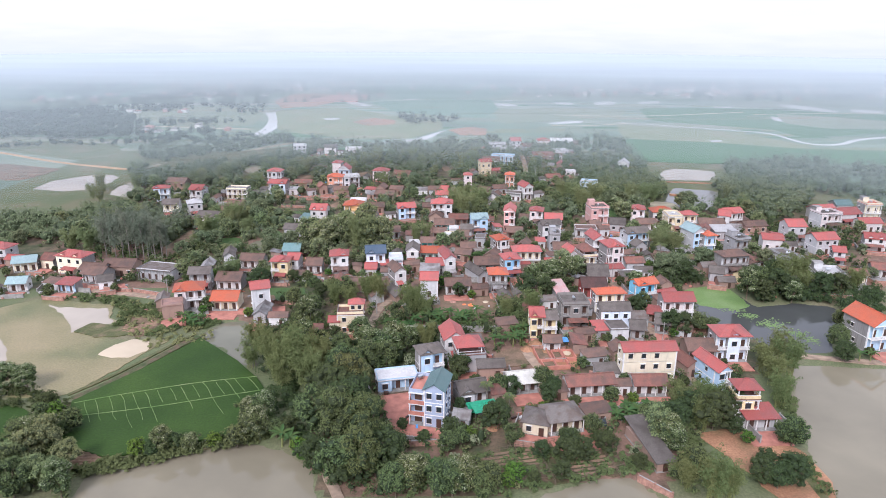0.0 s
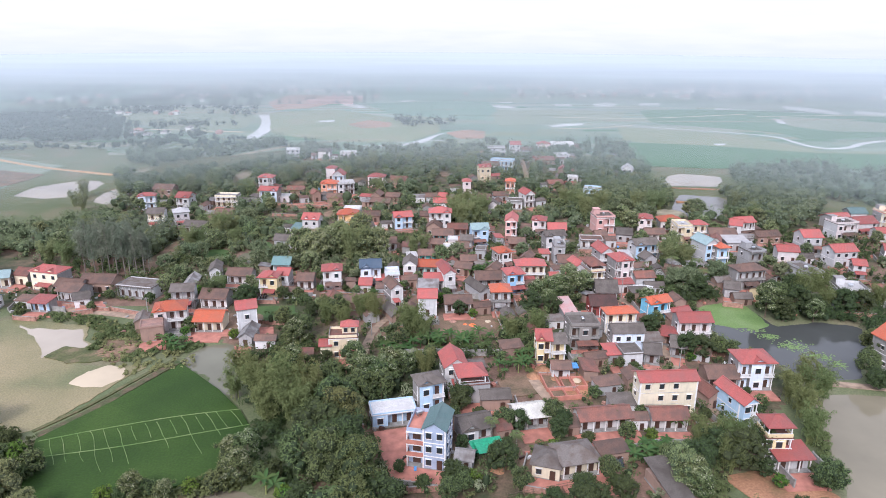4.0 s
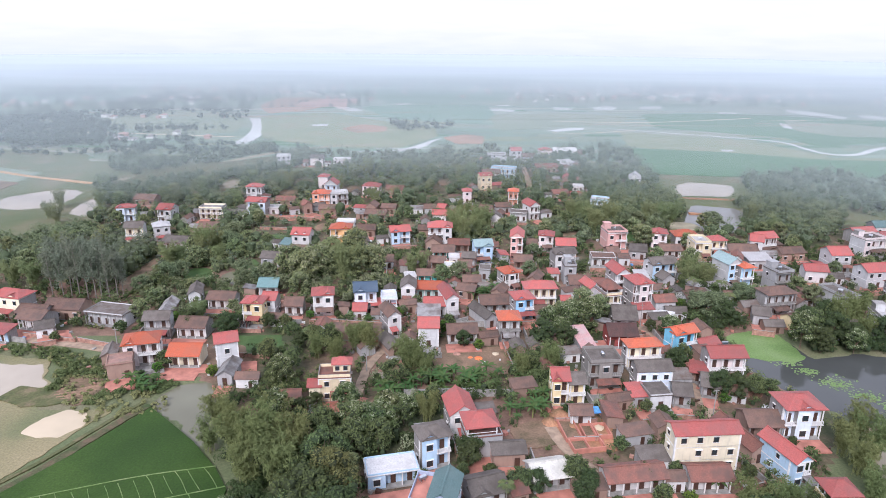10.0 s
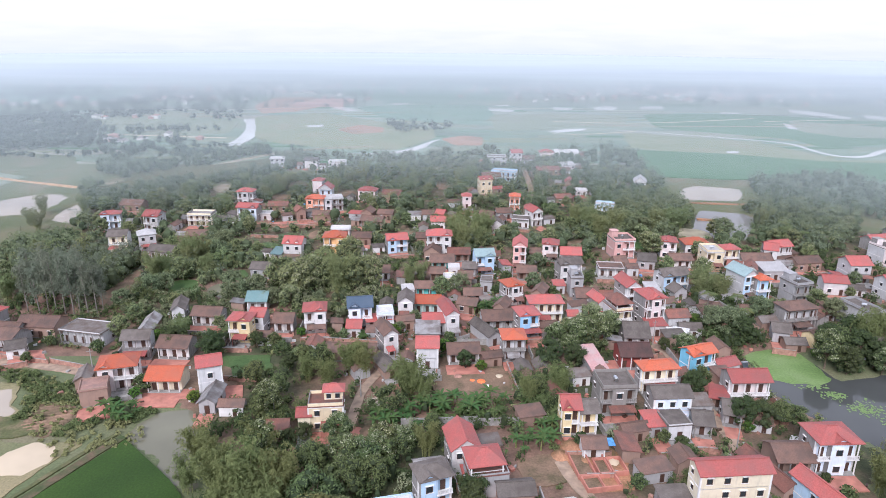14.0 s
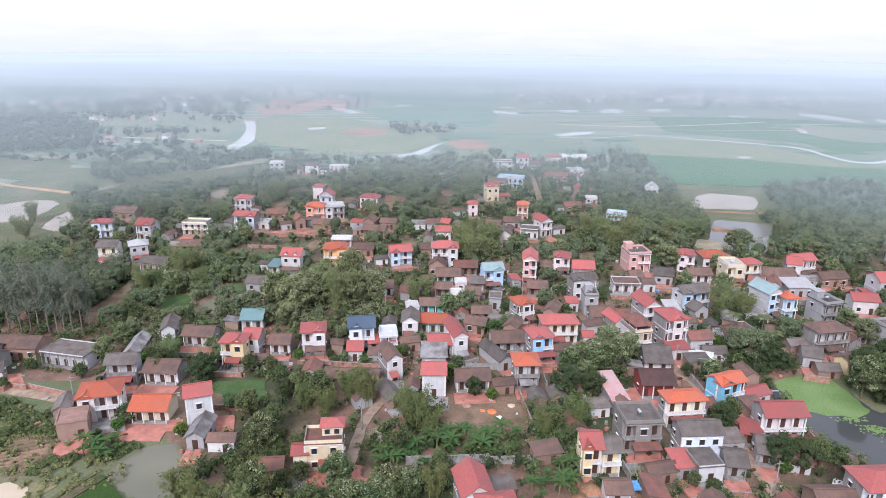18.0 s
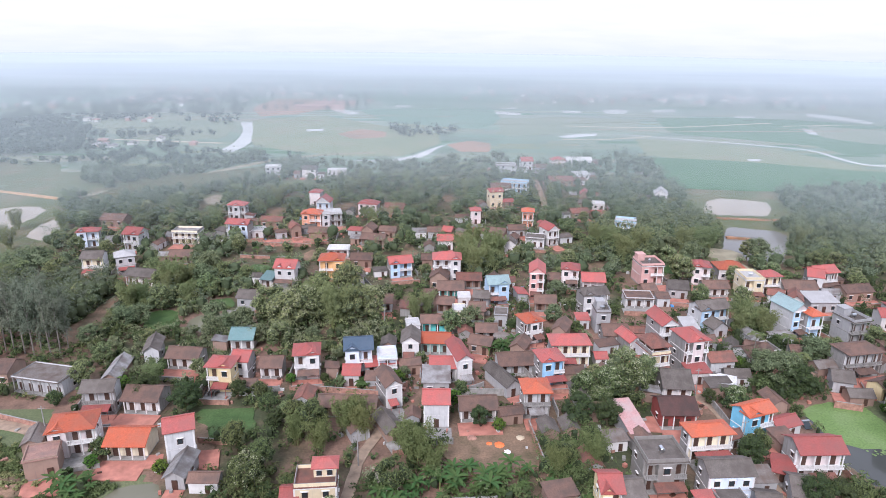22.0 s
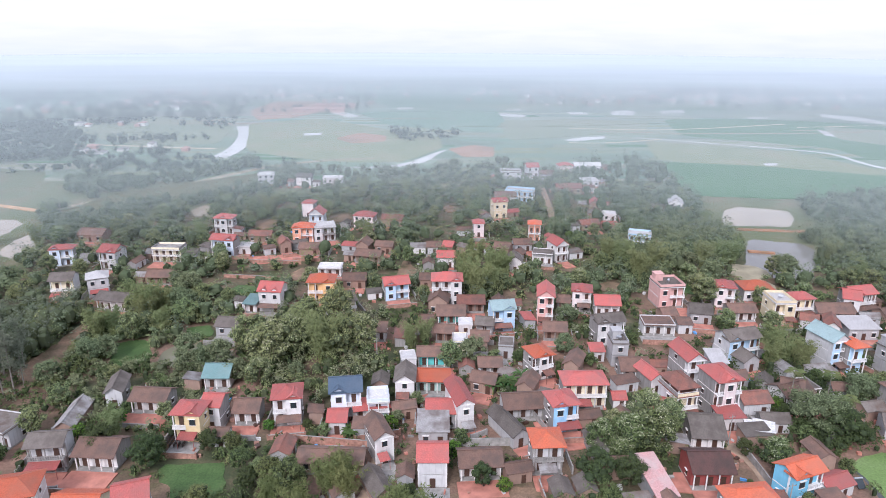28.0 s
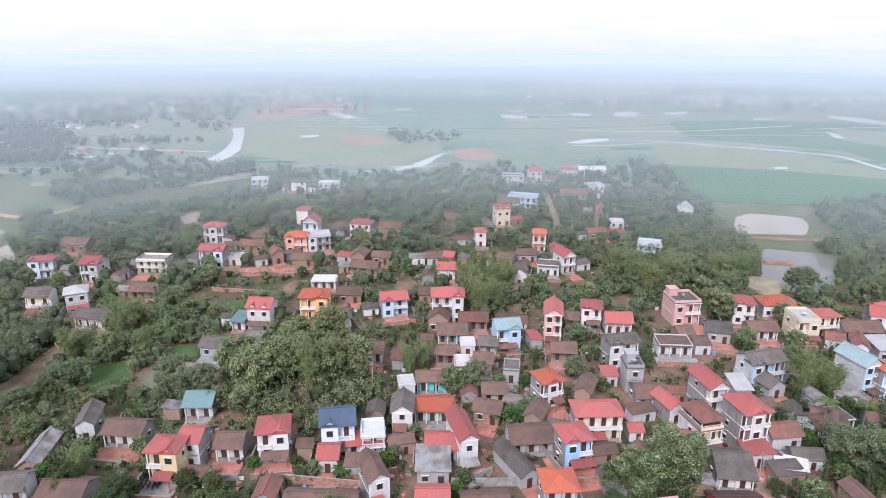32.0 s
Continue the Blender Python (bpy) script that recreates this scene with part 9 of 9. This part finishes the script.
def haze_sheet_material():
    """Flat sheet painted as aerial haze: daylight lights it, denser away from the village."""
    m, nt, b = nodes_of("aerial_haze_sheet")
    tc = nt.nodes.new("ShaderNodeTexCoord")

    def math_node(op, *vals):
        q = nt.nodes.new("ShaderNodeMath")
        q.operation = op
        for k, v in enumerate(vals):
            if hasattr(v, "is_linked"):
                nt.links.new(v, q.inputs[k])
            else:
                q.inputs[k].default_value = v
        return q.outputs[0]

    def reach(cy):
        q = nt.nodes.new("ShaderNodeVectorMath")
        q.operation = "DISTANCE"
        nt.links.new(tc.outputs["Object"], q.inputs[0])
        q.inputs[1].default_value = (0, cy, HAZE_SHEET_TOP)
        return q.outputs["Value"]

    depth = math_node("DIVIDE", reach(50.0), HAZE_SHEET_LENGTH)
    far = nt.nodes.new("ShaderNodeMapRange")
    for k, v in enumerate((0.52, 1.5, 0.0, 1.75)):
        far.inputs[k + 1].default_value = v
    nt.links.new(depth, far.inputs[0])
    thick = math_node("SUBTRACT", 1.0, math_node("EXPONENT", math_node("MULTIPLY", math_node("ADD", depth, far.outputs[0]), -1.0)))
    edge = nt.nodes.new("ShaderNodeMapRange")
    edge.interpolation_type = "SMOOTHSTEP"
    for k, v in enumerate((HAZE_SHEET_IN, HAZE_SHEET_IN + 125.0, 0.0, 1.0)):
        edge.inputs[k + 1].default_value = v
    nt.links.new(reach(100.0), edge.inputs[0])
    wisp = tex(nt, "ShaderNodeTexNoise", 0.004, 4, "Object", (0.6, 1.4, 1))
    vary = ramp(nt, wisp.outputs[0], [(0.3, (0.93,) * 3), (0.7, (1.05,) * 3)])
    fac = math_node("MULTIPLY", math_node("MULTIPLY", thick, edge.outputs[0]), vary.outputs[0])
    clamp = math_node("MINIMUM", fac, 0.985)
    # haze tint shifts from the near to the far colour
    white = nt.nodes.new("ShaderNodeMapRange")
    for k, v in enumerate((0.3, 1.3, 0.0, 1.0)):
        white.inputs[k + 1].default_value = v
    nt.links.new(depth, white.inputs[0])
    nt.links.new(mixc(nt, white.outputs[0], HAZE_SHEET_NEAR, HAZE_SHEET_FAR), b.inputs["Base Color"])
    b.inputs["Roughness"].default_value, b.inputs["Specular IOR Level"].default_value = 1.0, 0.0
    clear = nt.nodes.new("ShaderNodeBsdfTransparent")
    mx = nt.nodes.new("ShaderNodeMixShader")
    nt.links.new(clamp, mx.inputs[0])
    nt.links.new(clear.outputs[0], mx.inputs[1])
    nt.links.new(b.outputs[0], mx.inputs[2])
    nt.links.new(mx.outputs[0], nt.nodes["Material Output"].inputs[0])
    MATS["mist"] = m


haze_material()
haze_sheet_material()
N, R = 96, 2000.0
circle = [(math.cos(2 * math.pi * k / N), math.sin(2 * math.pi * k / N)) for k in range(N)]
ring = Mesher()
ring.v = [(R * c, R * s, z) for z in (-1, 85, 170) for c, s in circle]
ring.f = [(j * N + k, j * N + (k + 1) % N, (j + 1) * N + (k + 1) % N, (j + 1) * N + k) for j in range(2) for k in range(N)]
solid("backdrop", ring, "haze", "glowing backdrop with painted pale haze along the horizon", "backdrop", "structure")
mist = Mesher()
mist.v = [(HAZE_SHEET_IN * c, 100 + HAZE_SHEET_IN * s, HAZE_SHEET_TOP) for c, s in circle] + [(R * c, R * s, HAZE_SHEET_TOP) for c, s in circle]
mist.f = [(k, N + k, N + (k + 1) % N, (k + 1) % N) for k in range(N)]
solid("mist_layer", mist, "mist", "flat see-through sheet painted as pale haze over the distant fields", "haze", "structure")

# ---- small things ----


def fence(x, y, ln, yaw):
    """Rough bamboo fence: posts and two rails."""
    ob = thing("bamboo_fence", x, y, 0, yaw, "rough bamboo pole fence round a vegetable plot", "fence", "plot fences")
    post = cached("post", lambda: Mesher().tube([(0, 0, -0.3), (0.03, 0, 0.6), (0, 0.02, 1.3)], [0.05, 0.045, 0.04], 5).mesh("post", "bark"))
    k = max(2, int(ln / 1.6))
    for i in range(k + 1):
        part("post", post, "", ob, "", (-ln / 2 + ln * i / k, 0, 0))
    for z in (0.5, 1.05):
        part("rail", Mesher().box(-ln / 2, ln / 2, -0.03, 0.03, z - 0.035, z + 0.035), "bark", ob)


for spot, ln, yaw in [([(14.5, 110.7)], 12, 20), ([(18.9, 113.6)], 10, 95), ([(23.2, 115.5)], 14, 15), ([(25.1, 108.8)], 12, 100), ([(28.6, 106.1)], 14, 8), ([(34.1, 110.6)], 10, 95),
                      ([(35.3, 106.0)], 12, 20), ([(9.8, 108.0)], 8, 90), ([(17.6, 107.1)], 14, 10), ([(38.5, 109.6)], 9, 100), ([(22.8, 104.4)], 16, 5)]:
    fence(spot[0][0], spot[0][1], ln, yaw)


def canopy(x, y, w, d, h, yaw, material, label):
    """Sagging sheet on four poles."""
    ob = thing("awning", x, y, 0, yaw, label, "awning")
    m = Mesher()
    n = 6
    for z in (0, 0.03):
        for j in range(n + 1):
            for i in range(n + 1):
                u, v = i / n, j / n
                m.v.append(((u - 0.5) * w, (v - 0.5) * d, h + z - 0.35 * math.sin(math.pi * u) * math.sin(math.pi * v) + 0.3 * v))
    q = (n + 1) ** 2
    for j in range(n):
        for i in range(n):
            a = j * (n + 1) + i
            m.f += [(a, a + n + 1, a + n + 2, a + 1), (q + a, q + a + 1, q + a + n + 2, q + a + n + 1)]
    part("sheet", m, material, ob)
    for sx in (-1, 1):
        for sy in (-1, 1):
            part("pole", Mesher().tube([(sx * w * 0.48, sy * d * 0.48, -0.3), (sx * w * 0.48, sy * d * 0.48, h + (0.3 if sy > 0 else 0))], [0.04, 0.04], 5), "pale_bark", ob)


for spot, w, d, h, yaw, mat, label in [
    ([(14.3, 127.5)], 6, 4.5, 2.2, 15, "tarp_green", "bright green tarpaulin awning in a yard"),
    ([(11.7, 127.3)], 2.5, 4, 2.0, 15, "tarp_green", "bright green tarpaulin strip in a yard"),
    ([(37.7, 161.2)], 4, 2.5, 2.2, 5, "tarp_blue", "blue tarpaulin awning on a building site"),
    ([(73.2, 213.8)], 4.5, 3, 2.8, -25, "tarp_white", "white tarpaulin canopy beside a lane"),
    ([(71.9, 213.1)], 6, 4, 2.8, -15, "tarp_white", "white tarpaulin canopy over a yard"),
    ([(77.6, 160.1)], 3, 4, 2.4, -40, "tarp_white", "white sheet canopy beside a brown roof"),
]:
    canopy(spot[0][0], spot[0][1], w, d, h, yaw, mat, label)


def rubble(x, y, size, material, label, seed):
    """A low heap with an uneven outline."""
    rs = random.Random(seed)
    m = Mesher()
    rings, seg = 5, 12
    for j in range(rings):
        f = j / (rings - 1)
        for k in range(seg):
            a = 2 * math.pi * k / seg
            r = size * (1 - f) * rs.uniform(0.8, 1.15) + 0.02
            m.v.append((r * math.cos(a), r * math.sin(a), -0.1 + size * 0.45 * (1 - (1 - f) ** 1.6) * rs.uniform(0.85, 1.1)))
    for j in range(rings - 1):
        for k in range(seg):
            a, c = j * seg + k, j * seg + (k + 1) % seg
            m.f.append((a, c, c + seg, a + seg))
    ob = tagged(new("earth_mound", m.mesh("earth_mound", material, True)), label, "mound")
    ob.matrix_basis = pose(x, y, 0)


for spot, size, mat, label in [
    ([(31.4, 163.1)], 3.0, "orange_earth", "heap of orange earth on a building site"), ([(33.3, 158.0)], 2.2, "orange_earth", "heap of orange earth on a building site"),
    ([(28.4, 160.1)], 2.4, "orange_earth", "heap of orange earth on a building site"), ([(14.6, 190.8)], 1.4, "tarp_orange", "heap under an orange tarpaulin on bare ground"),
    ([(12.5, 191.4)], 0.9, "tarp_orange", "heap under an orange tarpaulin on bare ground"), ([(19.5, 193.4)], 1.2, "sand", "heap of pale sand on bare ground"),
    ([(9.0, 193.5)], 1.3, "brickwork", "heap of broken brick on bare ground"), ([(16.1, 188.5)], 1.0, "trim", "small heap of white rubble on bare ground"),
    ([(38.6, 157.9)], 1.8, "sand", "heap of pale sand on a building site"), ([(-11.5, 169.3)], 2.6, "brown_earth", "conical brown straw stack by a yard"),
    ([(15.5, 122.9)], 1.8, "orange_earth", "rounded straw stack in a yard"), ([(-35.9, 188.5)], 0.9, "trim", "white sack heap in a garden"),
]:
    rubble(spot[0][0], spot[0][1], size, mat, label, int(spot[0][0] * 10))


def foundation(x, y, w, d, yaw):
    """Unfinished brick walls of a new house."""
    ob = thing("brick_foundation", x, y, 0, yaw, "unfinished low brick walls of a new house", "foundation")
    for a, c, e, f in ((-w / 2, w / 2, -d / 2, -d / 2 + 0.25), (-w / 2, w / 2, d / 2 - 0.25, d / 2), (-w / 2, -w / 2 + 0.25, -d / 2 + 0.25, d / 2 - 0.25), (w / 2 - 0.25, w / 2, -d / 2 + 0.25, d / 2 - 0.25), (-0.12, 0.12, -d / 2 + 0.25, d / 2 - 0.25)):
        part("brick_wall", Mesher().box(a, c, e, f, -0.4, 1.1), "court", ob)
    part("floor", Mesher().box(-w / 2 + 0.25, -0.12, -d / 2 + 0.25, d / 2 - 0.25, -0.4, 0.48), "brown_earth", ob)


for spot, w, d, yaw in [([(33.5, 156.5)], 7, 8, 5), ([(37.4, 155.6)], 6, 5, 5), ([(34.4, 150.6)], 7, 4, 8)]:
    foundation(spot[0][0], spot[0][1], w, d, yaw)

def banana_grove(poly, count, seed):
    """Many small banana plants joined into one bed."""
    rs = random.Random(seed)
    m = Mesher()
    for x, y, _, _ in spots_in(poly, count, (1, 1), (1, 1), seed, 0.4):
        sc = rs.uniform(0.55, 0.95)
        m.tube([(x, y, -0.1), (x, y, 1.9 * sc)], [0.12, 0.07], 5)
        turn = rs.uniform(0, 6.28)
        for k in range(7):
            b = blade(2.0, 0.62, rs.uniform(0.3, 0.7))
            a = turn + k * 2.4
            m.add([(x + (p * math.cos(a) - q * math.sin(a)) * sc, y + (p * math.sin(a) + q * math.cos(a)) * sc, (r + 1.9) * sc) for p, q, r in b.v], b.f)
    solid("banana_grove", m, "leaf_banana", "bed of banana plants with broad torn leaves", "banana plants", "stuff")


for i, (poly, count) in enumerate([
    ([(2.9, 182.2), (18.9, 183.1), (18.1, 172.8), (3.1, 172.2)], 46), ([(-75.5, 183.1), (-70.0, 185.0), (-64.0, 179.2), (-64.1, 172.2), (-70.4, 174.0)], 18), ([(-8.2, 178.5), (2.6, 180.3), (2.4, 170.5), (-6.7, 169.8)], 20), ([(43.4, 134.6), (53.9, 135.8), (49.8, 122.3), (41.0, 122.3)], 26),
    ([(22.0, 180.2), (30.8, 182.3), (28.9, 161.4), (20.9, 159.7)], 20), ([(17.5, 240.2), (25.7, 241.3), (24.0, 230.8), (17.2, 230.9)], 16), ([(-21.7, 217.0), (-12.7, 216.8), (-12.4, 213.3), (-21.2, 213.4)], 10),
]):
    banana_grove(poly, count, 300 + i)

def furrows(poly, direction, step, seed):
    """Earth ridges across a ploughed bed."""
    xs, ys = [p[0] for p in poly], [p[1] for p in poly]
    cx, cy, rad = (min(xs) + max(xs)) / 2, (min(ys) + max(ys)) / 2, max(max(xs) - min(xs), max(ys) - min(ys))
    u = Vector((math.cos(radians(direction)), math.sin(radians(direction))))
    v = Vector((-u.y, u.x))
    m = Mesher()
    ts = np.arange(-rad, rad, 0.5)
    for k in np.arange(-rad, rad, step).tolist():
        inside = edge_distance(cx + u.x * ts + v.x * k, cy + u.y * ts + v.y * k, poly) > 0.3
        if inside.sum() > 3:
            t0, t1 = float(ts[inside].min()), float(ts[inside].max())
            a, c = Vector((cx, cy)) + u * t0 + v * k, Vector((cx, cy)) + u * t1 + v * k
            w = step * 0.3
            m.add([(a.x - v.x * w, a.y - v.y * w, 0.05), (c.x - v.x * w, c.y - v.y * w, 0.05), (c.x, c.y, 0.4), (a.x, a.y, 0.4), (a.x + v.x * w, a.y + v.y * w, 0.05), (c.x + v.x * w, c.y + v.y * w, 0.05)],
                  [(0, 1, 2, 3), (3, 2, 5, 4), (0, 3, 4), (1, 5, 2)])
    solid("furrows", m, "brown_earth", "parallel earth ridges of a ploughed bed", "ridges", "stuff")


furrows([(-73.7, 113.8), (-68.2, 115.8), (-64.3, 111.9), (-66.9, 109.3), (-72.4, 108.1)], 6, 1.0, 1)
furrows([(-88.2, 171.9), (-87.9, 181.8), (-80.4, 180.9), (-77.5, 177.7), (-79.7, 168.5)], 20, 1.3, 2)
furrows([(10.6, 112.9), (18.4, 114.6), (25.6, 115.5), (25.3, 109.7), (17.5, 106.2), (14.0, 104.8)], 12, 1.2, 3)
furrows([(28.2, 113.5), (36.9, 115.4), (40.3, 107.8), (33.0, 105.7), (27.2, 104.4)], 8, 1.2, 4)

# long yard walls that the lanes follow
for a, c, h, mat in [
    ([(-4.6, 171.5)], [(12.0, 172.1)], 1.8, "concrete"), ([(12.2, 171.6)], [(30.7, 172.0)], 1.6, "concrete"), ([(21.9, 197.9)], [(23.2, 180.7)], 1.6, "brickwork"),
    ([(-96.5, 202.3)], [(-83.4, 197.7)], 1.3, "brickwork"), ([(-113.2, 205.8)], [(-96.9, 201.7)], 1.2, "brickwork"), ([(-49.1, 192.4)], [(-39.3, 191.7)], 1.2, "brickwork"),
    ([(62.5, 159.4)], [(63.2, 145.7)], 1.6, "concrete"), ([(5.2, 211.0)], [(19.4, 211.1)], 1.8, "concrete"), ([(13.2, 215.0)], [(9.7, 212.9)], 1.4, "concrete"),
    ([(-27.7, 213.2)], [(-11.0, 210.7)], 1.6, "brickwork"), ([(71.6, 223.1)], [(70.3, 233.9)], 1.8, "concrete"), ([(-7.0, 216.7)], [(-7.4, 224.3)], 1.5, "concrete"),
    ([(-2.3, 115.7)], [(6.6, 116.6)], 1.2, "brickwork"), ([(42.6, 104.3)], [(47.4, 98.9)], 1.2, "brickwork"), ([(70.5, 128.3)], [(72.0, 116.2)], 1.8, "concrete"),
    ([(62.8, 135.8)], [(70.9, 138.4)], 1.5, "brickwork"), ([(27.4, 212.6)], [(24.5, 221.9)], 1.5, "concrete"), ([(41.8, 212.4)], [(28.2, 211.3)], 1.4, "brickwork"),
    ([(-67.0, 327.6)], [(-46.6, 325.7)], 1.4, "brickwork"), ([(-71.4, 312.6)], [(-53.0, 309.9)], 1.2, "brickwork"), ([(66.5, 210.8)], [(66.8, 182.6)], 1.7, "concrete"),
]:
    va, vc = Vector(a[0]), Vector(c[0])
    mid, dv = (va + vc) / 2, vc - va
    garden_wall(mid.x, mid.y, dv.length, math.degrees(math.atan2(dv.y, dv.x)), mat, h)


def pole(x, y, height):
    """Concrete power pole with a cross-arm and insulators."""
    ob = thing("power_pole", x, y, 0, 10, "slim concrete power pole with a cross-arm", "power pole", "power poles")
    part("shaft", Mesher().tube([(0, 0, -0.4), (0, 0, height * 0.5), (0, 0, height)], [0.16, 0.13, 0.09], 6), "concrete", ob)
    part("cross_arm", Mesher().box(-0.8, 0.8, -0.05, 0.05, height - 0.6, height - 0.5), "concrete", ob)
    ins = cached("insulator", lambda: Mesher().tube([(0, 0, 0), (0, 0, 0.08), (0, 0, 0.18)], [0.05, 0.07, 0.04], 6).mesh("insulator", "woodwork"))
    for k in (-0.7, 0, 0.7):
        part("insulator", ins, "", ob, "", (k, 0, height - 0.498))


for spot in ([(-33.5, 176.7)], [(-82.1, 195.0)], [(-14.6, 184.0)], [(65.4, 188.2)], [(65.8, 161.4)], [(-12.8, 247.6)], [(64.3, 210.4)], [(61.1, 371.8)], [(-170.1, 394.5)]):
    pole(spot[0][0], spot[0][1], 7.5)


def scooter(x, y, yaw):
    """Parked motor scooter: wheels, body, seat, fork."""
    ob = thing("scooter", x, y, 0.12, yaw, "parked dark motor scooter in a paved yard", "scooter", "parked scooters")
    wheel = cached("wheel", lambda: Mesher().add([(0.27 * math.cos(k * 0.6283), y0, 0.27 + 0.27 * math.sin(k * 0.6283)) for y0 in (-0.05, 0.05) for k in range(10)], [(k, (k + 1) % 10, 10 + (k + 1) % 10, 10 + k) for k in range(10)] + [tuple(range(10))[::-1], tuple(range(10, 20))]).mesh("wheel", "plastic_black"))
    for k in (-0.6, 0.6):
        part("wheel", wheel, "", ob, "", (k, 0, 0))
    part("body", Mesher().box(-0.65, 0.2, -0.14, 0.14, 0.35, 0.68).box(0.2, 0.45, -0.12, 0.12, 0.3, 0.45), "woodwork", ob)
    part("seat", Mesher().box(-0.6, 0.1, -0.13, 0.13, 0.682, 0.78), "plastic_black", ob)
    part("handlebar", Mesher().box(0.42, 0.5, -0.32, 0.32, 0.98, 1.03).box(0.44, 0.52, -0.05, 0.05, 0.45, 0.98), "plastic_black", ob)


rng = random.Random(5)
for k in range(9):
    p = [(-53.1, 211.9)][0]
    scooter(p[0] + (k % 5) * 0.9 - 1.5, p[1] + (k // 5) * 2.2, 80 + rng.uniform(-15, 15))
for p in ([(26.9, 219.0)], [(-3.0, 126.0)], [(33.3, 117.9)], [(11.7, 198.1)]):
    scooter(p[0][0], p[0][1], 40)


def solar_heater(x, y, z, yaw):
    """Rooftop solar water heater: sloping tube panel, round tank, stand."""
    ob = thing("solar_water_heater", x, y, z, yaw, "solar water heater with dark tubes and a steel tank", "water heater", "solar heaters")
    part("tube_panel", Mesher().add([(-0.8, -0.9, 0.15), (0.8, -0.9, 0.15), (0.8, 0.6, 1.1), (-0.8, 0.6, 1.1), (-0.8, -0.9, 0.23), (0.8, -0.9, 0.23), (0.8, 0.6, 1.18), (-0.8, 0.6, 1.18)],
                                    [(3, 2, 1, 0), (4, 5, 6, 7), (0, 1, 5, 4), (1, 2, 6, 5), (2, 3, 7, 6), (3, 0, 4, 7)]), "glass", ob, "dark glass tubes")
    tank = Mesher()
    for xx, rr in ((-0.95, 0.16), (-0.88, 0.24), (0.88, 0.24), (0.95, 0.16)):
        tank.v += [(xx, 0.75 + rr * math.cos(k * 0.6283), 1.3 + rr * math.sin(k * 0.6283)) for k in range(10)]
    tank.f = [(s * 10 + k, s * 10 + (k + 1) % 10, s * 10 + 10 + (k + 1) % 10, s * 10 + 10 + k) for s in range(3) for k in range(10)] + [tuple(range(10))[::-1], tuple(range(30, 40))]
    part("tank", tank, "steel", ob)
    for sx in (-0.75, 0.75):
        part("leg", Mesher().box(sx - 0.03, sx + 0.03, 0.55, 0.61, 0.0, 1.12), "steel", ob)
        part("foot", Mesher().box(sx - 0.03, sx + 0.03, -0.9, 0.6, 0.0, 0.05), "steel", ob)


flat_tops = [(hx, hy) for hx, hy in (([(84.1, 196.6)][0]), ([(40.2, 123.4)][0]), ([(-50.0, 180.5)][0]))]
for hx, hy in flat_tops:
    solar_heater(hx, hy, 0.05, 5)
# loose clutter round the houses: bricks, boards, pots, sacks
rng = random.Random(77)
for mat, count, label in (("court", 380, "brick-red tiles, basins and boxes lying in the yards"), ("tarp_blue", 60, "blue plastic barrels and sheets lying in the yards"), ("brickwork", 420, "loose bricks and broken tiles lying in the yards"), ("concrete", 420, "boards, slabs and pots lying in the yards"), ("tarp_white", 260, "pale sacks and basins lying in the yards"), ("woodwork", 260, "dark timber and firewood lying in the yards")):
    m = Mesher()
    for _ in range(count):
        hx, hy, w, d, yaw = rng.choice(FOOT)
        px, py = hx + rng.uniform(-1, 1) * (w / 2 + 4), hy + rng.uniform(-1, 1) * (d / 2 + 5)
        if not free(px, py, 0.0) and rng.random() < 0.6:
            continue
        a, c, e = rng.uniform(0.15, 0.7), rng.uniform(0.15, 0.5), rng.uniform(0.15, 0.5)
        r = rng.uniform(0, 3.14)
        q = [(px + u * a * math.cos(r) - v * c * math.sin(r), py + u * a * math.sin(r) + v * c * math.cos(r)) for u, v in ((-1, -1), (1, -1), (1, 1), (-1, 1))]
        m.prism(q, -0.2, 0.15 + e)
    solid("yard_clutter", m, mat, label, "clutter", "stuff")
for group in PROTO.values():
    for ob in group:
        for o in (*ob.children_recursive, ob):
            bpy.data.objects.remove(o)
